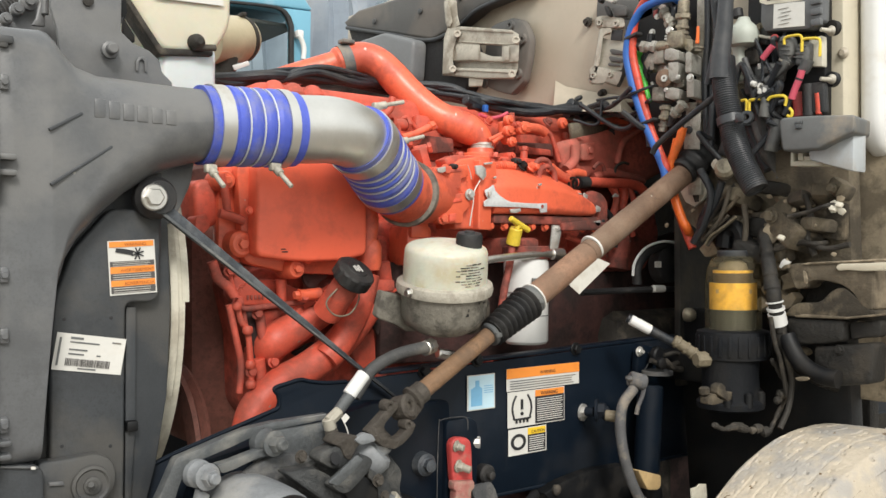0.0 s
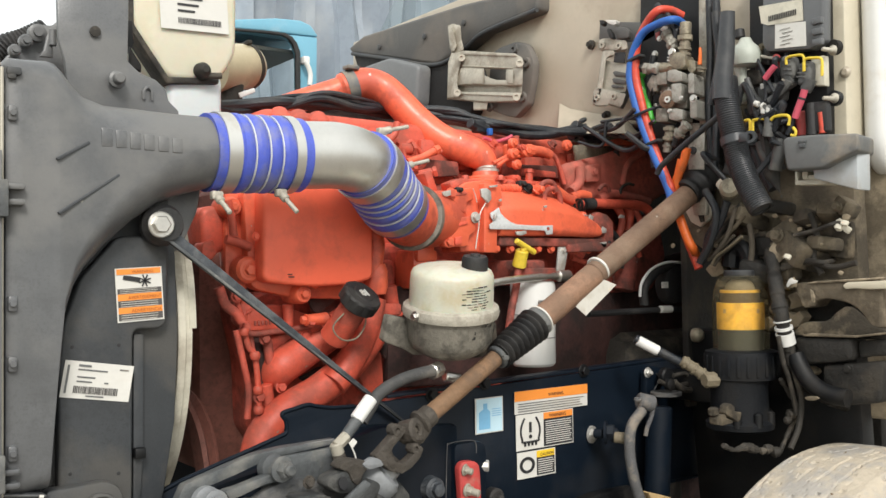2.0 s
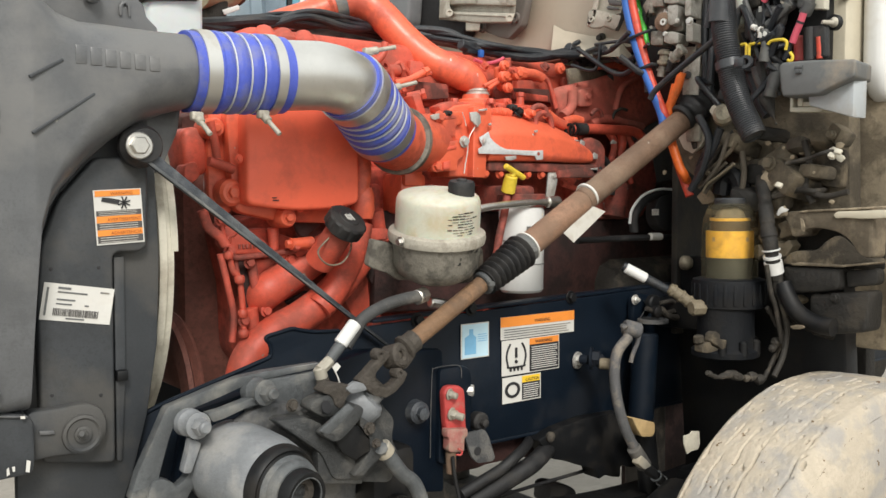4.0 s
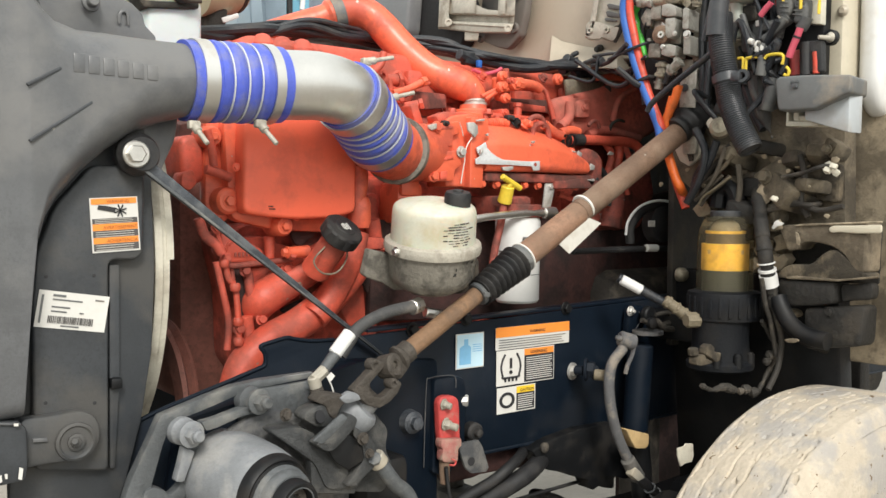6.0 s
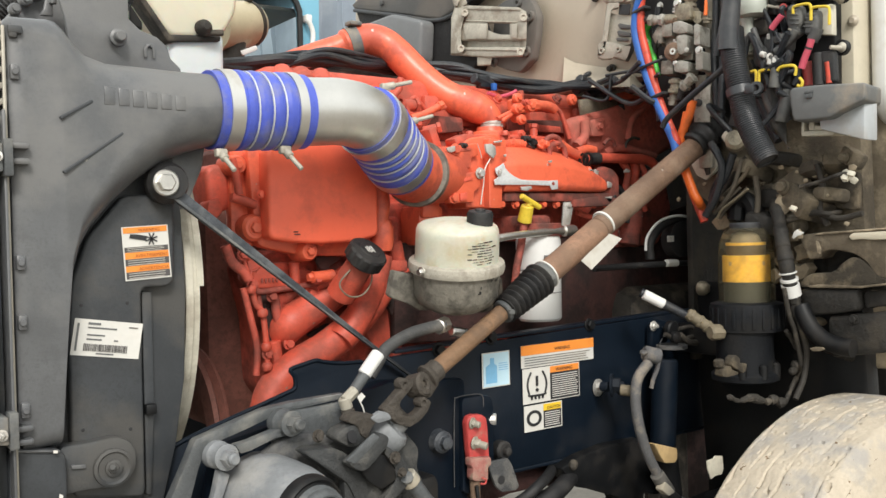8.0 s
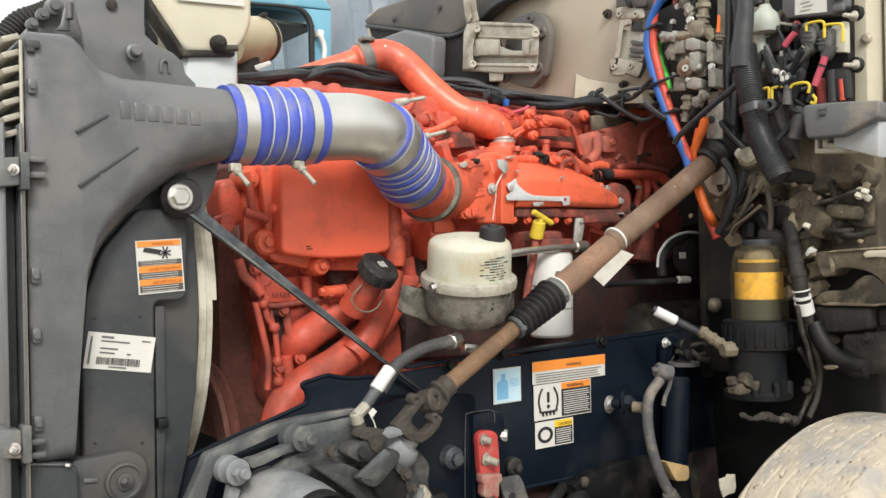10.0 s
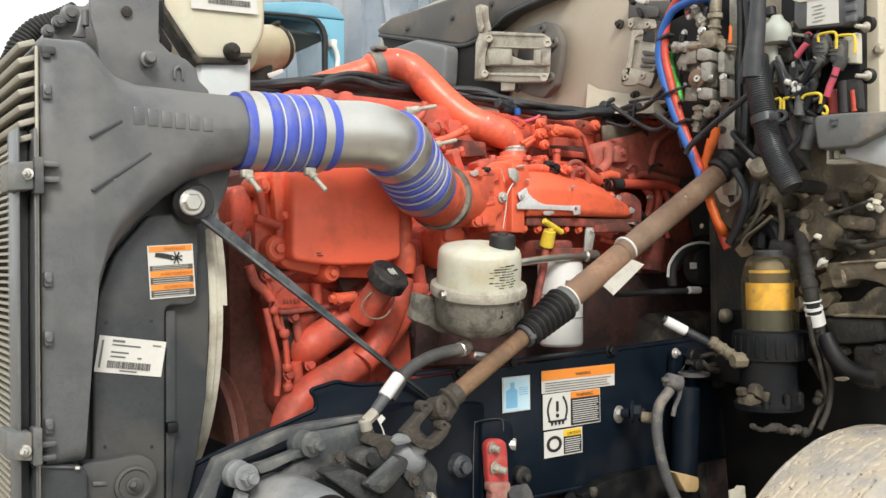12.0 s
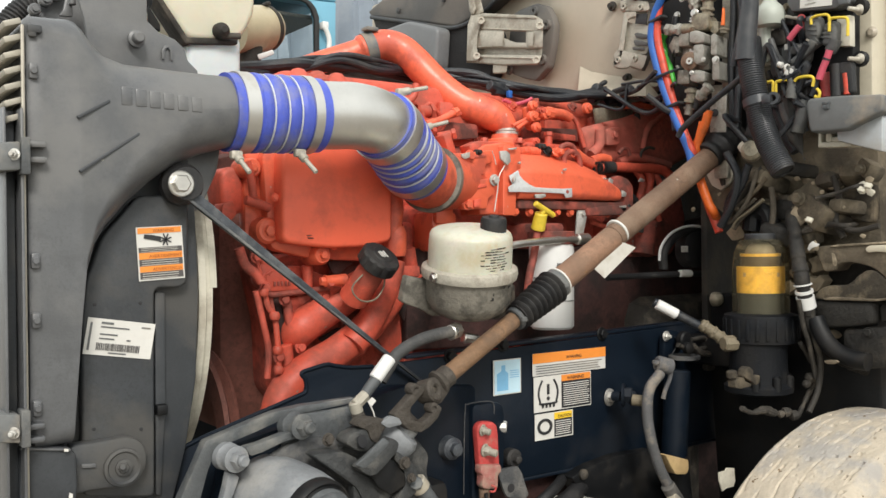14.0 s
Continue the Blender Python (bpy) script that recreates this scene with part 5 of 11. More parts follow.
tube(bm, [(0.86, 1.72, 1.129), (0.864, 1.68, 1.155), (0.87, 1.645, 1.179), (0.905, 1.645, 1.2), (0.966, 1.645, 1.234), (1.015, 1.645, 1.262), (1.079, 1.645, 1.289)], 0.036, 20)
eng("upper_coolant_pipe", bm, RED_MID)
bm = mesh()
tube(bm, [(0.966, 1.6, 1.143), (1.0, 1.6, 1.176), (1.036, 1.6, 1.233), (1.054, 1.6, 1.28), (1.063, 1.6, 1.316)], 0.030, 18)
eng("riser_pipe", bm, RED_MID)
bm = mesh()
tube(bm, [(0.779, 1.62, 1.261), (0.788, 1.62, 1.227), (0.801, 1.62, 1.209), (0.807, 1.62, 1.153), (0.809, 1.62, 1.108)], 0.0062)
for p in [(0.776, 1.615, 1.258), (0.799, 1.615, 1.21), (0.805, 1.615, 1.142), (0.806, 1.615, 1.103)]:
    lathe(bm, Vector(p) - Z * 0.008, Z, [(0, 0.008), (0.004, 0.0105), (0.012, 0.0105), (0.016, 0.008)], 10)
eng("front_drain_line", bm, RED_MID)
bm = mesh()
tube(bm, [(1.062, 1.6, 1.473), (1.07, 1.6, 1.425), (1.063, 1.6, 1.377), (1.074, 1.6, 1.34)], 0.022, 18)
lathe(bm, (1.072, 1.6, 1.359), Z, [(-0.035, 0.022), (-0.02, 0.026), (0.015, 0.026), (0.03, 0.02)], 18)
eng("thermostat_pipe", bm)
bm = mesh()
box(bm, (1.22, 1.66, 1.377), (0.07, 0.08, 0.09), 0.01)
box(bm, (1.214, 1.64, 1.418), (0.05, 0.06, 0.05), 0.008)
eng("pump_flange", bm)
bm = mesh()
slab(bm, [(0.968, 1.6, 1.283), (1.072, 1.6, 1.304), (1.138, 1.6, 1.302), (1.138, 1.6, 1.278), (1.051, 1.6, 1.275), (0.995, 1.6, 1.259)], (0, 0.03, 0), 0.004)
eng("accessory_bracket", bm, RED_OLD)

# oil filler
bm = mesh()
a, b = Vector((0.944, 1.56, 1.239)), Vector((0.961, 1.5, 1.306))
cyl(bm, a, b, 0.030, 0.028, 22)
eng("oil_filler_neck", bm, RED_MID)
bm = mesh()
d = (b - a).normalized()
n = 72
u, v, w = axes(d)
rings = []
for hh, r in ((0, 0.036), (0.004, 0.041), (0.026, 0.041), (0.030, 0.037), (0.031, 0.022), (0.033, 0.020)):
    rings.append([b + w * hh + (u * math.cos(2 * math.pi * i / n) + v * math.sin(2 * math.pi * i / n)) * (r - (0.0018 if i % 6 < 2 and r > 0.038 else 0)) for i in range(n)])
loft(bm, rings)
cap = eng("oil_cap", bm, RUBBER, "black knurled oil filler cap")
bm = mesh()
for k in range(4):
    q = b + w * 0.0335 + u * (0.008 - 0.005 * k)
    box(bm, q, (0.002, 0.014 + 0.004 * (k % 2), 0.001), 0, Matrix((( *u, 0), ( *v, 0), ( *w, 0), (0, 0, 0, 1))).transposed())
part("cap_print", bm, PAPER, cap)
bm = mesh()
tube(bm, [(0.938, 1.5, 1.295), (0.909, 1.5, 1.265), (0.928, 1.5, 1.24), (0.961, 1.5, 1.241), (0.982, 1.5, 1.268), (0.98, 1.5, 1.299)], 0.0018, 8)
part("tether", bm, BRASS, cap)

# intake throat, throttle body and manifold
bm = mesh()
tube(bm, [(1.060, 1.506, 1.508), (1.110, 1.538, 1.491), (1.175, 1.580, 1.486), (1.279, 1.64, 1.494)], 0.064, 32)
eng("intake_throat", bm)
a, b = Vector((1.128, 1.549, 1.488)), Vector((1.163, 1.572, 1.487))
bm = mesh()
lathe(bm, a, (b - a), [(0, 0.066), (0.002, 0.072), (0.018, 0.072), (0.02, 0.066)], 36)
eng("flange_clamp", bm, BOWL, "dull grey steel flange clamp")
bm = mesh()
slab(bm, [(1.289, 1.66, 1.562), (1.309, 1.66, 1.574), (1.36, 1.66, 1.582), (1.387, 1.66, 1.578), (1.384, 1.66, 1.415), (1.293, 1.66, 1.414), (1.278, 1.66, 1.496)], (0, -0.075, 0), 0.008, 3, 0.006)
eng("throttle_body", bm)
bm = mesh()
slab(bm, [(1.347, 1.61, 1.573), (1.398, 1.61, 1.571), (1.401, 1.61, 1.523), (1.386, 1.61, 1.496), (1.382, 1.61, 1.413), (1.344, 1.61, 1.413)], (0, -0.045, 0), 0.004, 2, 0.004)
eng("throttle_flange", bm)
bm = mesh()
slab(bm, [(1.222, 1.587, 1.548), (1.318, 1.587, 1.561), (1.321, 1.587, 1.534), (1.301, 1.587, 1.528), (1.298, 1.587, 1.504), (1.232, 1.587, 1.501), (1.222, 1.587, 1.516)], (0, -0.016, 0), 0.003, 2, 0.004)
eng("throttle_cover", bm)
bm = mesh()
slab(bm, [(1.230, 1.587, 1.486), (1.317, 1.587, 1.497), (1.323, 1.587, 1.464), (1.303, 1.587, 1.451), (1.3, 1.587, 1.427), (1.232, 1.587, 1.424), (1.222, 1.587, 1.452)], (0, -0.020, 0), 0.003, 2, 0.004)
eng("throttle_cover", bm)
bm = mesh()
slab(bm, [(1.204, 1.6, 1.59), (1.223, 1.6, 1.599), (1.241, 1.6, 1.554), (1.222, 1.6, 1.541)], (0, 0.04, 0), 0.004)
slab(bm, [(1.267, 1.63, 1.571), (1.299, 1.63, 1.583), (1.356, 1.63, 1.584), (1.36, 1.63, 1.571), (1.273, 1.63, 1.556)], (0, -0.04, 0), 0.004)
eng("throttle_bracket", bm, RED_MID)
for q in ([(1.263, 1.575, 1.546), (1.299, 1.575, 1.55), (1.299, 1.575, 1.543), (1.263, 1.575, 1.539)], [(1.258, 1.57, 1.477), (1.297, 1.57, 1.483), (1.297, 1.57, 1.476), (1.258, 1.57, 1.469)], [(1.259, 1.568, 1.446), (1.279, 1.568, 1.449), (1.278, 1.568, 1.431), (1.259, 1.568, 1.429)]):
    bm = mesh()
    slab(bm, q, (0, -0.006, 0), 0.0015)
    eng("cast_rib", bm, RED_MID)
for p in ((1.318, 1.565, 1.492), (1.251, 1.568, 1.544), (1.242, 1.566, 1.436)):
    bm = mesh()
    hexbolt(bm, p, OUT, 0.0095, 0.01)
    eng("bolt", bm, BARE if p[0] > 1.3 else RED)
bm = mesh()
rings = []
tp = [(1.391, 1.62, 1.563), (1.452, 1.62, 1.566), (1.544, 1.62, 1.565), (1.62, 1.62, 1.554), (1.683, 1.62, 1.534), (1.727, 1.62, 1.506), (1.739, 1.62, 1.489)]
bt = [(1.389, 1.62, 1.451), (1.45, 1.62, 1.452), (1.541, 1.62, 1.454), (1.618, 1.62, 1.454), (1.681, 1.62, 1.453), (1.726, 1.62, 1.454), (1.738, 1.62, 1.457)]
for i, (p, q) in enumerate(zip(tp, bt)):
    h = p[2] - q[2]
    x = (p[0] + q[0]) / 2
    sec = ((0.05, 1.0), (0.006, 1.0), (-0.012, 0.95), (-0.055, 0.62), (-0.061, 0.54), (-0.061, 0.12), (-0.052, 0.0), (0.05, 0.0))
    rings.append([Vector((x, 1.62 + y * (1 - 0.06 * max(0, i - 3)), q[2] + h * z)) for y, z in sec])
piece = mesh()
loft(piece, rings)
bmesh.ops.recalc_face_normals(piece, faces=piece.faces)
join(bm, piece, 0.004, 2, 0.35)
eng("intake_manifold", bm)
bm = mesh()
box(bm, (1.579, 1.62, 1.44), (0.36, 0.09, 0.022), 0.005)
eng("manifold_flange", bm, GRIME_SHADE_RED, "grimy dark red manifold flange")
patch_rim = [(1.355, 1.558, 1.503), (1.368, 1.558, 1.509), (1.382, 1.558, 1.517), (1.387, 1.558, 1.504), (1.399, 1.558, 1.494), (1.416, 1.558, 1.485), (1.435, 1.558, 1.479), (1.479, 1.558, 1.478), (1.52, 1.558, 1.478), (1.551, 1.558, 1.48), (1.551, 1.558, 1.458), (1.53, 1.558, 1.456), (1.525, 1.558, 1.466), (1.453, 1.558, 1.467), (1.354, 1.558, 1.466), (1.352, 1.558, 1.477), (1.365, 1.558, 1.484), (1.358, 1.558, 1.493)]
bm = mesh()
slab(bm, patch_rim, (0, -0.003, 0), 0.0012)
pm = eng("bare_metal_patch", bm, PALEBARE, "worn patch of bare grey metal")
bm = mesh()
lathe(bm, (1.535, 1.555, 1.471), OUT, [(0, 0.0045), (0.0006, 0.0045)], 14)
part("patch_hole", bm, RED_OLD, pm)
for q in ([(1.324, 1.556, 1.557), (1.343, 1.556, 1.559), (1.354, 1.556, 1.552), (1.356, 1.556, 1.535), (1.346, 1.556, 1.525), (1.337, 1.556, 1.532), (1.327, 1.556, 1.539)], [(1.361, 1.553, 1.499), (1.368, 1.553, 1.502), (1.369, 1.553, 1.492), (1.361, 1.553, 1.489)], [(1.337, 1.598, 1.45), (1.345, 1.598, 1.454), (1.347, 1.598, 1.444), (1.338, 1.598, 1.44)], [(1.38, 1.557, 1.534), (1.387, 1.557, 1.537), (1.387, 1.557, 1.531), (1.382, 1.557, 1.53)]):
    bm = mesh()
    slab(bm, q, (0, -0.006, 0), 0.001)
    eng("bare_metal_spot", bm, BARE)
for q, r in (([(1.343, 1.557, 1.525), (1.329, 1.557, 1.506), (1.324, 1.557, 1.49), (1.322, 1.557, 1.47), (1.317, 1.557, 1.447), (1.312, 1.557, 1.421)], 0.0014), ([(1.306, 1.556, 1.557), (1.313, 1.556, 1.541), (1.317, 1.556, 1.526)], 0.001)):
    bm = mesh()
    tube(bm, q, r, 6)
    eng("chipped_seam", bm, BARE)
bm = mesh()
box(bm, (1.545, 1.67, 1.588), (0.22, 0.05, 0.018), 0.006)
for i in range(6):
    cyl(bm, Vector((1.452, 1.64, 1.573)) + X * i * 0.035, Vector((1.452, 1.64, 1.573)) + X * i * 0.035 + Z * 0.018, 0.008)
eng("manifold_rail", bm, RED_MID)
bm = mesh()
slab(bm, [(1.721, 1.61, 1.509), (1.745, 1.61, 1.521), (1.779, 1.61, 1.513), (1.799, 1.61, 1.493), (1.798, 1.61, 1.431), (1.768, 1.61, 1.422), (1.723, 1.61, 1.427)], (0, -0.025, 0), 0.006, 2, 0.008)
slab(bm, [(1.617, 1.6, 1.434), (1.717, 1.6, 1.444), (1.787, 1.6, 1.437), (1.783, 1.6, 1.419), (1.617, 1.6, 1.415)], (0, -0.03, 0), 0.004)
eng("manifold_end", bm, GRIME_SHADE_RED)

# crossover pipe over the engine
bm = mesh()
line = spline([(1.016, 1.98, 1.776), (1.087, 1.95, 1.801), (1.168, 1.92, 1.828), (1.232, 1.9, 1.851), (1.268, 1.875, 1.842), (1.295, 1.85, 1.812), (1.326, 1.815, 1.762), (1.353, 1.79, 1.728), (1.379, 1.765, 1.702), (1.408, 1.74, 1.684), (1.441, 1.72, 1.669), (1.462, 1.705, 1.65), (1.469, 1.7, 1.628), (1.468, 1.7, 1.602)], 10)
line = [p - Z * 0.003 for p in line]
span = sum((p - q).length for p, q in zip(line, line[1:]))
sweep(bm, line, lambda s: 0.0385 - 0.0125 * min(1.0, max(0.0, s / span - 0.88) / 0.08) - (0.014 - 0.04 * s if s < 0.185 else 0), 26)
eng("crossover_pipe", bm, RED, "bright red crossover pipe")
bm = mesh()
lathe(bm, (1.469, 1.7, 1.616), Z, [(0, 0.026), (0.002, 0.029), (0.006, 0.029), (0.008, 0.027), (0.011, 0.029), (0.015, 0.0285), (0.017, 0.026)], 26)
eng("pipe_collar", bm, BARE, "chipped bare metal collar")
a, b = Vector((1.190, 1.9135, 1.834)), Vector((1.214, 1.9055, 1.8425))
bm = mesh()
hoop(bm, a, b - a, [(0, 0.036), (0, 0.0408), ((b - a).length, 0.0412), ((b - a).length, 0.036)], 28)
box(bm, (1.193, 1.89, 1.88), (0.034, 0.03, 0.010), 0.003)
eng("pipe_clamp", bm, GREYP, "grey rubber-lined pipe clamp")
bm = mesh()
lathe(bm, (1.454, 1.69, 1.578), Z, [(0, 0.050), (0.022, 0.050), (0.026, 0.046), (0.028, 0.034), (0.038, 0.032)], 26)
box(bm, (1.423, 1.665, 1.583), (0.10, 0.05, 0.02), 0.005)
eng("pipe_flange", bm)
for p in ((1.347, 1.635, 1.584), (1.455, 1.635, 1.59)):
    bm = mesh()
    hexbolt(bm, p, Z, 0.009, 0.012)
    eng("flange_bolt", bm, RED_MID)

# fuel lines and small fittings along the head
lines = (
    [(1.226, 1.72, 1.651), (1.25, 1.72, 1.679), (1.275, 1.72, 1.661), (1.291, 1.72, 1.649), (1.342, 1.72, 1.663)],
    [(1.156, 1.71, 1.638), (1.203, 1.71, 1.625), (1.267, 1.71, 1.616), (1.292, 1.71, 1.641)],
    [(1.478, 1.68, 1.636), (1.524, 1.68, 1.66), (1.591, 1.68, 1.676), (1.64, 1.68, 1.671)],
    [(1.49, 1.68, 1.627), (1.543, 1.68, 1.683), (1.553, 1.68, 1.705)],
    [(1.677, 1.68, 1.538), (1.719, 1.68, 1.569), (1.77, 1.68, 1.56), (1.823, 1.68, 1.536)],
)
for i, pts in enumerate(lines):
    bm = mesh()
    tube(bm, pts, 0.0055 if i < 3 else 0.004, 10)
    eng("fuel_line", bm, RED_MID)
for p, q, r in (((1.552, 1.69, 1.675), (1.649, 1.69, 1.676), 0.013), ((1.565, 1.7, 1.716), (1.572, 1.7, 1.64), 0.009), ((1.195, 1.71, 1.654), (1.243, 1.71, 1.66), 0.016),
                ((1.231, 1.66, 1.592), (1.257, 1.64, 1.6), 0.012), ((1.689, 1.66, 1.563), (1.723, 1.66, 1.556), 0.014), ((1.571, 1.66, 1.578), (1.572, 1.66, 1.618), 0.011)):
    bm = mesh()
    cyl(bm, p, q, r, r * 0.85, 16)
    hexbolt(bm, q, Vector(q) - Vector(p), r * 1.1, 0.012, False)
    eng("fitting", bm, RED_MID)
bm = mesh()
tube(bm, [(1.709, 1.62, 1.541), (1.75, 1.62, 1.544), (1.846, 1.62, 1.546), (1.935, 1.62, 1.546), (1.98, 1.62, 1.529), (1.988, 1.62, 1.491)], 0.013, 16)
tube(bm, [(1.912, 1.64, 1.547), (1.923, 1.64, 1.521), (1.911, 1.64, 1.475)], 0.012, 16)
eng("rear_pipe", bm, RED_MID)
bm = mesh()
cyl(bm, (1.715, 1.62, 1.541), (1.761, 1.62, 1.543), 0.016, n=16)
eng("pipe_connector", bm, RUBBER)
bm = mesh()
slab(bm, [(1.766, 1.7, 1.706), (1.915, 1.7, 1.729), (1.914, 1.7, 1.674), (1.774, 1.7, 1.661)], (0, -0.01, 0), 0.003)
slab(bm, [(1.815, 1.69, 1.674), (1.85, 1.69, 1.676), (1.844, 1.69, 1.63), (1.823, 1.69, 1.628)], (0, -0.006, 0), 0.002)
eng("lifting_plate", bm, BRASS, "dull olive lifting plate")
bm = mesh()
slab(bm, [(1.682, 1.652, 1.645), (1.862, 1.652, 1.687), (2.022, 1.652, 1.744), (2.116, 1.652, 1.749), (2.125, 1.652, 1.597), (1.995, 1.652, 1.541), (1.711, 1.652, 1.564)], (0, 0.04, 0), 0.02, 3, 0.03)
eng("rear_cover", bm, RED_REAR)
for q_, r in (([(1.70, 1.64, 1.575), (1.73, 1.64, 1.60), (1.735, 1.64, 1.64)], 0.013), ([(1.80, 1.64, 1.56), (1.86, 1.64, 1.575), (1.93, 1.64, 1.57), (2.0, 1.64, 1.56)], 0.012), ([(1.90, 1.645, 1.60), (1.925, 1.645, 1.66), (1.99, 1.645, 1.70)], 0.009)):
    bm = mesh()
    tube(bm, q_, r, 12)
    eng("rear_line", bm, RED_REAR)
bm = mesh()
slab(bm, [(1.75, 1.65, 1.60), (1.80, 1.65, 1.605), (1.805, 1.65, 1.655), (1.755, 1.65, 1.645)], (0, -0.018, 0), 0.008, 2, 0.010)
hexbolt(bm, (1.778, 1.632, 1.63), OUT, 0.009, 0.008)
eng("rear_boss", bm, RED_REAR)
bm = mesh()
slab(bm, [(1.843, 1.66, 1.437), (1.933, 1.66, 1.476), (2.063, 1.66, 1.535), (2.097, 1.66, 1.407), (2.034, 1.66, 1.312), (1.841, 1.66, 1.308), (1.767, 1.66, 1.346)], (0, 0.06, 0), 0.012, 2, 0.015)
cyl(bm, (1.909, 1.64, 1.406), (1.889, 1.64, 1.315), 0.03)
eng("rear_casting", bm, GRIME_SHADE_RED)
bm = mesh()
slab(bm, [(1.594, 1.58, 1.431), (1.629, 1.58, 1.428), (1.612, 1.58, 1.368), (1.585, 1.58, 1.361)], (0, 0.006, 0), 0.002, 2, 0.004)
hexbolt(bm, (1.609, 1.58, 1.42), OUT, 0.006, 0.006)
eng("small_bracket", bm, BARE)

# small hoses, sensors and bolts round the manifold
for pts, r in (([(1.566, 1.6, 1.539), (1.57, 1.6, 1.563), (1.593, 1.6, 1.574), (1.616, 1.6, 1.564), (1.623, 1.6, 1.53)], 0.0070), ([(1.763, 1.66, 1.659), (1.826, 1.66, 1.645), (1.892, 1.66, 1.655), (1.948, 1.66, 1.64)], 0.006), ([(1.893, 1.66, 1.698), (1.914, 1.66, 1.654), (1.97, 1.66, 1.594), (1.981, 1.66, 1.548)], 0.008),
               ([(1.79, 1.6, 1.478), (1.822, 1.6, 1.456), (1.843, 1.6, 1.419), (1.837, 1.6, 1.375)], 0.009), ([(1.676, 1.62, 1.404), (1.737, 1.62, 1.39), (1.8, 1.62, 1.397), (1.864, 1.62, 1.375)], 0.007)):
    bm = mesh()
    tube(bm, pts, r, 10)
    eng("small_hose", bm, RUBBER if r > 0.0075 else RED_OLD)
for i in range(9):
    bm = mesh()
    hexbolt(bm, Vector((1.398, 1.59, 1.423)) + X * 0.044 * i, OUT, 0.008, 0.010)
    eng("manifold_bolt", bm, BARE if i == 5 else RED)
for p, s in (((1.544, 1.6, 1.569), 0.024), ((1.688, 1.6, 1.511), 0.022), ((1.507, 1.62, 1.583), 0.020), ((1.779, 1.6, 1.441), 0.020), ((1.279, 1.575, 1.554), 0.016), ((1.958, 1.7, 1.597), 0.03)):
    bm = mesh()
    box(bm, p, (s, s * 0.9, s * 0.8), 0.004)
    cyl(bm, p, Vector(p) + OUT * s * 0.9, s * 0.3, n=12)
    eng("sensor", bm, RED if s > 0.021 else RUBBER)
bm = mesh()
ripple_tube(bm, [(1.438, 1.62, 1.567), (1.47, 1.62, 1.571), (1.503, 1.62, 1.57)], 0.011, 0.006, 0.004, 14)
eng("spring", bm)
for p in ((1.752, 1.578, 1.473), (1.739, 1.578, 1.429), (1.706, 1.578, 1.503)):
    bm = mesh()
    box(bm, p, (0.016, 0.004, 0.014), 0.002, pose(0, 0, 0, 0, 20, 0))
    eng("bare_metal_spot", bm, BARE)
for i in range(7):
    bm = mesh()
    hexbolt(bm, (0.95 + i * 0.16, 1.768, 1.61), OUT, 0.011, 0.012)
    eng("cover_bolt", bm, RED_OLD)
for i in range(4):
    bm = mesh()
    box(bm, (1.38 + i * 0.17, 1.762, 1.66), (0.15, 0.02, 0.07), 0.006)
    eng("cover_panel", bm, RED_MID)

# dark patches that paint the shade in the head's recesses
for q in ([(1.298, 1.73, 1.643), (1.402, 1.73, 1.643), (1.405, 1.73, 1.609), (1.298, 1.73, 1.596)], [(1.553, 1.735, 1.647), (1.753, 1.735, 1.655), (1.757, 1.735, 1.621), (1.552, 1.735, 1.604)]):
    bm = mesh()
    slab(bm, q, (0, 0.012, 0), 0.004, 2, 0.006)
    eng("shaded_recess", bm, GRIME_SHADE_RED)

# eyelet, unions, hose hooks and a strap along the head
bm = mesh()
hoop(bm, (1.192, 1.7, 1.663), OUT, [(0, 0.007), (0, 0.014), (0.010, 0.014), (0.010, 0.007)], 20)
tube(bm, [(1.208, 1.7, 1.66), (1.217, 1.7, 1.646), (1.221, 1.7, 1.617)], 0.0065, 10)
eng("eyelet", bm, RED_MID)
bm = mesh()
tube(bm, [(1.219, 1.69, 1.626), (1.263, 1.69, 1.64), (1.299, 1.69, 1.658)], 0.0085, 12)
hexbolt(bm, (1.299, 1.69, 1.658), (0.9, 0, 0.4), 0.011, 0.018, False)
eng("union", bm, RED)
bm = mesh()
tube(bm, [(1.463, 1.67, 1.636), (1.497, 1.67, 1.651), (1.544, 1.67, 1.672)], 0.0052, 12)
cyl(bm, (1.534, 1.67, 1.667), (1.555, 1.67, 1.677), 0.0095, n=14)
eng("fuel_line", bm, RED)
for p, r in (((1.516, 1.66, 1.688), 0.012), ((1.515, 1.66, 1.662), 0.013), ((1.527, 1.66, 1.636), 0.012), ((1.559, 1.66, 1.672), 0.015), ((1.733, 1.69, 1.703), 0.014)):
    bm = mesh()
    lathe(bm, p, OUT, [(0, r * 1.1), (0.010, r), (0.012, r * 0.75)], 18)
    hexbolt(bm, Vector(p) + OUT * 0.011, OUT, r * 0.6, 0.008, False)
    eng("head_boss", bm, RED)
bm = mesh()
slab(bm, [(1.509, 1.67, 1.687), (1.534, 1.67, 1.693), (1.538, 1.67, 1.67), (1.527, 1.67, 1.659), (1.542, 1.67, 1.648), (1.539, 1.67, 1.63), (1.522, 1.67, 1.632), (1.511, 1.67, 1.658)], (0, 0.02, 0), 0.005, 2, 0.006)
eng("injector_clamp", bm, RED)
bm = mesh()
tube(bm, [(1.566, 1.66, 1.675), (1.595, 1.66, 1.676), (1.624, 1.66, 1.675), (1.646, 1.66, 1.668)], 0.0125, 16)
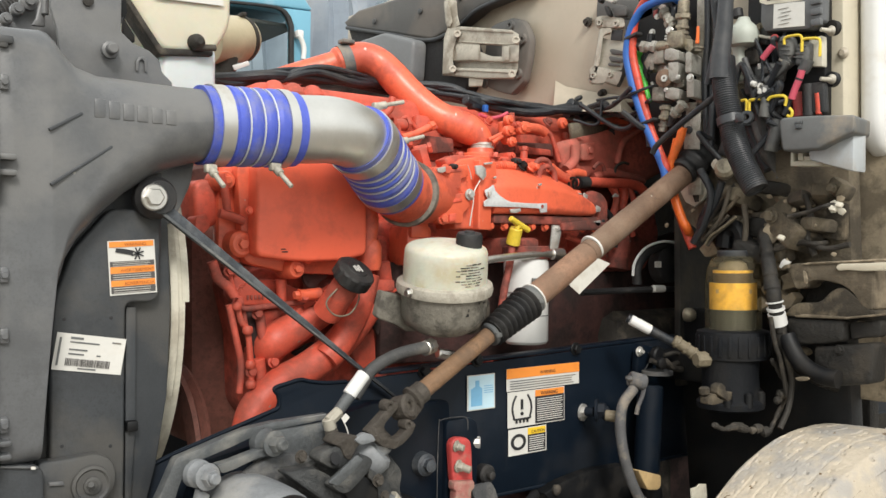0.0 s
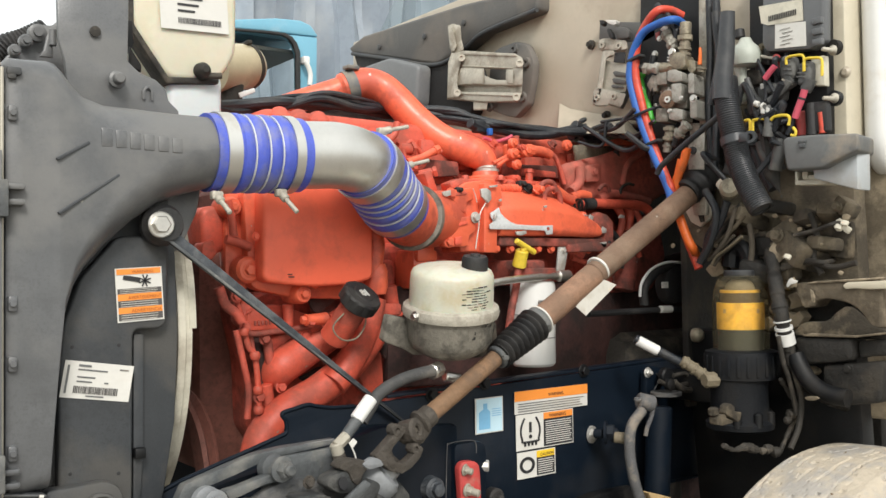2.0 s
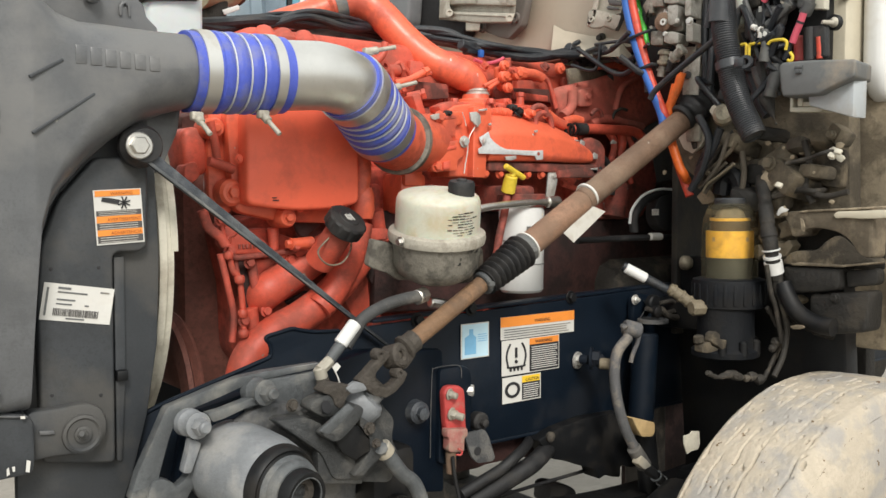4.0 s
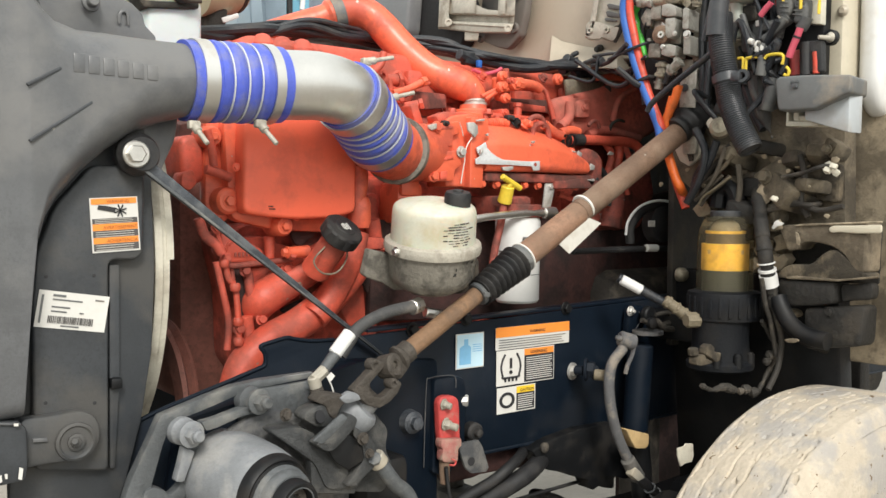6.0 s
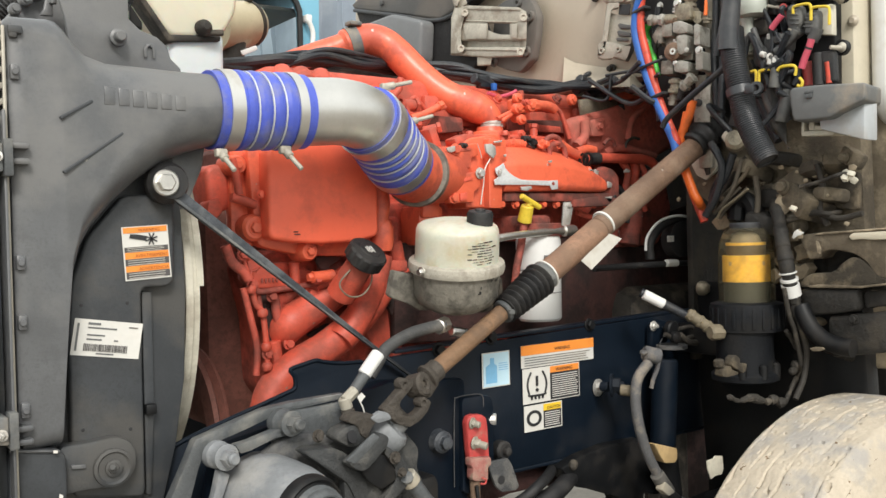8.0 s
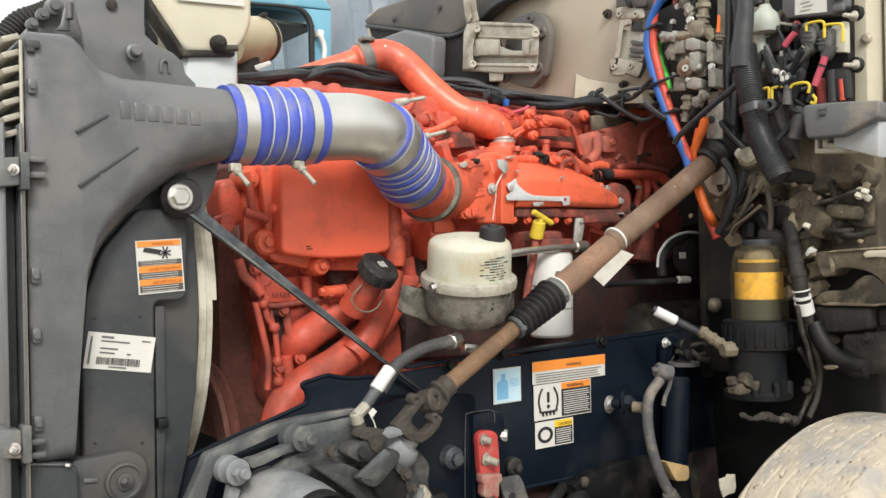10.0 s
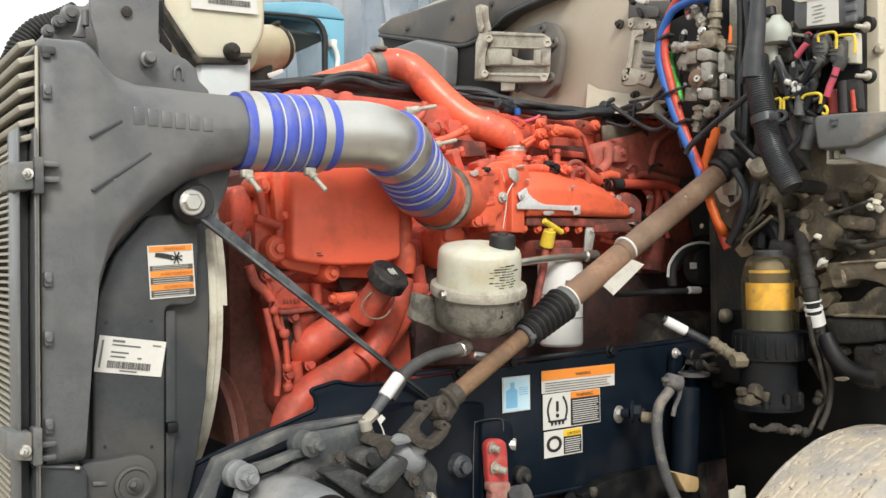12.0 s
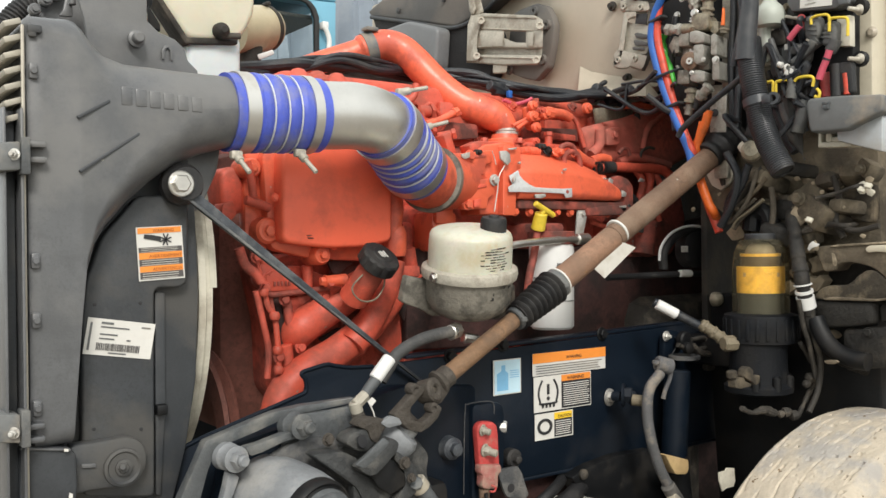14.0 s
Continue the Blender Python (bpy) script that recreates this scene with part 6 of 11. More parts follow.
lathe(bm, (1.573, 1.66, 1.675), X, [(-0.006, 0.013), (-0.004, 0.016), (0.010, 0.016), (0.012, 0.013)], 8)
eng("injector_line", bm, RED)
bm = mesh()
slab(bm, [(1.608, 1.735, 1.639), (1.729, 1.735, 1.636), (1.73, 1.735, 1.62), (1.607, 1.735, 1.618)], (0, -0.01, 0), 0.003)
eng("cover_rib", bm, RED_OLD)
for q_, r, mt in (([(1.552, 1.6, 1.562), (1.559, 1.6, 1.582), (1.58, 1.6, 1.59), (1.599, 1.6, 1.584), (1.606, 1.6, 1.566)], 0.0070, GRIME_SHADE_RED), ([(1.625, 1.62, 1.574), (1.643, 1.62, 1.564), (1.665, 1.62, 1.554), (1.688, 1.62, 1.549)], 0.0130, RED), ([(1.69, 1.63, 1.558), (1.729, 1.63, 1.567), (1.755, 1.63, 1.564)], 0.0120, RED), ([(1.781, 1.62, 1.581), (1.797, 1.62, 1.594), (1.815, 1.62, 1.592), (1.823, 1.62, 1.577)], 0.0050, GRIME_SHADE_RED), ([(1.873, 1.63, 1.575), (1.882, 1.63, 1.593), (1.907, 1.63, 1.604), (1.929, 1.63, 1.602)], 0.0040, MUD)):
    bm = mesh()
    tube(bm, q_, r, 12)
    eng("hose_hook", bm, mt)
for p in ((1.681, 1.6, 1.537), (1.697, 1.6, 1.538)):
    bm = mesh()
    hoop(bm, p, X, [(0, 0.012), (0, 0.0165), (0.006, 0.0165), (0.006, 0.012)], 20)
    eng("hose_clip", bm, BLACKM)
bm = mesh()
for x_, r in ((318, 0.010), (330, 0.010), (342, 0.010), (354, 0.010)):
    lathe(bm, Vector((1.466, 1.62, 1.57)) + X * (x_ - 336) * 0.0007, X, [(0, r * 0.8), (0.002, r), (0.005, r), (0.007, r * 0.8)], 14)
eng("ribbed_plug", bm, RED)
for p, c_ in (((1.538, 1.6, 1.567), RED), ((1.518, 1.61, 1.569), BLACKM), ((1.485, 1.7, 1.686), RED_MID), ((1.689, 1.7, 1.701), GRIME_SHADE_RED)):
    bm = mesh()
    hexbolt(bm, p, (0.2, -0.8, 0.6), 0.010, 0.014)
    eng("fitting_nut", bm, c_)
bm = mesh()
slab(bm, [(1.859, 1.66, 1.722), (1.91, 1.66, 1.733), (2.004, 1.66, 1.72), (2, 1.66, 1.713), (1.918, 1.66, 1.716), (1.861, 1.66, 1.709)], (0, 0.02, 0), 0.003)
eng("rear_lip", bm, RED)


def add_bare_spot(q_):
    bm = mesh()
    slab(bm, q_, (0, -0.005, 0), 0.001)
    eng("bare_metal_spot", bm, BARE)


add_bare_spot([(1.739, 1.575, 1.478), (1.756, 1.575, 1.474), (1.753, 1.575, 1.465), (1.732, 1.575, 1.464)])
add_bare_spot([(1.726, 1.575, 1.44), (1.754, 1.575, 1.443), (1.753, 1.575, 1.431), (1.744, 1.575, 1.426)])
add_bare_spot([(1.838, 1.6, 1.517), (1.853, 1.6, 1.513), (1.85, 1.6, 1.507), (1.828, 1.6, 1.507)])
add_bare_spot([(1.676, 1.575, 1.511), (1.691, 1.575, 1.508), (1.689, 1.575, 1.506), (1.676, 1.575, 1.507)])
add_bare_spot([(1.219, 1.56, 1.545), (1.243, 1.56, 1.551), (1.243, 1.56, 1.539), (1.23, 1.56, 1.535), (1.222, 1.56, 1.538)])
add_bare_spot([(1.432, 1.56, 1.462), (1.465, 1.56, 1.465), (1.467, 1.56, 1.458), (1.451, 1.56, 1.453), (1.435, 1.56, 1.454)])
add_bare_spot([(1.354, 1.56, 1.565), (1.379, 1.56, 1.569), (1.378, 1.56, 1.564), (1.355, 1.56, 1.561)])
add_bare_spot([(1.519, 1.556, 1.525), (1.531, 1.556, 1.527), (1.529, 1.556, 1.521), (1.521, 1.556, 1.52)])

# added sheet, the low block's shade put into its red-black colour
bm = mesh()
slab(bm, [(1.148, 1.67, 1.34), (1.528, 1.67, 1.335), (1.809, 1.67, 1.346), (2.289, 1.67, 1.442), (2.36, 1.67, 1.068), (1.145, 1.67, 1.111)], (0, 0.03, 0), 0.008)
eng("block_shade_sheet", bm, SHADEGRIME, "red-black sheet for the shaded low block")

# dipstick and oil filter
bm = mesh()
tube(bm, [(1.416, 1.53, 1.38), (1.408, 1.53, 1.336), (1.39, 1.53, 1.272), (1.376, 1.53, 1.195)], 0.009)
eng("dipstick_tube", bm, GRIME_SHADE_RED)
bm = mesh()
cyl(bm, (1.417, 1.53, 1.38), (1.415, 1.515, 1.417), 0.0165, 0.0150, 18)
cyl(bm, (1.413, 1.512, 1.414), (1.417, 1.508, 1.425), 0.007, n=12)
a, b = Vector((1.388, 1.505, 1.438)), Vector((1.448, 1.51, 1.412))
cyl(bm, a, b, 0.0068, n=12)
eng("dipstick_handle", bm, YELLOW, "yellow dipstick handle")
bm = mesh()
c = Vector((1.477, 1.55, 1.146))
lathe(bm, c, Z, [(0, 0.02), (0.002, 0.046), (0.008, 0.051), (0.19, 0.053), (0.20, 0.05), (0.205, 0.03)], 30)
filt = eng("oil_filter", bm, WHITE, "white spin-on oil filter")
bm = mesh()
for i in range(6):
    f = c + Z * (0.05 + 0.018 * i)
    lathe(bm, f, Z, [(0, 0.0522), (0.0, 0.0535), (0.0015, 0.0535), (0.0015, 0.0522)], 30) if i in (1, 4) else None
box(bm, c + Vector((-0.02, -0.0515, 0.15)), (0.018, 0.003, 0.012), 0)
box(bm, c + Vector((0.012, -0.0525, 0.155)), (0.012, 0.003, 0.006), 0)
part("filter_print", bm, GREYP, filt)
bm = mesh()
cyl(bm, Vector(c) + Z * 0.2, Vector(c) + Z * 0.23, 0.056)
box(bm, Vector(c) + Vector((0, 0.07, 0.225)), (0.09, 0.14, 0.05), 0.01)
eng("filter_head", bm, GRIME_SHADE_RED)
bm = mesh()
tube(bm, [(1.288, 1.5, 1.34), (1.345, 1.5, 1.348), (1.447, 1.5, 1.355), (1.551, 1.5, 1.358)], 0.0085, 14)
cyl(bm, (1.511, 1.5, 1.357), (1.548, 1.5, 1.358), 0.013, n=16)
eng("chrome_line", bm, STEEL, "bright metal fuel line")
bm = mesh()
hoop(bm, (0.70, 1.80, 0.96), X, [(0, 0.13), (0, 0.175), (0.008, 0.18), (0.016, 0.165), (0.024, 0.18), (0.032, 0.175), (0.032, 0.13)], 56)
eng("crank_pulley", bm, PULLEY, "crank pulley in a shaded red-brown")

# ---- harness over the engine ----
harness = thing("wiring_harness", (1.45, 1.7, 1.727), "black wiring harness draped over the engine", "wiring harness")
for q, r in (([(1.028, 1.97, 1.779), (1.093, 1.97, 1.787), (1.193, 1.97, 1.789), (1.299, 1.97, 1.789), (1.423, 1.97, 1.775)], 0.019), ([(1.136, 1.96, 1.764), (1.239, 1.96, 1.769), (1.322, 1.96, 1.765), (1.428, 1.96, 1.748)], 0.020), ([(1.487, 1.95, 1.795), (1.594, 1.95, 1.792), (1.7, 1.95, 1.779), (1.796, 1.95, 1.767)], 0.016)):
    bm = mesh()
    tube(bm, q, r, 14)
    part("taped_loom", bm, DUSTHOSE, harness, "dusty tape-wrapped loom")
run = [(0.748, 1.79, 1.723), (0.87, 1.855, 1.737), (0.961, 1.845, 1.76), (1.073, 1.85, 1.781), (1.191, 1.86, 1.781), (1.358, 1.905, 1.787), (1.471, 1.835, 1.778), (1.549, 1.755, 1.75), (1.664, 1.735, 1.739), (1.797, 1.7, 1.744), (1.931, 1.71, 1.766)]
rnd = random.Random(9)
for r in (0.013, 0.010, 0.009, 0.008, 0.008, 0.007, 0.006, 0.005, 0.005):
    pts = [Vector(p) + Vector((0, rnd.uniform(-0.022, 0.016), rnd.uniform(-0.013, 0.013))) for p in run]
    if r < 0.0085 and rnd.random() < 0.4:
        pts = pts[1:-1]
    bm = mesh()
    tube(bm, pts, r, 10, 6)
    part("cable", bm, CABLE, harness)
for p, q, r in (((1.774, 1.7, 1.763), (1.892, 1.7, 1.716), 0.015), ((1.431, 1.72, 1.74), (1.489, 1.72, 1.725), 0.014), ((1.816, 1.71, 1.784), (1.859, 1.71, 1.725), 0.012)):
    bm = mesh()
    cyl(bm, p, q, r, n=10)
    box(bm, (Vector(p) + Vector(q)) / 2, (0.03, 0.025, 0.03), 0.004)
    part("connector", bm, CABLE, harness)
bm = mesh()
box(bm, (1.479, 1.7, 1.719), (0.012, 0.012, 0.018), 0.002)
part("blue_clip", bm, LINE_BLUE, harness, "small blue connector clip")
bm = mesh()
tube(bm, [(1.459, 1.7, 1.703), (1.496, 1.7, 1.697), (1.533, 1.7, 1.706), (1.552, 1.7, 1.715)], 0.0045, 8)
part("pink_wire", bm, PINK, harness, "pink wire")
for pts, r in (([(1.782, 1.72, 1.736), (1.87, 1.72, 1.779), (1.938, 1.72, 1.812), (2.009, 1.72, 1.86), (2.038, 1.72, 1.882)], 0.014), ([(1.805, 1.7, 1.72), (1.893, 1.7, 1.753), (1.962, 1.7, 1.788), (2.028, 1.7, 1.829)], 0.012), ([(1.838, 1.69, 1.729), (1.927, 1.69, 1.728), (1.996, 1.69, 1.75), (2.032, 1.69, 1.777)], 0.006), ([(1.951, 1.69, 1.793), (1.985, 1.69, 1.772), (1.95, 1.69, 1.73), (1.996, 1.69, 1.722), (2.044, 1.69, 1.753)], 0.005)):
    bm = mesh()
    tube(bm, pts, r, 10)
    part("branch", bm, CABLE, harness)
for p in ((1.962, 1.68, 1.769), (1.943, 1.68, 1.744), (2.008, 1.66, 1.735)):
    bm = mesh()
    box(bm, p, (0.028, 0.006, 0.012), 0.002, pose(0, 0, 0, 0, 25, 20))
    part("tag", bm, PAPER, harness, "small white tag")

# more fittings on the head and gear case
for q, r, m in (([(1.475, 1.67, 1.63), (1.506, 1.67, 1.649), (1.544, 1.67, 1.66), (1.582, 1.67, 1.666)], 0.0065, RED), ([(1.621, 1.66, 1.676), (1.66, 1.66, 1.667), (1.68, 1.66, 1.636), (1.695, 1.66, 1.596)], 0.006, RED_OLD),
                ([(1.767, 1.67, 1.586), (1.814, 1.67, 1.573), (1.902, 1.67, 1.584), (1.975, 1.67, 1.602)], 0.008, RED_OLD), ([(1.146, 1.66, 1.663), (1.167, 1.66, 1.684), (1.173, 1.66, 1.71)], 0.008, RED_MID), ([(1.857, 1.63, 1.541), (1.882, 1.63, 1.509), (1.868, 1.63, 1.458), (1.876, 1.63, 1.406)], 0.010, RED_MID),
                ([(1.928, 1.63, 1.541), (1.95, 1.63, 1.504), (1.935, 1.63, 1.452), (1.948, 1.63, 1.406)], 0.008, RED_OLD), ([(0.747, 1.64, 1.534), (0.764, 1.64, 1.54), (0.784, 1.64, 1.534)], 0.010, RED_MID)):
    bm = mesh()
    tube(bm, q, r, 12)
    eng("fuel_line", bm, m)
for p, s_ in (((1.547, 1.68, 1.679), 0.020), ((1.518, 1.67, 1.599), 0.024), ((1.207, 1.67, 1.608), 0.026)):
    bm = mesh()
    box(bm, p, (s_, 0.05, s_ * 0.8), 0.006)
    hexbolt(bm, Vector(p) + OUT * 0.025, OUT, 0.007, 0.008)
    eng("head_lug", bm, RED_MID)
for p in ((0.811, 1.59, 1.533), (0.786, 1.57, 1.442), (0.914, 1.57, 1.347), (1.005, 1.57, 1.355), (1.012, 1.57, 1.482)):
    bm = mesh()
    hexbolt(bm, Vector(p) + Y * 0.01, OUT, 0.006, 0.006)
    eng("cover_screw", bm, RED_COVER)

for q, r, m in (([(0.765, 1.63, 1.333), (0.772, 1.63, 1.305), (0.781, 1.63, 1.277), (0.795, 1.63, 1.256), (0.802, 1.63, 1.22), (0.812, 1.63, 1.174), (0.816, 1.63, 1.129)], 0.005, RED_OLD), ([(0.837, 1.64, 1.24), (0.844, 1.64, 1.194), (0.857, 1.64, 1.148)], 0.010, RED_OLD), ([(0.779, 1.62, 1.261), (0.798, 1.62, 1.252), (0.848, 1.62, 1.255), (0.925, 1.62, 1.261)], 0.006, GRIME_SHADE_RED)):
    bm = mesh()
    tube(bm, q, r, 12)
    eng("front_line", bm, m)
for p in ((0.763, 1.62, 1.327), (0.781, 1.62, 1.266), (0.809, 1.62, 1.128), (0.914, 1.6, 1.273), (0.862, 1.63, 1.142), (0.827, 1.63, 1.241), (0.917, 1.63, 1.242)):
    bm = mesh()
    hexbolt(bm, p, OUT, 0.009, 0.010)
    eng("front_bolt", bm, RED_OLD)
# dark patches painting the shade behind the filler neck and webs
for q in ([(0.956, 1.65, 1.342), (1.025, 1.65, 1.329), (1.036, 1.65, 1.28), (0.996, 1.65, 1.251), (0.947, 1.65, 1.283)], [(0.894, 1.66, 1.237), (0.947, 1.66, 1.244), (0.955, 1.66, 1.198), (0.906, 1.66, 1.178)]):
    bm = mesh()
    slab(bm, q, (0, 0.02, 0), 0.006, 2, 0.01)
    eng("shaded_recess", bm, GRIME_SHADE_RED)
# near-black sheets standing in for shade in gaps between the castings
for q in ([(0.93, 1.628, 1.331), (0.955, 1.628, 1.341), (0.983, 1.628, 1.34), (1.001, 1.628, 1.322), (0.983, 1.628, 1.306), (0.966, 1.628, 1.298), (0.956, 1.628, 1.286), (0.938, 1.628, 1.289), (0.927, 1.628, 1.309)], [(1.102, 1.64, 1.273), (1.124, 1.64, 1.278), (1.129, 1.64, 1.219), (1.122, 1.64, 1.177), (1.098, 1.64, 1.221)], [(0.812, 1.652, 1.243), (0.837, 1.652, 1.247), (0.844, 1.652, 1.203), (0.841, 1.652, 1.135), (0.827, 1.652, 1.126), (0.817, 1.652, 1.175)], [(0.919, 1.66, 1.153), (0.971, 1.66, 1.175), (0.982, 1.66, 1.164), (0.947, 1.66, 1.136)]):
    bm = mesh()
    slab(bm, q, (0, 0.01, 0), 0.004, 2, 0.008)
    eng("shade_gap", bm, SHADEGRIME)
bm = mesh()
slab(bm, [(0.776, 1.63, 1.314), (0.792, 1.63, 1.32), (0.818, 1.63, 1.308), (0.866, 1.63, 1.281), (0.867, 1.63, 1.257), (0.797, 1.63, 1.257), (0.779, 1.63, 1.279)], (0, 0.02, 0), 0.005, 2, 0.006)
lug = eng("cast_lug", bm, RED_MID)
bm = mesh()
for k in range(5):
    box(bm, Vector((0.806, 1.627, 1.273)) + X * 0.008 * k, (0.005, 0.003, 0.009), 0.001)
part("cast_mark", bm, GRIME_SHADE_RED, lug)
bm = mesh()
cyl(bm, (0.905, 1.6, 1.276), (0.953, 1.6, 1.277), 0.011, 0.013, 16)
hexbolt(bm, (0.906, 1.6, 1.276), (-1, 0, 0), 0.009, 0.012)
eng("side_plug", bm, RED)
# ---- steering fluid reservoir ----
res = thing("steering_reservoir", (1.089, 1.36, 1.197), "milky plastic steering fluid reservoir on a steel bowl", "reservoir")
c = Vector((1.082, 1.36, 1.276)) + Z * 0.033
bm = mesh()
lathe(bm, c, Z, [(0.0, 0.080), (0.02, 0.0800), (0.048, 0.0795), (0.060, 0.0785), (0.067, 0.0755), (0.071, 0.070), (0.0745, 0.055), (0.077, 0.035), (0.078, 0.01)], 44)
body = part("bottle", bm, MILK, res)
bm = mesh()
cc = c + Vector((0.026, -0.034, 0.068))
rings = []
for h, r in ((0, 0.024), (0.003, 0.0248), (0.025, 0.0248), (0.030, 0.022), (0.031, 0.010), (0.034, 0.009)):
    rings.append([cc + Vector((math.cos(t), math.sin(t), 0)) * (r - (0.0012 if i % 2 and r > 0.0245 else 0)) + Z * h for i, t in enumerate(2 * math.pi * j / 48 for j in range(48))])
loft(bm, rings)
part("filler_cap", bm, RUBBER, body, "black ribbed filler cap")
bm = mesh()
rnd = random.Random(12)
for k in range(9):
    t0 = -114 + rnd.choice((0, 0, 6, 14))
    while t0 < -74:
        run = rnd.uniform(2.5, 9)
        if rnd.random() < 0.78:
            ts = [radians(t0 + run * i / 3) for i in range(4)]
            lo, hi = 0.008 + k * 0.0050, 0.008 + k * 0.0050 + rnd.choice((0.0008, 0.0014, 0.0020))
            loft(bm, [[c + Vector((math.cos(t) * r, math.sin(t) * r, z_)) for r, z_ in ((0.0796, lo), (0.0806, lo), (0.0806, hi), (0.0796, hi))] for t in ts])
        t0 += run + rnd.uniform(0.6, 2.5)
part("faded_print", bm, YOKE, body)
bm = mesh()
lathe(bm, c - Z * 0.022, Z, [(0.004, 0.084), (0.004, 0.091), (0.014, 0.093), (0.022, 0.091), (0.025, 0.086), (0.025, 0.078)], 44)
part("clamp_ring", bm, DULLCAST, res, "grey steel clamp ring")
bm = mesh()
t = radians(-172)
hexbolt(bm, c + Vector((math.cos(t) * 0.091, math.sin(t) * 0.091, -0.008)), (math.cos(t), math.sin(t), 0), 0.007, 0.009)
part("clamp_bolt", bm, STEEL, res)
bm = mesh()
lathe(bm, c - Z * 0.098, Z, [(0, 0.03), (0.003, 0.050), (0.016, 0.071), (0.034, 0.081), (0.085, 0.084)], 44)
part("bowl", bm, BOWL, res, "grimy grey bowl with dark stains")
bm = mesh()
prof = [(0.010, 0.062), (0.016, 0.071), (0.025, 0.0765), (0.034, 0.081), (0.050, 0.0819), (0.066, 0.0829), (0.082, 0.0838)]
grid = {}
for a_ in range(64):
    t = radians(-100 + a_ * 1.6)
    for b_ in range(40):
        hh = 0.010 + 0.072 * b_ / 39
        k_ = max(n_ for n_ in range(len(prof) - 1) if prof[n_][0] <= hh + 1e-9)
        (h0, r0), (h1, r1) = prof[k_], prof[k_ + 1]
        r = r0 + (r1 - r0) * (hh - h0) / (h1 - h0) + 0.0011
        f_ = a_ / 63
        if noise.noise(Vector((a_ * 0.16, b_ * 0.16, 4))) + 0.5 * noise.noise(Vector((a_ * 0.5, b_ * 0.5, 9))) > 0.42 - 0.75 * f_ + 0.25 * abs(b_ / 39 - 0.5):
            grid[a_, b_] = bm.verts.new(c - Z * 0.098 + Vector((math.cos(t) * r, math.sin(t) * r, hh)))
for a_, b_ in grid:
    four = [grid.get(q_) for q_ in ((a_, b_), (a_ + 1, b_), (a_ + 1, b_ + 1), (a_, b_ + 1))]
    if all(four):
        bm.faces.new(four)
part("oil_stain", bm, RUBBER, res, "ragged black oil stain")
bm = mesh()
slab(bm, [(0.968, 1.4, 1.294), (1.004, 1.4, 1.283), (1.055, 1.4, 1.268), (1.054, 1.4, 1.203), (1.028, 1.4, 1.207), (0.997, 1.4, 1.226), (0.965, 1.4, 1.24), (0.957, 1.4, 1.246)], (0, 0.02, 0), 0.004)
cyl(bm, (1.055, 1.42, 1.24), (1.239, 1.68, 1.207), 0.02)
part("bracket", bm, BOWL, res)
bm = mesh()
slab(bm, [(1.143, 1.37, 1.255), (1.209, 1.37, 1.258), (1.215, 1.37, 1.201), (1.171, 1.37, 1.186), (1.135, 1.37, 1.194)], (0, 0.05, 0), 0.006, 2, 0.01)
part("outlet", bm, MUD, res)

lean = Matrix.Rotation(radians(12), 4, Vector((0.79, -0.61, 0))) @ Matrix.Rotation(radians(3), 4, Vector((0.61, 0.79, 0)))
res.matrix_basis = Matrix.Translation(res.location) @ lean

# ---- steering shaft ----
shaft = thing("steering_shaft", (0.93, 1.3, 1.085), "brown rusty steering shaft with black bellows boot", "steering shaft")
top, mid, low, end = (Vector(p) for p in ((1.841, 1.33, 1.581), (1.272, 1.318, 1.263), (1.157, 1.31, 1.2), (0.987, 1.3, 1.108)))
d = (mid - top).normalized()
bm = mesh()
cyl(bm, top, top.lerp(mid, 0.70), 0.0262, n=28)
part("outer_tube", bm, RUST, shaft)
bm = mesh()
cyl(bm, top.lerp(mid, 0.70), mid, 0.0260, n=28)
part("lower_tube", bm, RUSTOR, shaft, "orange-brown rusty lower tube")
bm = mesh()
cyl(bm, mid, end, 0.0165, n=22)
part("inner_rod", bm, RUST2, shaft, "orange-brown rusty inner rod")
bm = mesh()
a, b = mid.lerp(low, 0.06), mid.lerp(low, 0.92)
L = (b - a).length
steps = 72
sweep(bm, [a.lerp(b, i / steps) for i in range(steps + 1)], lambda s: 0.0325 - 0.0085 * s / L + 0.0045 * math.cos(2 * math.pi * 8 * s / L), 28)
part("bellows_boot", bm, RUBBER, shaft, "black rubber bellows boot")
for p, r, w_ in ((mid.lerp(low, -0.02), 0.0310, 0.010), (mid.lerp(low, 0.95), 0.0235, 0.0055)):
    bm = mesh()
    cyl(bm, p - d * w_, p + d * w_, r, n=28)
    box(bm, p + OUT * r, (0.014, 0.008, 0.010), 0.002)
    part("boot_clamp", bm, CAST_L, shaft)
bm = mesh()
cyl(bm, mid.lerp(low, -0.02) - d * 0.0135, mid.lerp(low, -0.02) - d * 0.0095, 0.0318, n=28)
part("clamp_edge", bm, PAPER, shaft, "bright clamp edge")
bm = mesh()
q = Vector((1.458, 1.322, 1.371))
cyl(bm, q - d * 0.003, q + d * 0.003, 0.0285, n=28)
part("cable_tie", bm, PAPER, shaft, "white cable tie")
bm = mesh()
p = [Vector(v) for v in [(1.445, 1.3, 1.351), (1.49, 1.3, 1.337), (1.396, 1.3, 1.274), (1.367, 1.3, 1.294)]]
slab(bm, p, (0, 0.001, 0), 0)
part("paper_tag", bm, TAGP, shaft, "blank white paper tag")
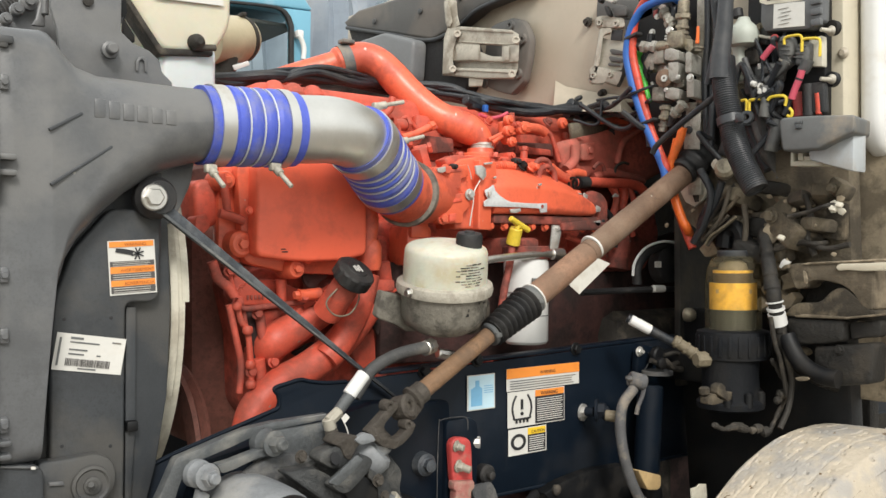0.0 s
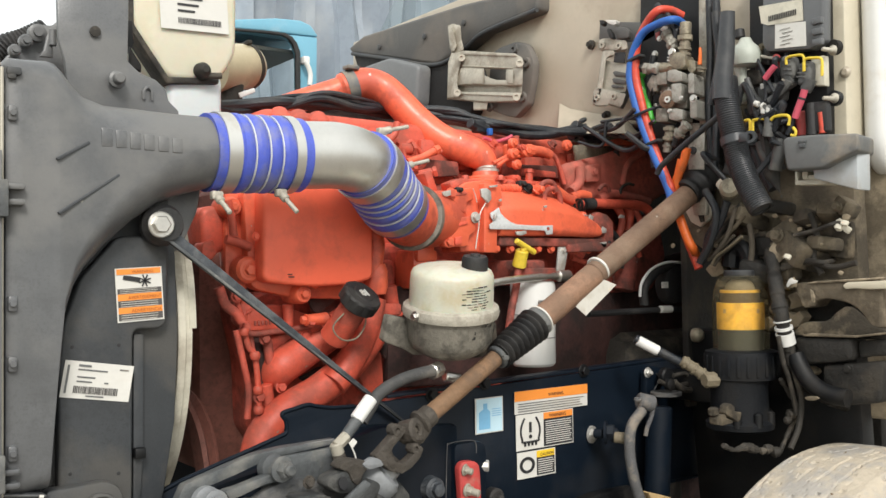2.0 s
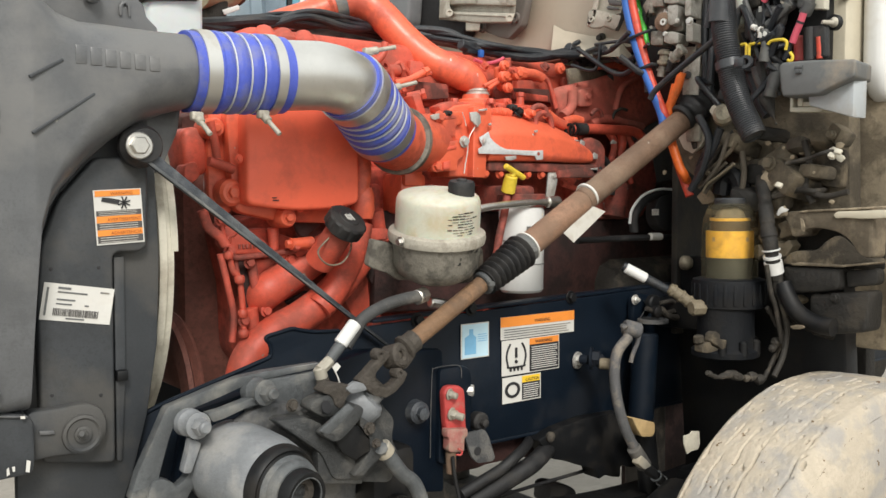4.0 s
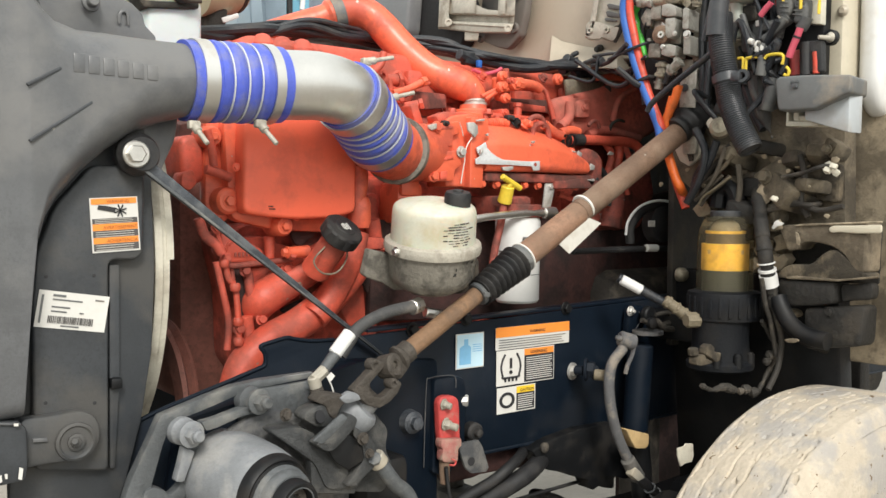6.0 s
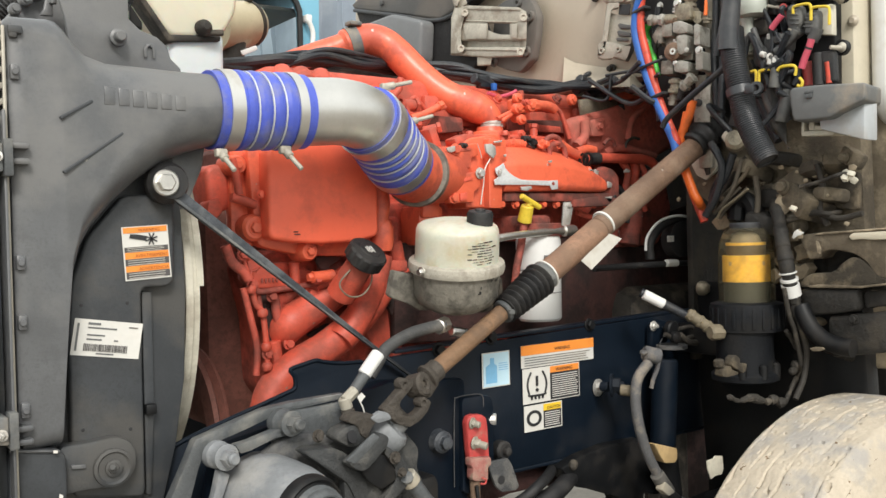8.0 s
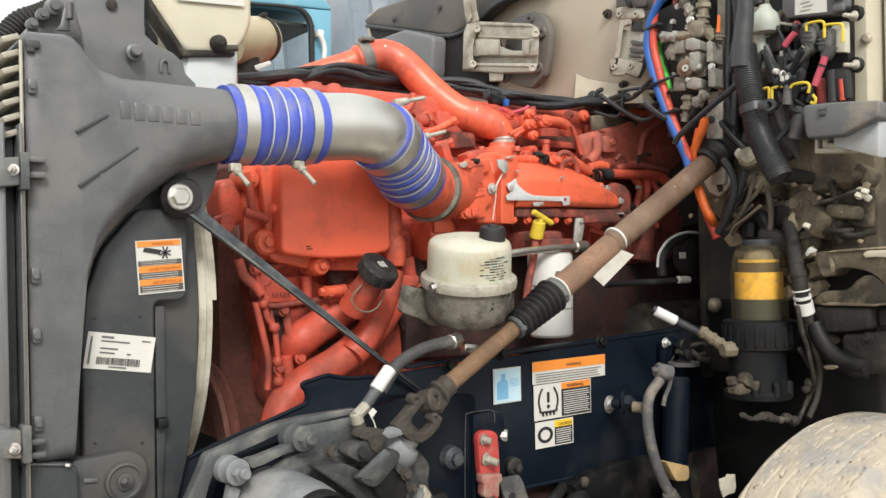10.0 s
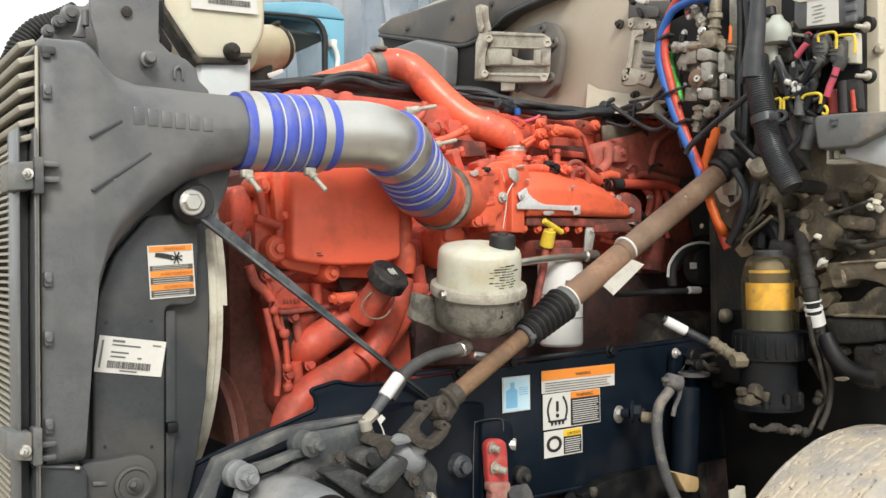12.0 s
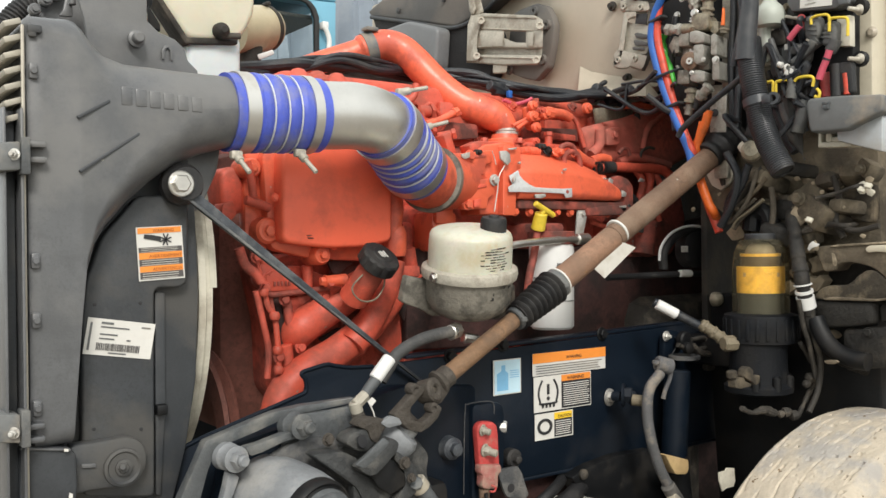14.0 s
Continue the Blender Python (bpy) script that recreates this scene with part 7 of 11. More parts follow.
# lower universal joint
bm = mesh()
cyl(bm, end + d * -0.008, end + d * 0.016, 0.0205, n=20)
lathe(bm, Vector((0.97, 1.295, 1.101)), d, [(-0.006, 0.018), (0, 0.024), (0.006, 0.024), (0.010, 0.018)], 18)
part("yoke_collar", bm, YOKE, shaft)
face = Vector((0.35, -0.9, 0.25)).normalized()
bm = mesh()
q = Vector((0.939, 1.285, 1.089))
hoop(bm, q, face, [(-0.016, 0.007), (-0.018, 0.012), (-0.016, 0.021), (0.012, 0.022), (0.016, 0.019), (0.017, 0.011), (0.014, 0.007)], 26)
slab(bm, [(0.952, 1.3, 1.104), (0.97, 1.3, 1.11), (0.982, 1.3, 1.101), (0.979, 1.3, 1.083), (0.962, 1.3, 1.065), (0.944, 1.3, 1.06), (0.934, 1.3, 1.074)], (0, -0.022, 0), 0.005)
part("upper_yoke", bm, YOKE, shaft, "brown forged yoke with round eye")
bm = mesh()
cyl(bm, q - face * 0.03, q + face * 0.010, 0.0072, n=16)
part("cross", bm, MUD, shaft)
bm = mesh()
for q, r in (((0.897, 1.272, 1.097), 0.011), ((0.936, 1.272, 1.061), 0.010)):
    lathe(bm, Vector(q) + Y * 0.012, OUT, [(0, r), (0.016, r), (0.020, r * 0.8), (0.020, r * 0.45), (0.016, r * 0.4)], 18)
slab(bm, [(0.851, 1.285, 1.059), (0.877, 1.285, 1.08), (0.903, 1.285, 1.101), (0.914, 1.285, 1.102), (0.916, 1.285, 1.094), (0.905, 1.285, 1.083), (0.888, 1.285, 1.069), (0.885, 1.285, 1.057), (0.893, 1.285, 1.045), (0.907, 1.285, 1.039), (0.921, 1.285, 1.045), (0.934, 1.285, 1.056), (0.947, 1.285, 1.066), (0.953, 1.285, 1.059), (0.944, 1.285, 1.043), (0.926, 1.285, 1.029), (0.907, 1.285, 1.022), (0.884, 1.285, 1.029), (0.865, 1.285, 1.044)], (0, -0.020, 0), 0.004, 2, 0.003)
slab(bm, [(0.867, 1.3, 1.057), (0.9, 1.3, 1.078), (0.905, 1.3, 1.053), (0.923, 1.3, 1.036), (0.914, 1.3, 1.02), (0.887, 1.3, 1.03)], (0, -0.010, 0), 0.004)
part("lower_yoke", bm, YOKE, shaft, "brown forged fork of the joint")
# upper boot at the firewall
bm = mesh()
steps = 40
a, b = Vector((1.771, 1.328, 1.548)), Vector((1.9, 1.3, 1.646))
sweep(bm, [a.lerp(b, i / steps) for i in range(steps + 1)], lambda s: 0.030 + 0.0035 * math.sin(s * 210) + 0.007 * math.sin(s * 30) ** 2, 22)
for p, r in (((1.827, 1.3, 1.598), 0.015), ((1.834, 1.29, 1.576), 0.013), ((1.87, 1.29, 1.621), 0.018), ((1.793, 1.31, 1.551), 0.011)):
    lathe(bm, p, (0.6, -0.5, 0.5), [(-r, r * 0.3), (-r * 0.6, r * 0.85), (0, r), (r * 0.6, r * 0.8), (r, r * 0.3)], 16)
part("firewall_boot", bm, RUBBER, shaft, "lumpy black rubber firewall boot")

# ---- steering gear ----
gear = thing("steering_gear", (0.72, 1.33, 0.84), "dusty grey steering gear bolted to the frame", "steering gear")


def gear_part(name, pts, depth, mat=CAST, bev=0.005, rounded=0.006, label=""):
    bm = mesh()
    slab(bm, pts, (0, depth, 0), bev, 2, rounded)
    return part(name, bm, mat, gear, label)


# slotted mounting plate: outer rim, cross web and inner rib
gear_part("plate_rim", [(0.552, 1.37, 1.04), (0.574, 1.37, 1.046), (0.63, 1.37, 1.062), (0.673, 1.37, 1.073), (0.723, 1.37, 1.078), (0.828, 1.37, 1.08), (0.839, 1.37, 1.073), (0.779, 1.37, 1.069), (0.723, 1.37, 1.065), (0.692, 1.37, 1.061), (0.639, 1.37, 1.045), (0.574, 1.37, 1.028), (0.565, 1.37, 1.016), (0.555, 1.37, 0.992), (0.539, 1.37, 0.939), (0.531, 1.37, 0.905), (0.492, 1.37, 0.905), (0.505, 1.37, 0.945), (0.531, 1.37, 0.996)], -0.022, CAST_L, 0.005, 0.004, "dusty grey slotted mounting plate")
gear_part("plate_foot", [(0.515, 1.364, 0.894), (0.525, 1.364, 0.929), (0.542, 1.364, 0.931), (0.557, 1.364, 0.923), (0.564, 1.364, 0.914), (0.577, 1.364, 0.923), (0.59, 1.364, 0.944), (0.602, 1.364, 0.953), (0.605, 1.364, 0.936), (0.594, 1.364, 0.913), (0.581, 1.364, 0.893), (0.57, 1.364, 0.873), (0.508, 1.364, 0.879)], -0.022, CAST_L, 0.005, 0.006)
gear_part("plate_edge", [(0.559, 1.352, 1.035), (0.617, 1.352, 1.054), (0.684, 1.352, 1.071), (0.765, 1.352, 1.079), (0.821, 1.352, 1.081), (0.822, 1.352, 1.079), (0.765, 1.352, 1.076), (0.684, 1.352, 1.068), (0.617, 1.352, 1.05), (0.56, 1.352, 1.03)], -0.003, HOUSE, 0.001, 0)
gear_part("plate_web", [(0.683, 1.36, 1.061), (0.728, 1.36, 1.065), (0.79, 1.36, 1.066), (0.833, 1.36, 1.069), (0.843, 1.36, 1.054), (0.821, 1.36, 1.033), (0.788, 1.36, 1.014), (0.767, 1.36, 0.999), (0.715, 1.36, 0.993), (0.686, 1.36, 1.011), (0.679, 1.36, 1.035)], -0.016, CAST_L, 0.005, 0.008)
gear_part("inner_rib", [(0.608, 1.345, 1.027), (0.632, 1.345, 1.03), (0.68, 1.345, 1.041), (0.702, 1.345, 1.043), (0.709, 1.345, 1.03), (0.679, 1.345, 1.028), (0.636, 1.345, 1.015), (0.617, 1.345, 1.012)], -0.022, CAST_L, 0.004, 0.004, "dusty grey rib between the slots")
gear_part("side_rib", [(0.581, 1.345, 0.992), (0.599, 1.345, 0.982), (0.594, 1.345, 0.968), (0.581, 1.345, 0.936), (0.567, 1.345, 0.939), (0.575, 1.345, 0.967)], -0.020, HOUSE, 0.004, 0.004)
gear_part("backing", [(0.585, 1.4, 0.874), (0.615, 1.4, 1.019), (0.954, 1.4, 1.08), (1.158, 1.43, 1.06), (1.16, 1.43, 0.763)], 0.05, NAVY, 0.01, 0)
gear_part("neck_casting", [(0.617, 1.352, 0.968), (0.651, 1.352, 1.002), (0.688, 1.352, 1.022), (0.739, 1.352, 1.03), (0.798, 1.352, 1.01), (0.852, 1.352, 0.965), (0.894, 1.352, 0.902), (0.885, 1.352, 0.815), (0.715, 1.352, 0.821), (0.623, 1.352, 0.865)], -0.022, CAST, 0.012, 0.02, "dusty casting round the housing")
# cylinder housing with its end cap
bm = mesh()
a, b = Vector((0.657, 1.36, 0.932)), Vector((0.685, 1.22, 0.9215))
ax = b - a
L = ax.length
lathe(bm, a - ax.normalized() * 0.03, ax, [(0, 0.045), (0.006, 0.061), (0.02, 0.0695), (0.045, 0.0735), (L * 0.6, 0.0735), (L * 0.9, 0.0710), (L + 0.010, 0.0670), (L + 0.018, 0.063)], 48)
house = part("housing", bm, HOUSE, gear, "smooth dusty grey cylinder housing")
bm = mesh()
lathe(bm, b - ax.normalized() * 0.014, ax, [(0.0, 0.0645), (0.012, 0.0640), (0.019, 0.062), (0.022, 0.059), (0.020, 0.055), (0.024, 0.053), (0.024, 0.02)], 44)
cap = part("end_cap", bm, BLACKM, house, "black end cap with stepped rings")
bm = mesh()
lathe(bm, b + ax.normalized() * 0.006, ax, [(0, 0.0525), (0.010, 0.0520), (0.014, 0.0490), (0.020, 0.0490), (0.026, 0.0465), (0.030, 0.042), (0.030, 0.015)], 40)
part("bearing_ring", bm, CAST_L, cap, "worn grey bearing ring")
bm = mesh()
hoop(bm, b + ax.normalized() * 0.032, ax, [(0, 0.027), (0, 0.0395), (0.020, 0.0390), (0.026, 0.0360), (0.026, 0.0315), (0.022, 0.028)], 40)
part("shaft_seal", bm, BLACKM, cap, "black rubber shaft seal")
bm = mesh()
lathe(bm, b + ax.normalized() * 0.032, ax, [(0, 0.0265), (0.010, 0.0265), (0.010, 0.016), (0.004, 0.014)], 32)
part("shaft_end", bm, YOKE, cap)
# paler ring that paints the lit edge of the seal
bm = mesh()
hoop(bm, b + ax.normalized() * 0.056, ax, [(0, 0.0280), (0, 0.0305), (0.0015, 0.030), (0.0015, 0.0285)], 32)
part("seal_edge", bm, CAST_L, cap)
# valve casting: stacked faces stepping towards the open side
gear_part("valve_body", [(0.716, 1.36, 1.007), (0.767, 1.36, 1.006), (0.793, 1.36, 1.013), (0.842, 1.36, 1.001), (0.876, 1.36, 1.025), (0.921, 1.36, 1.009), (0.955, 1.36, 0.969), (0.948, 1.36, 0.935), (0.965, 1.36, 0.902), (0.946, 1.36, 0.856), (0.838, 1.36, 0.878), (0.786, 1.36, 0.954)], -0.05, DKCAST, 0.014, 0.012)
gear_part("front_face", [(0.7, 1.31, 1.011), (0.76, 1.31, 1.008), (0.79, 1.31, 0.99), (0.785, 1.31, 0.972), (0.811, 1.31, 0.959), (0.837, 1.31, 0.936), (0.874, 1.31, 0.886), (0.808, 1.31, 0.895), (0.784, 1.31, 0.945), (0.739, 1.31, 0.98)], -0.035, DKCAST, 0.012, 0.012)
gear_part("port_block", [(0.76, 1.31, 1.022), (0.767, 1.31, 1.033), (0.787, 1.31, 1.041), (0.811, 1.31, 1.046), (0.819, 1.31, 1.031), (0.823, 1.31, 1.012), (0.809, 1.31, 1.004), (0.786, 1.31, 1.004)], -0.040, DKCAST, 0.010, 0.010)
gear_part("port_cheek", [(0.781, 1.3, 1.048), (0.793, 1.3, 1.059), (0.81, 1.3, 1.059), (0.84, 1.3, 1.052), (0.843, 1.3, 1.042), (0.831, 1.3, 1.035), (0.82, 1.3, 1.014), (0.808, 1.3, 1.021), (0.801, 1.3, 1.039)], -0.034, YOKE, 0.008, 0.006)
gear_part("ridge_block", [(0.767, 1.27, 0.985), (0.789, 1.27, 0.997), (0.823, 1.27, 1.019), (0.832, 1.27, 1.027), (0.847, 1.27, 1.017), (0.842, 1.27, 1.002), (0.819, 1.27, 0.983), (0.801, 1.27, 0.97), (0.787, 1.27, 0.97)], -0.030, DKCAST, 0.006, 0.006)
gear_part("ridge_cap", [(0.761, 1.245, 0.992), (0.805, 1.245, 1.022), (0.816, 1.245, 1.029), (0.827, 1.245, 1.021), (0.819, 1.245, 1.012), (0.779, 1.245, 0.984)], -0.006, CAST_L, 0.003, 0.003)
# black sheet painting the ridge block's shaded right side
gear_part("shade_sheet", [(0.798, 1.262, 0.97), (0.83, 1.262, 0.992), (0.846, 1.262, 0.984), (0.867, 1.262, 0.958), (0.869, 1.262, 0.939), (0.839, 1.262, 0.927), (0.813, 1.262, 0.945)], -0.006, BLACKM, 0.004, 0.004)
gear_part("side_arm", [(0.852, 1.28, 0.999), (0.882, 1.28, 0.978), (0.893, 1.28, 0.96), (0.905, 1.28, 0.929), (0.88, 1.28, 0.915), (0.856, 1.28, 0.897), (0.836, 1.28, 0.9), (0.855, 1.28, 0.92), (0.872, 1.28, 0.94), (0.868, 1.28, 0.964), (0.849, 1.28, 0.985)], -0.020, DKCAST, 0.006, 0.004)
gear_part("lower_web", [(0.779, 1.3, 0.966), (0.815, 1.3, 0.955), (0.862, 1.3, 0.91), (0.867, 1.3, 0.876), (0.782, 1.3, 0.893)], -0.02, DKCAST, 0.006, 0.004)
bm = mesh()
q = Vector((0.882, 1.31, 1.008))
way = Vector((0.55, -0.42, 0.60)).normalized()
lathe(bm, q - way * 0.03, way, [(0, 0.026), (0.008, 0.037), (0.026, 0.040), (0.044, 0.039), (0.052, 0.033), (0.054, 0.022), (0.066, 0.020)], 30)
part("input_housing", bm, HOUSE, gear, "pale dusty round input housing")
gear_part("housing_rim", [(0.824, 1.275, 1.049), (0.845, 1.275, 1.059), (0.862, 1.275, 1.053), (0.869, 1.275, 1.041), (0.856, 1.275, 1.04), (0.838, 1.275, 1.038)], -0.012, HOUSE, 0.005, 0.006)
bm = mesh()
lathe(bm, (0.789, 1.268, 1.022), (0.3, -0.9, 0.3), [(0, 0.011), (0.003, 0.011), (0.003, 0.007)], 12)
part("port_hole", bm, INK, gear)
for p, q, r, m in (((0.584, 1.35, 1.013), (0.589, 1.3, 1.014), 0.020, HOUSE), ((0.698, 1.35, 1.049), (0.704, 1.3, 1.051), 0.020, CAST_L)):
    p, q = Vector(p), Vector(q)
    d = q - p
    L = d.length
    bm = mesh()
    lathe(bm, p + Y * 0.01, d, [(0, r * 0.9), (0.006, r * 1.14), (L * 0.45, r * 1.1), (L * 0.55, r * 0.9), (L * 0.8, r * 0.84)], 24)
    lathe(bm, p + d * 0.72, d, [(0, r * 1.05), (0.004, r * 1.05), (0.006, r * 0.85)], 24)
    hexbolt(bm, p + d * 0.78, d, r * 0.72, 0.022, False)
    lathe(bm, p + d * 0.95, d, [(0, r * 0.5), (0.016, r * 0.48), (0.019, r * 0.36)], 14)
    part("mount_bolt", bm, m, gear, "dusty grey mounting bolt")
for p, r in (((0.744, 1.3, 1.026), 0.008), ((0.862, 1.25, 0.979), 0.008), ((0.875, 1.25, 0.952), 0.006)):
    bm = mesh()
    hexbolt(bm, p, OUT, r, 0.009)
    part("bolt", bm, YOKE, gear)

# pressure hose with white tape
ph = thing("pressure_hose", (0.799, 1.3, 1.06), "black steering pressure hose with white tape", "hose")
pts = [(0.86, 1.32, 1.11), (0.878, 1.32, 1.133), (0.898, 1.32, 1.156), (0.945, 1.32, 1.176), (0.995, 1.32, 1.185), (1.024, 1.32, 1.186)]
bm = mesh()
tube(bm, [*pts], 0.0112, 16)
part("hose", bm, DUSTHOSE, ph)
bm = mesh()
cyl(bm, (0.847, 1.318, 1.114), (0.879, 1.318, 1.149), 0.0126, n=18)
part("white_tape", bm, WHITE, ph, "band of white tape")
bm = mesh()
cyl(bm, (0.822, 1.315, 1.087), (0.859, 1.318, 1.125), 0.0098, 0.0112, 18)
part("ferrule", bm, CAST_L, ph, "dusty grey crimped ferrule")
bm = mesh()
cyl(bm, (0.825, 1.312, 1.091), (0.802, 1.31, 1.075), 0.0105, n=8)
cyl(bm, (0.801, 1.31, 1.081), (0.807, 1.31, 1.061), 0.0108, n=16)
part("elbow_fitting", bm, FIN, ph, "pale cream metal elbow fitting")
bm = mesh()
cyl(bm, (0.807, 1.31, 1.061), (0.814, 1.31, 1.037), 0.012, 0.014, 8)
part("port_nut", bm, YOKE, ph)
bm = mesh()
slab(bm, [(0.819, 1.295, 1.081), (0.828, 1.295, 1.088), (0.835, 1.295, 1.081), (0.825, 1.295, 1.071)], (0, 0.002, 0), 0)
tube(bm, [(0.822, 1.293, 1.075), (0.828, 1.293, 1.063), (0.833, 1.293, 1.045)], 0.0012, 6)
part("plastic_tie", bm, PAPER, ph, "clear plastic tie")
bm = mesh()
cyl(bm, (1.011, 1.32, 1.184), (1.037, 1.33, 1.188), 0.015, n=8)
cyl(bm, (1.056, 1.34, 1.171), (1.092, 1.34, 1.164), 0.010, n=8)
part("end_fitting", bm, STEEL, ph)
bm = mesh()
tube(bm, [(0.909, 1.27, 0.925), (0.921, 1.27, 0.91), (0.943, 1.27, 0.882), (0.968, 1.27, 0.86), (0.986, 1.27, 0.82), (0.993, 1.27, 0.777)], 0.0135, 16)
hs = solid("return_hose", bm, CAST_L, "grey steering return hose below the gear", "hose")
hs2 = thing("hose_clamp", (0.905, 1.27, 0.931), "pale metal elbow and clamp on the return hose", "hose clamp")
bm = mesh()
cyl(bm, (0.897, 1.268, 0.94), (0.91, 1.268, 0.923), 0.0165, n=16)
part("band", bm, FIN, hs2)
bm = mesh()
lathe(bm, (0.894, 1.262, 0.935), (-0.5, -0.6, 0.6), [(0, 0.012), (0.008, 0.012), (0.010, 0.007)], 8)
part("screw", bm, CAST_L, hs2)

# ---- red bar bracket below the rail ----
rb = thing("red_link_bar", (1.13, 1.38, 0.882), "worn red painted link bar bolted to a black plate", "link bar")
bm = mesh()
slab(bm, [(1.136, 1.445, 1.016), (1.141, 1.445, 1.023), (1.2, 1.445, 1.023), (1.214, 1.445, 1.015), (1.218, 1.445, 0.998), (1.215, 1.445, 0.863), (1.172, 1.445, 0.82), (1.132, 1.445, 0.833)], (0, -0.03, 0), 0.004, 2, 0.008)
plate = part("back_plate", bm, NAVY, rb, "dark navy back plate")
# thin grey tube painting the bevel highlight round the plate
bm = mesh()
tube(bm, [(1.11, 1.414, 0.849), (1.112, 1.414, 0.941), (1.116, 1.414, 1.02), (1.121, 1.414, 1.027), (1.148, 1.414, 1.029), (1.18, 1.414, 1.027), (1.189, 1.414, 1.019), (1.19, 1.414, 1)], 0.0011, 6)
part("edge_highlight", bm, CAST, plate, "grey line for the highlight on the plate's edge")
bm = mesh()
slab(bm, [(1.128, 1.41, 0.98), (1.134, 1.41, 0.99), (1.145, 1.41, 0.993), (1.168, 1.41, 0.99), (1.179, 1.41, 0.982), (1.182, 1.41, 0.963), (1.184, 1.41, 0.908), (1.186, 1.41, 0.891), (1.172, 1.41, 0.888), (1.136, 1.41, 0.896), (1.132, 1.41, 0.917)], (0, -0.020, 0), 0.005, 3, 0.008)
bar = part("bar", bm, REDBAR, rb, "worn red bar")
bm = mesh()
slab(bm, [(1.126, 1.4, 0.911), (1.179, 1.4, 0.905), (1.179, 1.4, 0.889), (1.171, 1.4, 0.885), (1.17, 1.4, 0.86), (1.163, 1.4, 0.857), (1.134, 1.4, 0.863), (1.129, 1.4, 0.869), (1.131, 1.4, 0.89), (1.126, 1.4, 0.895)], (0, -0.022, 0), 0.006, 2, 0.006)
part("sleeve", bm, WORNRED, rb, "dusty pink worn lower sleeve")
bm = mesh()
tube(bm, [(1.146, 1.37, 0.87), (1.156, 1.37, 0.864), (1.153, 1.37, 0.857), (1.142, 1.37, 0.859)], 0.002, 8)
part("ring", bm, REDBAR, rb)
bm = mesh()
cyl(bm, (1.147, 1.395, 0.861), (1.148, 1.395, 0.814), 0.011, 0.010)
part("stem", bm, RUST, rb, "brown rusty stem below the bar")
for p, h, r in (((1.14, 1.39, 0.977), 0.008, 0.0085), ((1.144, 1.39, 0.937), 0.013, 0.0095)):
    bm = mesh()
    hexbolt(bm, p, (0.35, -0.92, -0.12), r, h)
    cyl(bm, Vector(p) + Vector((0.35, -0.92, -0.12)) * h * 0.5, Vector(p) + Vector((0.42, -0.85, -0.18)) * h * 2.3, r * 0.8, n=14)
    part("bolt", bm, FIN, bar)
bm = mesh()
cyl(bm, (1.206, 1.43, 0.97), (1.224, 1.415, 0.969), 0.0125, n=8)
part("nut", bm, BARE, plate)
bm = mesh()
slab(bm, [(1.178, 1.4, 0.891), (1.202, 1.4, 0.891), (1.234, 1.4, 0.891), (1.245, 1.4, 0.875), (1.263, 1.4, 0.827), (1.255, 1.4, 0.82), (1.216, 1.4, 0.823), (1.2, 1.4, 0.837)], (0, -0.008, 0), 0.002, 2, 0.006)
part("tab", bm, CAST, rb, "dusty grey bent tab")
bm = mesh()
lathe(bm, (1.214, 1.392, 0.849), OUT, [(0, 0.009), (0.001, 0.009)], 16)
part("tab_hole", bm, INK, rb)
bm = mesh()
lathe(bm, (1.239, 1.43, 0.902), OUT, [(0, 0.020), (0.02, 0.020), (0.025, 0.016), (0.025, 0.009), (0.036, 0.008), (0.038, 0.005)], 20)
part("grommet", bm, RUBBER, rb)
bm = mesh()
lathe(bm, (1.075, 1.42, 0.947), OUT, [(0, 0.024), (0.02, 0.022), (0.026, 0.012), (0.036, 0.012), (0.038, 0.006)], 20)
hexbolt(bm, (1.075, 1.40, 0.947), OUT, 0.013, 0.014)
part("side_boss", bm, STAYB, rb)

# ---- things on the frame rail: stickers ----


def rail_sticker(corner, right, top, name, label):
    o = Vector(corner)
    w, h = right[0] - corner[0], top[2] - corner[2]
    return sticker(name, o, w, h, label), o, w, h


st, o, w, h = rail_sticker((1.323, 1.447, 1.06), (1.545, 1.447, 1.065), (1.322, 1.447, 1.109), "rail_warning_sticker", "white and orange warning strip on the navy rail")
patch(st, ORANGE, o, 0, h * 0.56, w, h)
lettering("WARNING", o + X * w * 0.44 + Z * h * 0.66, X, Z, h * 0.20, 0.0032, INK, st)
text_rows(st, o, w * 0.04, h * 0.06, w * 0.96, h * 0.5, 4, GREYP, 21)
st, o, w, h = rail_sticker((1.326, 1.447, 0.981), (1.498, 1.447, 0.983), (1.324, 1.447, 1.058), "tyre_pressure_sticker", "black and white tyre pressure warning sticker on the rail")
patch(st, INK, o, w * 0.47, h * 0.03, w * 0.985, h * 0.80)
patch(st, ORANGE, o, w * 0.47, h * 0.80, w * 0.985, h * 0.98)
lettering("WARNING", o + X * w * 0.56 + Z * h * 0.835, X, Z, h * 0.14, 0.0034, INK, st)
text_rows(st, o, w * 0.50, h * 0.08, w * 0.96, h * 0.76, 11, PAPER, 22)
bm = mesh()
c = o + X * w * 0.235 + Z * h * 0.5 + OUT * 0.003
arc = ((-0.017, 0.030), (-0.025, 0.016), (-0.028, 0.0), (-0.024, -0.016), (-0.021, -0.021), (0.021, -0.021), (0.024, -0.016), (0.028, 0.0), (0.025, 0.016), (0.017, 0.030))
tube(bm, [c + X * a + Z * b for a, b in arc], 0.0022, 6)
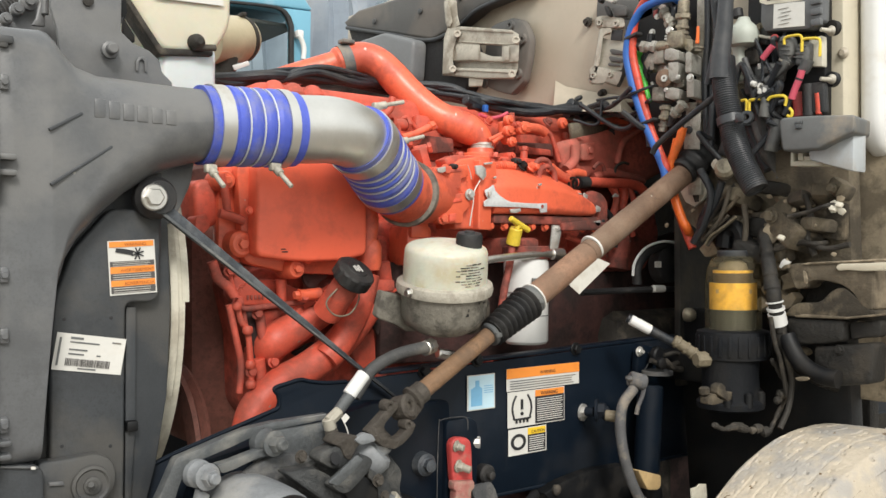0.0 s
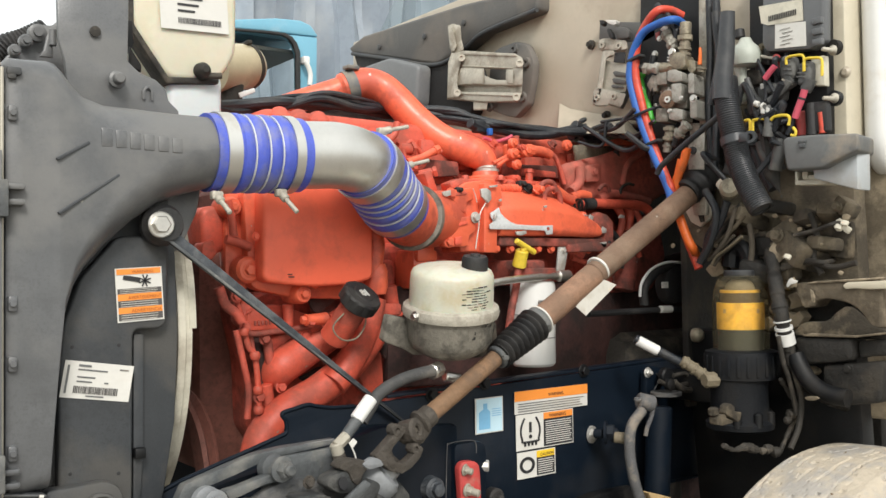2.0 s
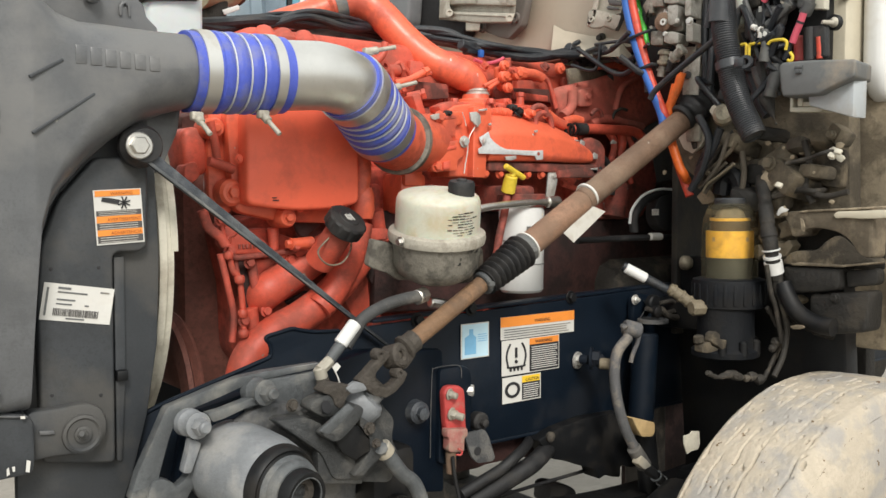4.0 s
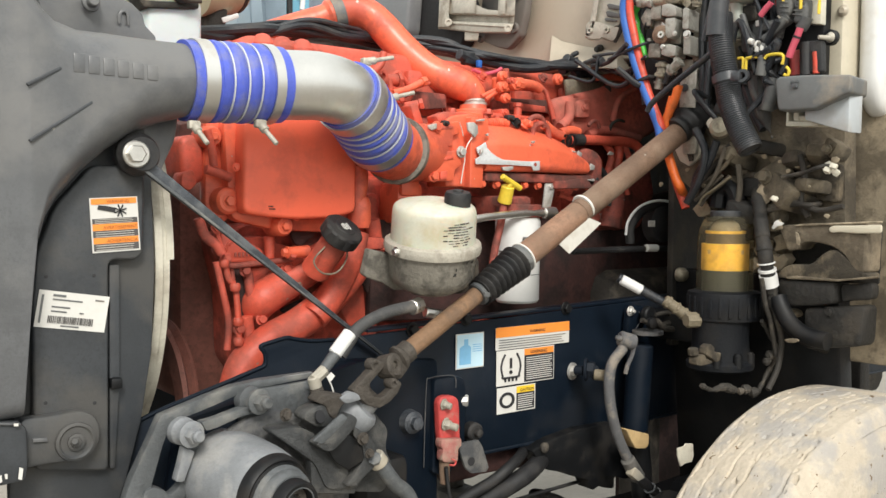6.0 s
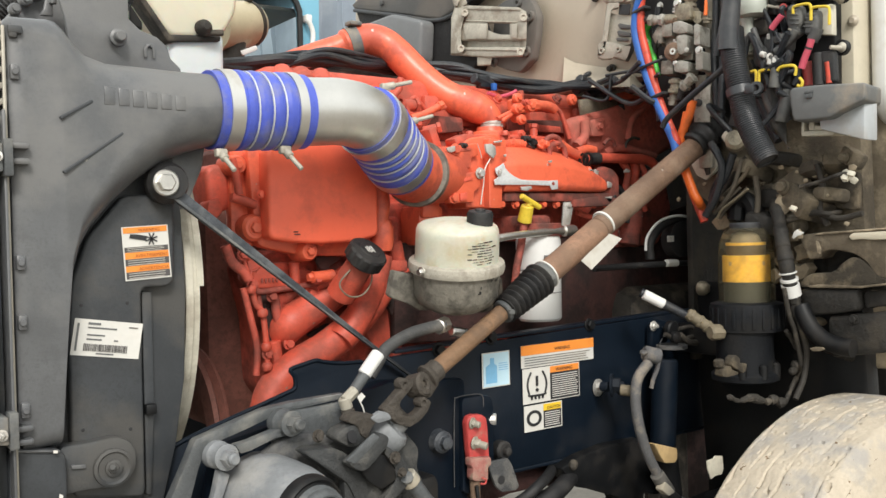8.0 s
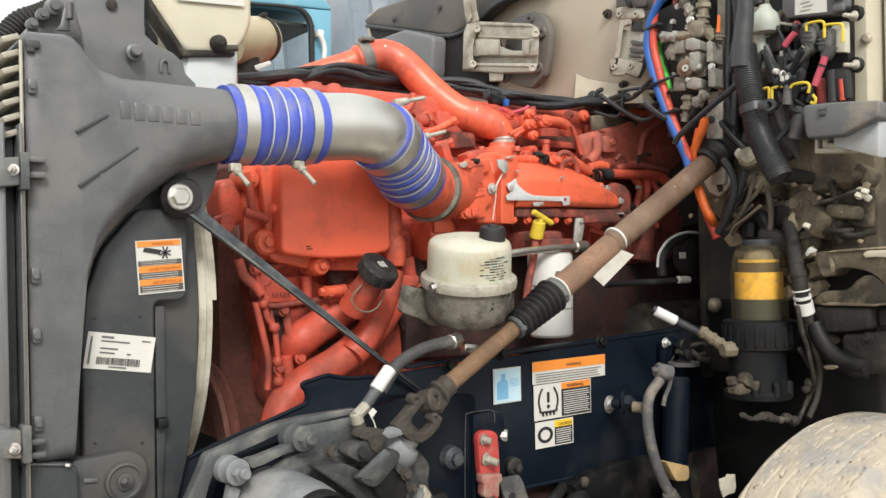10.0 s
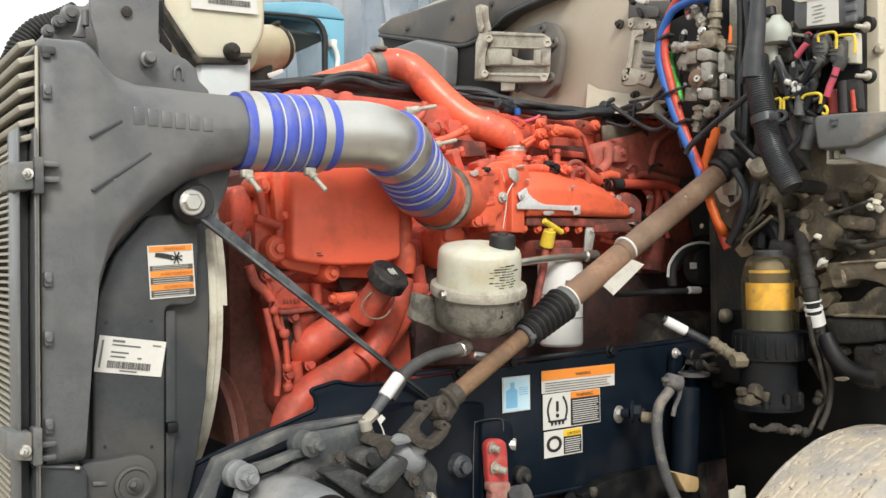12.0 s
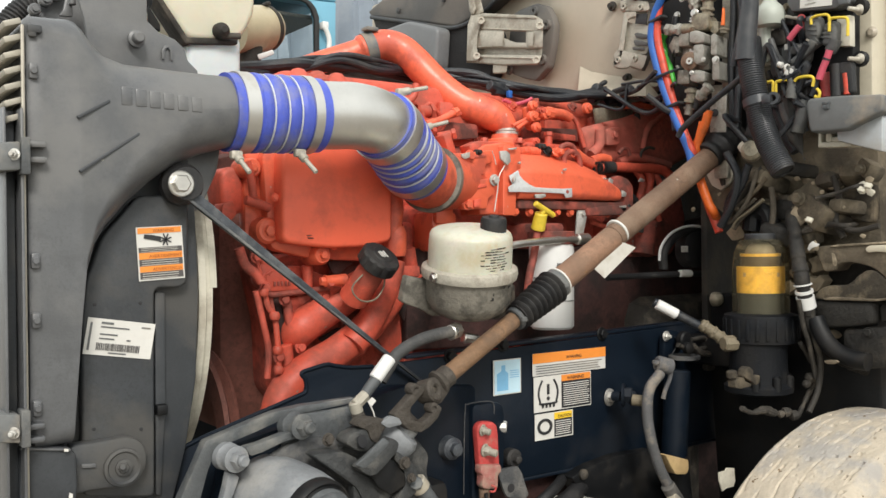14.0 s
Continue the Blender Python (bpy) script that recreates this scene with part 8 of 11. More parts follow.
for i in range(4):
    box(bm, c + X * (-0.016 + 0.0107 * i) + Z * -0.026, (0.0045, 0.002, 0.008), 0)
box(bm, c + Z * 0.010, (0.006, 0.002, 0.022), 0)
lathe(bm, c + Z * -0.010 + Y * 0.001, OUT, [(0, 0.004), (0.002, 0.004)], 14)
part("pressure_symbol", bm, INK, st)
st, o, w, h = rail_sticker((1.328, 1.447, 0.92), (1.441, 1.447, 0.919), (1.326, 1.447, 0.977), "wheel_caution_sticker", "black and yellow wheel caution sticker on the rail")
patch(st, INK, o, w * 0.5, h * 0.05, w * 0.97, h * 0.72)
patch(st, YELLOWP, o, w * 0.5, h * 0.72, w * 0.97, h * 0.97)
lettering("CAUTION", o + X * w * 0.58 + Z * h * 0.77, X, Z, h * 0.16, 0.0034, INK, st)
text_rows(st, o, w * 0.53, h * 0.1, w * 0.94, h * 0.68, 7, PAPER, 23)
bm = mesh()
c = o + X * w * 0.25 + Z * h * 0.5 + OUT * 0.002
loft(bm, [[c + X * math.cos(t) * r * 1.25 + Z * math.sin(t) * r + OUT * o_ for o_, r in ((0, 0.0115), (0, 0.0175), (0.0012, 0.0175), (0.0012, 0.0115))] for t in (2 * math.pi * i / 32 for i in range(32))], closed=True)
part("wheel_symbol", bm, INK, st)
st, o, w, h = rail_sticker((1.214, 1.447, 1.03), (1.29, 1.447, 1.031), (1.211, 1.447, 1.104), "fluid_sticker", "pale blue washer fluid sticker on the navy rail")
patch(st, SKYP, o, w * 0.04, h * 0.03, w * 0.96, h * 0.97)
bm = mesh()
slab(bm, [o + X * w * a + Z * h * b + OUT * 0.0022 for a, b in ((0.12, 0.12), (0.52, 0.12), (0.52, 0.6), (0.42, 0.68), (0.42, 0.84), (0.28, 0.84), (0.28, 0.68), (0.12, 0.6))], (0, -0.0006, 0), 0)
part("bottle_symbol", bm, BLUEP, st)
text_rows(st, o, w * 0.58, h * 0.45, w * 0.92, h * 0.7, 4, BLUEP, 24)

# ---- shock absorber, hoses and fittings beside the rail ----
shock = thing("shock_absorber", (1.78, 1.38, 0.778), "black shock absorber bolted to the frame rail", "shock absorber")
bm = mesh()
cyl(bm, (1.7, 1.38, 0.82), (1.717, 1.38, 1.048), 0.030, n=32, edge=0.004)
part("dust_tube", bm, NAVY, shock)
bm = mesh()
slab(bm, [(1.722, 1.44, 1.13), (1.75, 1.44, 1.137), (1.787, 1.44, 1.129), (1.791, 1.44, 1.095), (1.765, 1.44, 1.07), (1.74, 1.44, 1.055), (1.716, 1.44, 1.063)], (0, -0.02, 0), 0.006, 2, 0.012)
part("rail_tab", bm, NAVY, shock)
# thin grey tube as the highlight along the tab's edge
bm = mesh()
tube(bm, [(1.75, 1.415, 1.12), (1.761, 1.415, 1.106), (1.746, 1.415, 1.086), (1.726, 1.415, 1.069)], 0.0012, 6)
part("edge_highlight", bm, CAST, shock)
bm = mesh()
hoop(bm, (1.73, 1.37, 1.073), Z, [(0, 0.030), (0, 0.0365), (0.008, 0.0365), (0.010, 0.030)], 32)
part("rim", bm, CAST, shock)
bm = mesh()
lathe(bm, (1.759, 1.4, 1.114), OUT, [(0, 0.021), (0.012, 0.021), (0.016, 0.018), (0.018, 0.010)], 22)
lathe(bm, (1.748, 1.38, 1.097), OUT, [(0, 0.014), (0.012, 0.014), (0.016, 0.008)], 18)
part("mount_eye", bm, BLACKM, shock)
bm = mesh()
stud(bm, (1.724, 1.42, 1.123), OUT, 0.009, 0.008)
part("bolt", bm, BARE, shock, "small dull bolt")
for q, r in ((([(1.768, 1.38, 1.115), (1.813, 1.38, 1.117), (1.828, 1.38, 1.103), (1.822, 1.38, 1.091)]), 0.005), (([(1.719, 1.38, 1.106), (1.767, 1.38, 1.089), (1.822, 1.38, 1.092)]), 0.006), (([(1.76, 1.37, 1.102), (1.789, 1.37, 1.083), (1.824, 1.37, 1.077)]), 0.008)):
    bm = mesh()
    tube(bm, q, r, 10)
    part("bushing_edge", bm, MUD, shock)
bm = mesh()
cyl(bm, (1.698, 1.37, 0.847), (1.76, 1.37, 0.45), 0.026)
part("lower_tube", bm, BLACKM, shock)

bp = thing("cross_bolt", (1.546, 1.44, 0.99), "long bolt with washer through the rail", "bolt")
bm = mesh()
lathe(bm, (1.559, 1.45, 0.991), (0.25, -0.97, 0), [(0, 0.020), (0.005, 0.020), (0.007, 0.012)], 20)
hexbolt(bm, Vector((1.557, 1.445, 0.993)), (0.25, -0.97, 0), 0.0125, 0.016, False)
part("head", bm, BARE, bp)
bm = mesh()
cyl(bm, (1.54, 1.42, 0.999), (1.547, 1.4, 1), 0.011)
hexbolt(bm, (1.551, 1.4, 1.003), (0.6, -0.8, 0), 0.019, 0.022)
lathe(bm, (1.555, 1.385, 0.997), (0.8, -0.6, 0), [(0, 0.012), (0.006, 0.017), (0.014, 0.017), (0.018, 0.011)], 14)
part("sleeve", bm, NAVY, bp)
bm = mesh()
cyl(bm, (1.55, 1.37, 0.996), (1.572, 1.34, 0.994), 0.0125)
part("pin", bm, TANFIT, bp)

bh = thing("brake_hose", (1.614, 1.3, 0.818), "grey braided air brake hose with tan fitting", "hose")
bm = mesh()
tube(bm, [(1.588, 1.32, 1.058), (1.552, 1.32, 1.026), (1.544, 1.32, 0.975), (1.556, 1.32, 0.912), (1.582, 1.32, 0.85), (1.619, 1.32, 0.793), (1.643, 1.32, 0.762)], 0.0118, 18)
part("hose", bm, HOSE, bh)
bm = mesh()
tube(bm, [(1.637, 1.33, 1.062), (1.629, 1.33, 1.038), (1.615, 1.33, 1.016), (1.608, 1.33, 0.997)], 0.005, 10)
part("hose_seam", bm, HOSE, bh)
bm = mesh()
lathe(bm, (1.606, 1.32, 1.073), (0.5, -0.25, -0.15), [(-0.024, 0.014), (-0.02, 0.018), (0.012, 0.018), (0.016, 0.014)], 18)
lathe(bm, (1.574, 1.32, 1.081), Z, [(-0.004, 0.006), (0, 0.009), (0.006, 0.008)], 10)
part("collar", bm, HOSE, bh)
bm = mesh()
slab(bm, [(1.597, 1.34, 0.877), (1.631, 1.34, 0.867), (1.676, 1.34, 0.853), (1.676, 1.34, 0.829), (1.667, 1.34, 0.822), (1.631, 1.34, 0.827), (1.615, 1.34, 0.849)], (0, -0.024, 0), 0.006, 2, 0.006)
part("fitting", bm, TANOR, bh, "tan brown block fitting")
bm = mesh()
cyl(bm, (1.602, 1.315, 0.808), (1.639, 1.315, 0.76), 0.0165, 0.0175, n=16)
part("lower_nut", bm, DUSTHOSE, bh)
bm = mesh()
slab(bm, [(1.595, 1.295, 0.776), (1.608, 1.295, 0.793), (1.626, 1.295, 0.779), (1.64, 1.295, 0.764), (1.618, 1.295, 0.759)], (0, 0.02, 0), 0.004, 2, 0.004)
part("pale_clip", bm, FIN, bh, "pale metal clip")
bm = mesh()
tube(bm, [(1.633, 1.31, 0.762), (1.672, 1.31, 0.733), (1.705, 1.31, 0.71), (1.759, 1.31, 0.67)], 0.012, 14)
part("tail_hose", bm, RUBBER, bh)
for p in ((1.662, 1.3, 0.736), (1.681, 1.3, 0.721), (1.704, 1.3, 0.706)):
    bm = mesh()
    hoop(bm, p, (0.7, 0, -0.7), [(0, 0.011), (0, 0.0145), (0.003, 0.0145), (0.003, 0.011)], 16)
    part("pale_ring", bm, CAST_L, bh)

kn = thing("steering_knuckle", (1.68, 1.16, 0.5), "mud-black steering knuckle and brake parts behind the wheel", "knuckle")
bm = mesh()
box(bm, (1.84, 1.22, 0.58), (0.22, 0.20, 0.34), 0.04)
part("knuckle_body", bm, BLACKM, kn)
bm = mesh()
cyl(bm, (1.56, 1.2, 0.66), (1.66, 1.2, 0.70), 0.07, n=28, edge=0.012)
part("brake_chamber", bm, BLACKM, kn)
bm = mesh()
tube(bm, [(1.45, 1.2, 0.60), (1.6, 1.22, 0.66), (1.8, 1.2, 0.62)], 0.025, 14)
part("tie_rod", bm, BLACKM, kn)
bm = mesh()
slab(bm, [(1.581, 1.16, 0.869), (1.602, 1.16, 0.87), (1.608, 1.16, 0.875), (1.631, 1.16, 0.871), (1.634, 1.16, 0.844), (1.628, 1.16, 0.833), (1.605, 1.16, 0.833), (1.592, 1.16, 0.829), (1.582, 1.16, 0.853)], (0, 0.003, 0), 0)
part("pale_tag", bm, CREAM, kn, "pale plastic tag")

# white-taped hose to the fuel filter
fh = thing("fuel_hose", (1.723, 1.25, 1.116), "black fuel hose with white band and brass elbow", "hose")
bm = mesh()
a, b = Vector((1.474, 1.42, 1.29)), Vector((1.687, 1.27, 1.15))
tube(bm, [(1.597, 1.345, 1.214), (1.64, 1.305, 1.182), b], 0.0105, 16)
part("hose", bm, CABLE, fh)
bm = mesh()
i0, i1 = (min(range(400), key=lambda i: abs((a.lerp(b, i / 400))[0] - q)) / 400 for q in ((1.595, 1.345, 1.216)[0], (1.632, 1.32, 1.19)[0]))
cyl(bm, a.lerp(b, i0), a.lerp(b, i1), 0.0118, n=18)
part("white_band", bm, WHITE, fh, "white printed band")
bm = mesh()
cyl(bm, (1.67, 1.275, 1.166), (1.71, 1.24, 1.128), 0.0125, 0.0125, 16)
for f in (0.1, 0.45, 0.75):
    q = Vector((1.67, 1.275, 1.166)).lerp(Vector((1.71, 1.24, 1.128)), f)
    lathe(bm, q, Vector((1.71, 1.24, 1.128)) - Vector((1.67, 1.275, 1.166)), [(0, 0.0125), (0.002, 0.0148), (0.007, 0.0148), (0.009, 0.0125)], 8)
part("ferrule", bm, TANFIT, fh, "dusty tan hose ferrule")
bm = mesh()
lathe(bm, (1.683, 1.225, 1.124), X * 0.9 + OUT * 0.3, [(0, 0.014), (0.004, 0.0175), (0.03, 0.0175), (0.034, 0.013)], 8)
lathe(bm, (1.726, 1.225, 1.125), X * 0.9 + OUT * 0.3, [(0, 0.012), (0.004, 0.021), (0.014, 0.021), (0.016, 0.012)], 18)
part("elbow", bm, TANFIT, fh, "dusty tan brass elbow")

# ---- fuel filter ----
ff = thing("fuel_filter", (1.773, 1.2, 0.997), "fuel filter with oily cup and yellow band", "fuel filter")
c = Vector((1.774, 1.2, 1.01))
k = 0.001255
top = Vector((1.785, 1.2, 0))


def turned(name, prof, mat, parent, label="", n=44):
    """A part turned about the filter's axis; prof holds (height, radius)."""
    bm = mesh()
    lathe(bm, top, Z, prof, n)
    return part(name, bm, mat, parent, label)


cup = turned("cup", [(1.168, 0.0605), (1.233, 0.0612), (1.292, 0.0605), (1.321, 0.0575), (1.341, 0.0500), (1.35, 0.0420), (1.353, 0.0340)], CUPGLASS, ff, "smoky translucent filter cup")
cup.visible_shadow = False
turned("filter_core", [(1.168, 0.0480), (1.234, 0.0480)], OLIVE, cup, "grey-green filter core", 36)
turned("yellow_band", [(1.233, 0.0500), (1.292, 0.0500)], AMBER, cup, "yellow printed band", 36)
turned("brown_ring", [(1.292, 0.0420), (1.314, 0.0410)], BROWNC, cup, "dark brown ring", 36)
turned("level_line", [(1.314, 0.0425), (1.320, 0.0425)], AMBER, cup, "", 36)
# tan cone that paints the soft glow in the cup's dome
turned("core_glow", [(1.320, 0.0330), (1.334, 0.0280), (1.344, 0.0160)], TANFIT, cup, "tan core top painting the glow in the dome", 36)
for ang in (-186, -99):
    bm = mesh()
    box(bm, top + Vector((math.cos(radians(ang)) * 0.0506, math.sin(radians(ang)) * 0.0506, 1.274)), (0.001, 0.007, 0.009), 0, pose(0, 0, 0, 0, 0, ang))
    part("print", bm, TANOR, cup)
turned("top_cap", [(1.349, 0.0330), (1.353, 0.0345), (1.362, 0.0345), (1.365, 0.0320)], COND, cup, "flat black cap")
bm = mesh()
lathe(bm, Vector((top.x, 1.2, 1.12)), Z, [(0, 0.062), (0.004, 0.078), (0.040, 0.081), (0.052, 0.0815), (0.064, 0.079), (0.068, 0.064)], 44)
part("collar", bm, NAVYBASE, ff, "dusty black ribbed collar")
for i in range(24):
    t = 2 * math.pi * i / 24
    bm = mesh()
    box(bm, top + Vector((math.cos(t) * 0.0805, math.sin(t) * 0.0805, 1.154)), (0.004, 0.007, 0.044), 0.001, pose(0, 0, 0, 0, 0, math.degrees(t)))
    part("rib", bm, NAVYBASE, ff)
bm = mesh()
lathe(bm, c, Z, [(-4 * k, 0.03), (0, 0.062), (4 * k, 0.073), (14 * k, 0.074), (20 * k, 0.064), (60 * k, 0.0615), (112 * k, 0.0635), (118 * k, 0.067), (122 * k, 0.067), (124 * k, 0.063)], 44)
part("base_housing", bm, NAVYBASE, ff, "blue-black filter base")
for ang in (-150, -110, -70, -30):
    t = radians(ang)
    bm = mesh()
    lathe(bm, c + Vector((math.cos(t) * 0.066, math.sin(t) * 0.066, 10 * k)), Z, [(0, 0.010), (0.028, 0.010), (0.032, 0.006)], 12)
    part("base_lug", bm, BLACKM, ff)
bm = mesh()
slab(bm, [(1.597, 1.15, 1.061), (1.609, 1.15, 1.065), (1.627, 1.15, 1.066), (1.63, 1.15, 1.058), (1.651, 1.15, 1.05), (1.651, 1.15, 1.045), (1.615, 1.15, 1.043), (1.598, 1.15, 1.047)], (0, -0.02, 0), 0.004, 2, 0.004)
slab(bm, [(1.622, 1.145, 1.067), (1.626, 1.145, 1.083), (1.639, 1.145, 1.088), (1.653, 1.145, 1.079), (1.652, 1.145, 1.069), (1.676, 1.145, 1.066), (1.672, 1.145, 1.05), (1.66, 1.145, 1.046), (1.647, 1.145, 1.055), (1.635, 1.145, 1.06)], (0, -0.02, 0), 0.005, 2, 0.004)
cyl(bm, (1.598, 1.14, 1.081), (1.6, 1.14, 1.066), 0.011, n=8)
part("drain_valve", bm, GRIME, ff, "muddy drain valve")
bm = mesh()
slab(bm, [(1.82, 1.24, 1.05), (1.92, 1.24, 1.05), (1.92, 1.24, 1.12), (1.82, 1.24, 1.12)], (0, 0.21, 0), 0.01)
part("bracket", bm, BLACKM, ff)
bm = mesh()
line = spline([(1.575, 1.1, 1.012), (1.609, 1.1, 0.999), (1.651, 1.1, 1), (1.685, 1.1, 0.99), (1.729, 1.1, 0.985), (1.766, 1.1, 0.974), (1.785, 1.1, 0.99), (1.807, 1.1, 1.014), (1.833, 1.1, 1.041), (1.838, 1.1, 1.065), (1.81, 1.1, 1.097), (1.78, 1.1, 1.129)], 14)
sweep(bm, line, lambda s_: 0.0050 + 0.0013 * math.sin(s_ * 210) * math.sin(s_ * 83 + 1) + (0.005 * math.sin((s_ - 0.045) / 0.09 * math.pi) ** 2 if 0.045 < s_ < 0.135 else 0), 10)
for p, r in (((1.721, 1.095, 0.988), 0.011), ((1.749, 1.095, 0.978), 0.012), ((1.702, 1.095, 0.986), 0.008), ((1.81, 1.095, 1.052), 0.012), ((1.795, 1.095, 1.04), 0.009)):
    lathe(bm, p, (0.7, -0.5, 0.2), [(-r, r * 0.4), (-r * 0.5, r), (r * 0.4, r * 0.9), (r, r * 0.4)], 9)
part("water_sensor_wire", bm, MUD, ff, "muddy sensor wire")

# ---- taped cable loom ----
loom = thing("cable_loom", (1.783, 1.08, 1.126), "black cable loom with white tape bands", "cable loom")
line = spline([(1.817, 1.14, 1.41), (1.771, 1.1, 1.33), (1.758, 1.08, 1.264), (1.777, 1.08, 1.204), (1.8, 1.08, 1.155), (1.856, 1.08, 1.108), (1.876, 1.04, 1.084), (1.952, 1.02, 1.057)], 24)
bm = mesh()
sweep(bm, line, lambda s: 0.0145 + 0.0022 * ((s / 0.031) % 1.0) + 0.0018 * math.sin(s * 71) * math.sin(s * 29), 16)
part("loom", bm, MUD_SHADE, loom, "mud-caked black wrap")
for z0, z1 in (((1.765, 1.08, 1.231)[2], (1.777, 1.08, 1.204)[2]), ((1.766, 1.08, 1.245)[2], (1.766, 1.08, 1.238)[2]), ((1.766, 1.08, 1.258)[2], (1.766, 1.08, 1.252)[2])):
    seg = [p for p in line if z1 <= p.z <= z0]
    bm = mesh()
    sweep(bm, [seg[0], *seg] if len(seg) < 2 else seg, 0.019, 18) if len(seg) > 1 else cyl(bm, seg[0] + Z * 0.003, seg[0] - Z * 0.003, 0.019, n=18)
    part("tape_band", bm, WHITE, loom, "white tape band")
bm = mesh()
tube(bm, [(1.774, 1.07, 1.222), (1.784, 1.07, 1.15), (1.808, 1.07, 1.089), (1.797, 1.07, 1.03), (1.763, 1.07, 0.986)], 0.006, 10)
tube(bm, [(1.745, 1.08, 1.223), (1.763, 1.08, 1.163), (1.783, 1.08, 1.126), (1.806, 1.08, 1.052)], 0.005, 10)
part("thin_wire", bm, MUD, loom)

# looped white-edged cable behind the shaft
wl = thing("looped_cable", (1.877, 1.5, 1.33), "black loop of hose with white stripe", "hose")
bm = mesh()
tube(bm, [(1.795, 1.5, 1.302), (1.804, 1.5, 1.338), (1.846, 1.5, 1.373), (1.912, 1.5, 1.389), (1.98, 1.5, 1.385)], 0.0035, 8)
part("white_stripe", bm, WHITE, wl, "thin white stripe")
bm = mesh()
tube(bm, [(1.823, 1.51, 1.28), (1.824, 1.51, 1.323), (1.868, 1.51, 1.363), (1.931, 1.51, 1.379), (2.008, 1.51, 1.373), (2.05, 1.51, 1.342)], 0.012, 12)
lathe(bm, (1.94, 1.53, 1.329), OUT, [(0, 0.05), (0.03, 0.048), (0.034, 0.04)], 26)
part("hose", bm, RUBBER, wl)
bm = mesh()
for i in range(4):
    cyl(bm, Vector((1.876, 1.495, 1.33)) + X * 0.007 * i - Z * 0.008, Vector((1.876, 1.495, 1.33)) + X * 0.007 * i + Z * 0.008, 0.0022, n=8)
part("contact_pin", bm, BARE, wl)
bm = mesh()
tube(bm, [(1.61, 1.5, 1.265), (1.728, 1.5, 1.266), (1.865, 1.5, 1.266), (2.035, 1.5, 1.264)], 0.008, 10)
part("lower_line", bm, RUBBER, wl)
bm = mesh()
cyl(bm, (1.865, 1.495, 1.268), (1.909, 1.495, 1.267), 0.0095, n=12)
part("white_sleeve", bm, PAPER, wl)
# ---- firewall: cast brackets ----
def cast_bracket_large():
    t = thing("cast_bracket", (1.78, 2.099, 1.865), "bare cast aluminium bracket with square window on the firewall", "bracket", "firewall brackets")
    n = Vector((-0.012, -0.016, 0))
    bm = mesh()
    for q in ([(1.77, 2.23, 2.061), (1.77, 2.165, 2.056), (1.77, 1.93, 1.999), (1.77, 1.898, 1.98), (1.77, 1.897, 1.95), (1.77, 1.969, 1.964), (1.77, 2.069, 1.984), (1.77, 2.246, 2.025)], [(1.77, 2.246, 2.025), (1.77, 2.069, 1.984), (1.77, 2.069, 1.962), (1.77, 2.07, 1.933), (1.77, 2.251, 1.965)], [(1.77, 1.969, 1.964), (1.77, 1.897, 1.95), (1.77, 1.9, 1.902), (1.77, 1.971, 1.914), (1.77, 1.97, 1.929)], [(1.77, 2.069, 1.962), (1.77, 2.041, 1.948), (1.77, 2.015, 1.938), (1.77, 1.97, 1.929), (1.77, 1.971, 1.914), (1.77, 2.07, 1.933)], [(1.77, 2.251, 1.944), (1.77, 1.903, 1.881), (1.77, 1.917, 1.858), (1.77, 2.077, 1.883), (1.77, 2.252, 1.922)]):
        slab(bm, q, n, 0.0025)
    slab(bm, [(1.785, 2.27, 1.974), (1.785, 1.916, 1.91), (1.785, 1.92, 1.883), (1.785, 2.271, 1.945)], n * 0.6, 0.002)
    part("plate", bm, DULLCAST, t)
    bm = mesh()
    for q in ([(1.765, 2.159, 2.052), (1.765, 1.923, 1.997), (1.765, 1.915, 1.986), (1.765, 2.159, 2.041)], [(1.765, 2.188, 2.006), (1.765, 2.069, 1.98), (1.765, 2.07, 1.935), (1.765, 2.169, 1.952)], [(1.765, 1.958, 1.957), (1.765, 1.932, 1.952), (1.765, 1.933, 1.91), (1.765, 1.959, 1.916)], [(1.765, 2.179, 1.928), (1.765, 1.927, 1.879), (1.765, 1.925, 1.873), (1.765, 2.177, 1.921)], [(1.765, 2.167, 2.012), (1.765, 1.933, 1.959), (1.765, 1.933, 1.955), (1.765, 2.168, 2.007)]):
        slab(bm, q, n * 0.9, 0.003)
    part("rib", bm, DULLCAST, t)
    bm = mesh()
    slab(bm, [(1.77, 2.247, 2.153), (1.77, 2.221, 2.154), (1.77, 2.181, 2.138), (1.77, 2.177, 2.094), (1.77, 2.165, 2.059), (1.77, 2.194, 2.056), (1.77, 2.225, 2.059), (1.77, 2.238, 2.084)], n, 0.004)
    slab(bm, [(1.765, 2.238, 2.143), (1.765, 2.222, 2.147), (1.765, 2.209, 2.118), (1.765, 2.197, 2.074), (1.765, 2.208, 2.059), (1.765, 2.222, 2.062), (1.765, 2.229, 2.081)], n * 1.5, 0.003)
    part("arm", bm, DULLCAST, t)
    bm = mesh()
    slab(bm, [(1.77, 2.23, 2.059), (1.77, 2.175, 2.045), (1.77, 2.183, 2.019), (1.77, 2.199, 1.987), (1.77, 2.203, 1.958), (1.77, 2.193, 1.912), (1.77, 2.255, 1.922), (1.77, 2.247, 2.032)], n * 1.7, 0.004, 2, 0.003)
    part("side_flange", bm, DULLCAST, t)
    for p in ((1.748, 2.149, 2.03), (1.748, 2.172, 1.926), (1.752, 1.888, 1.963), (1.752, 1.904, 1.869)):
        bm = mesh()
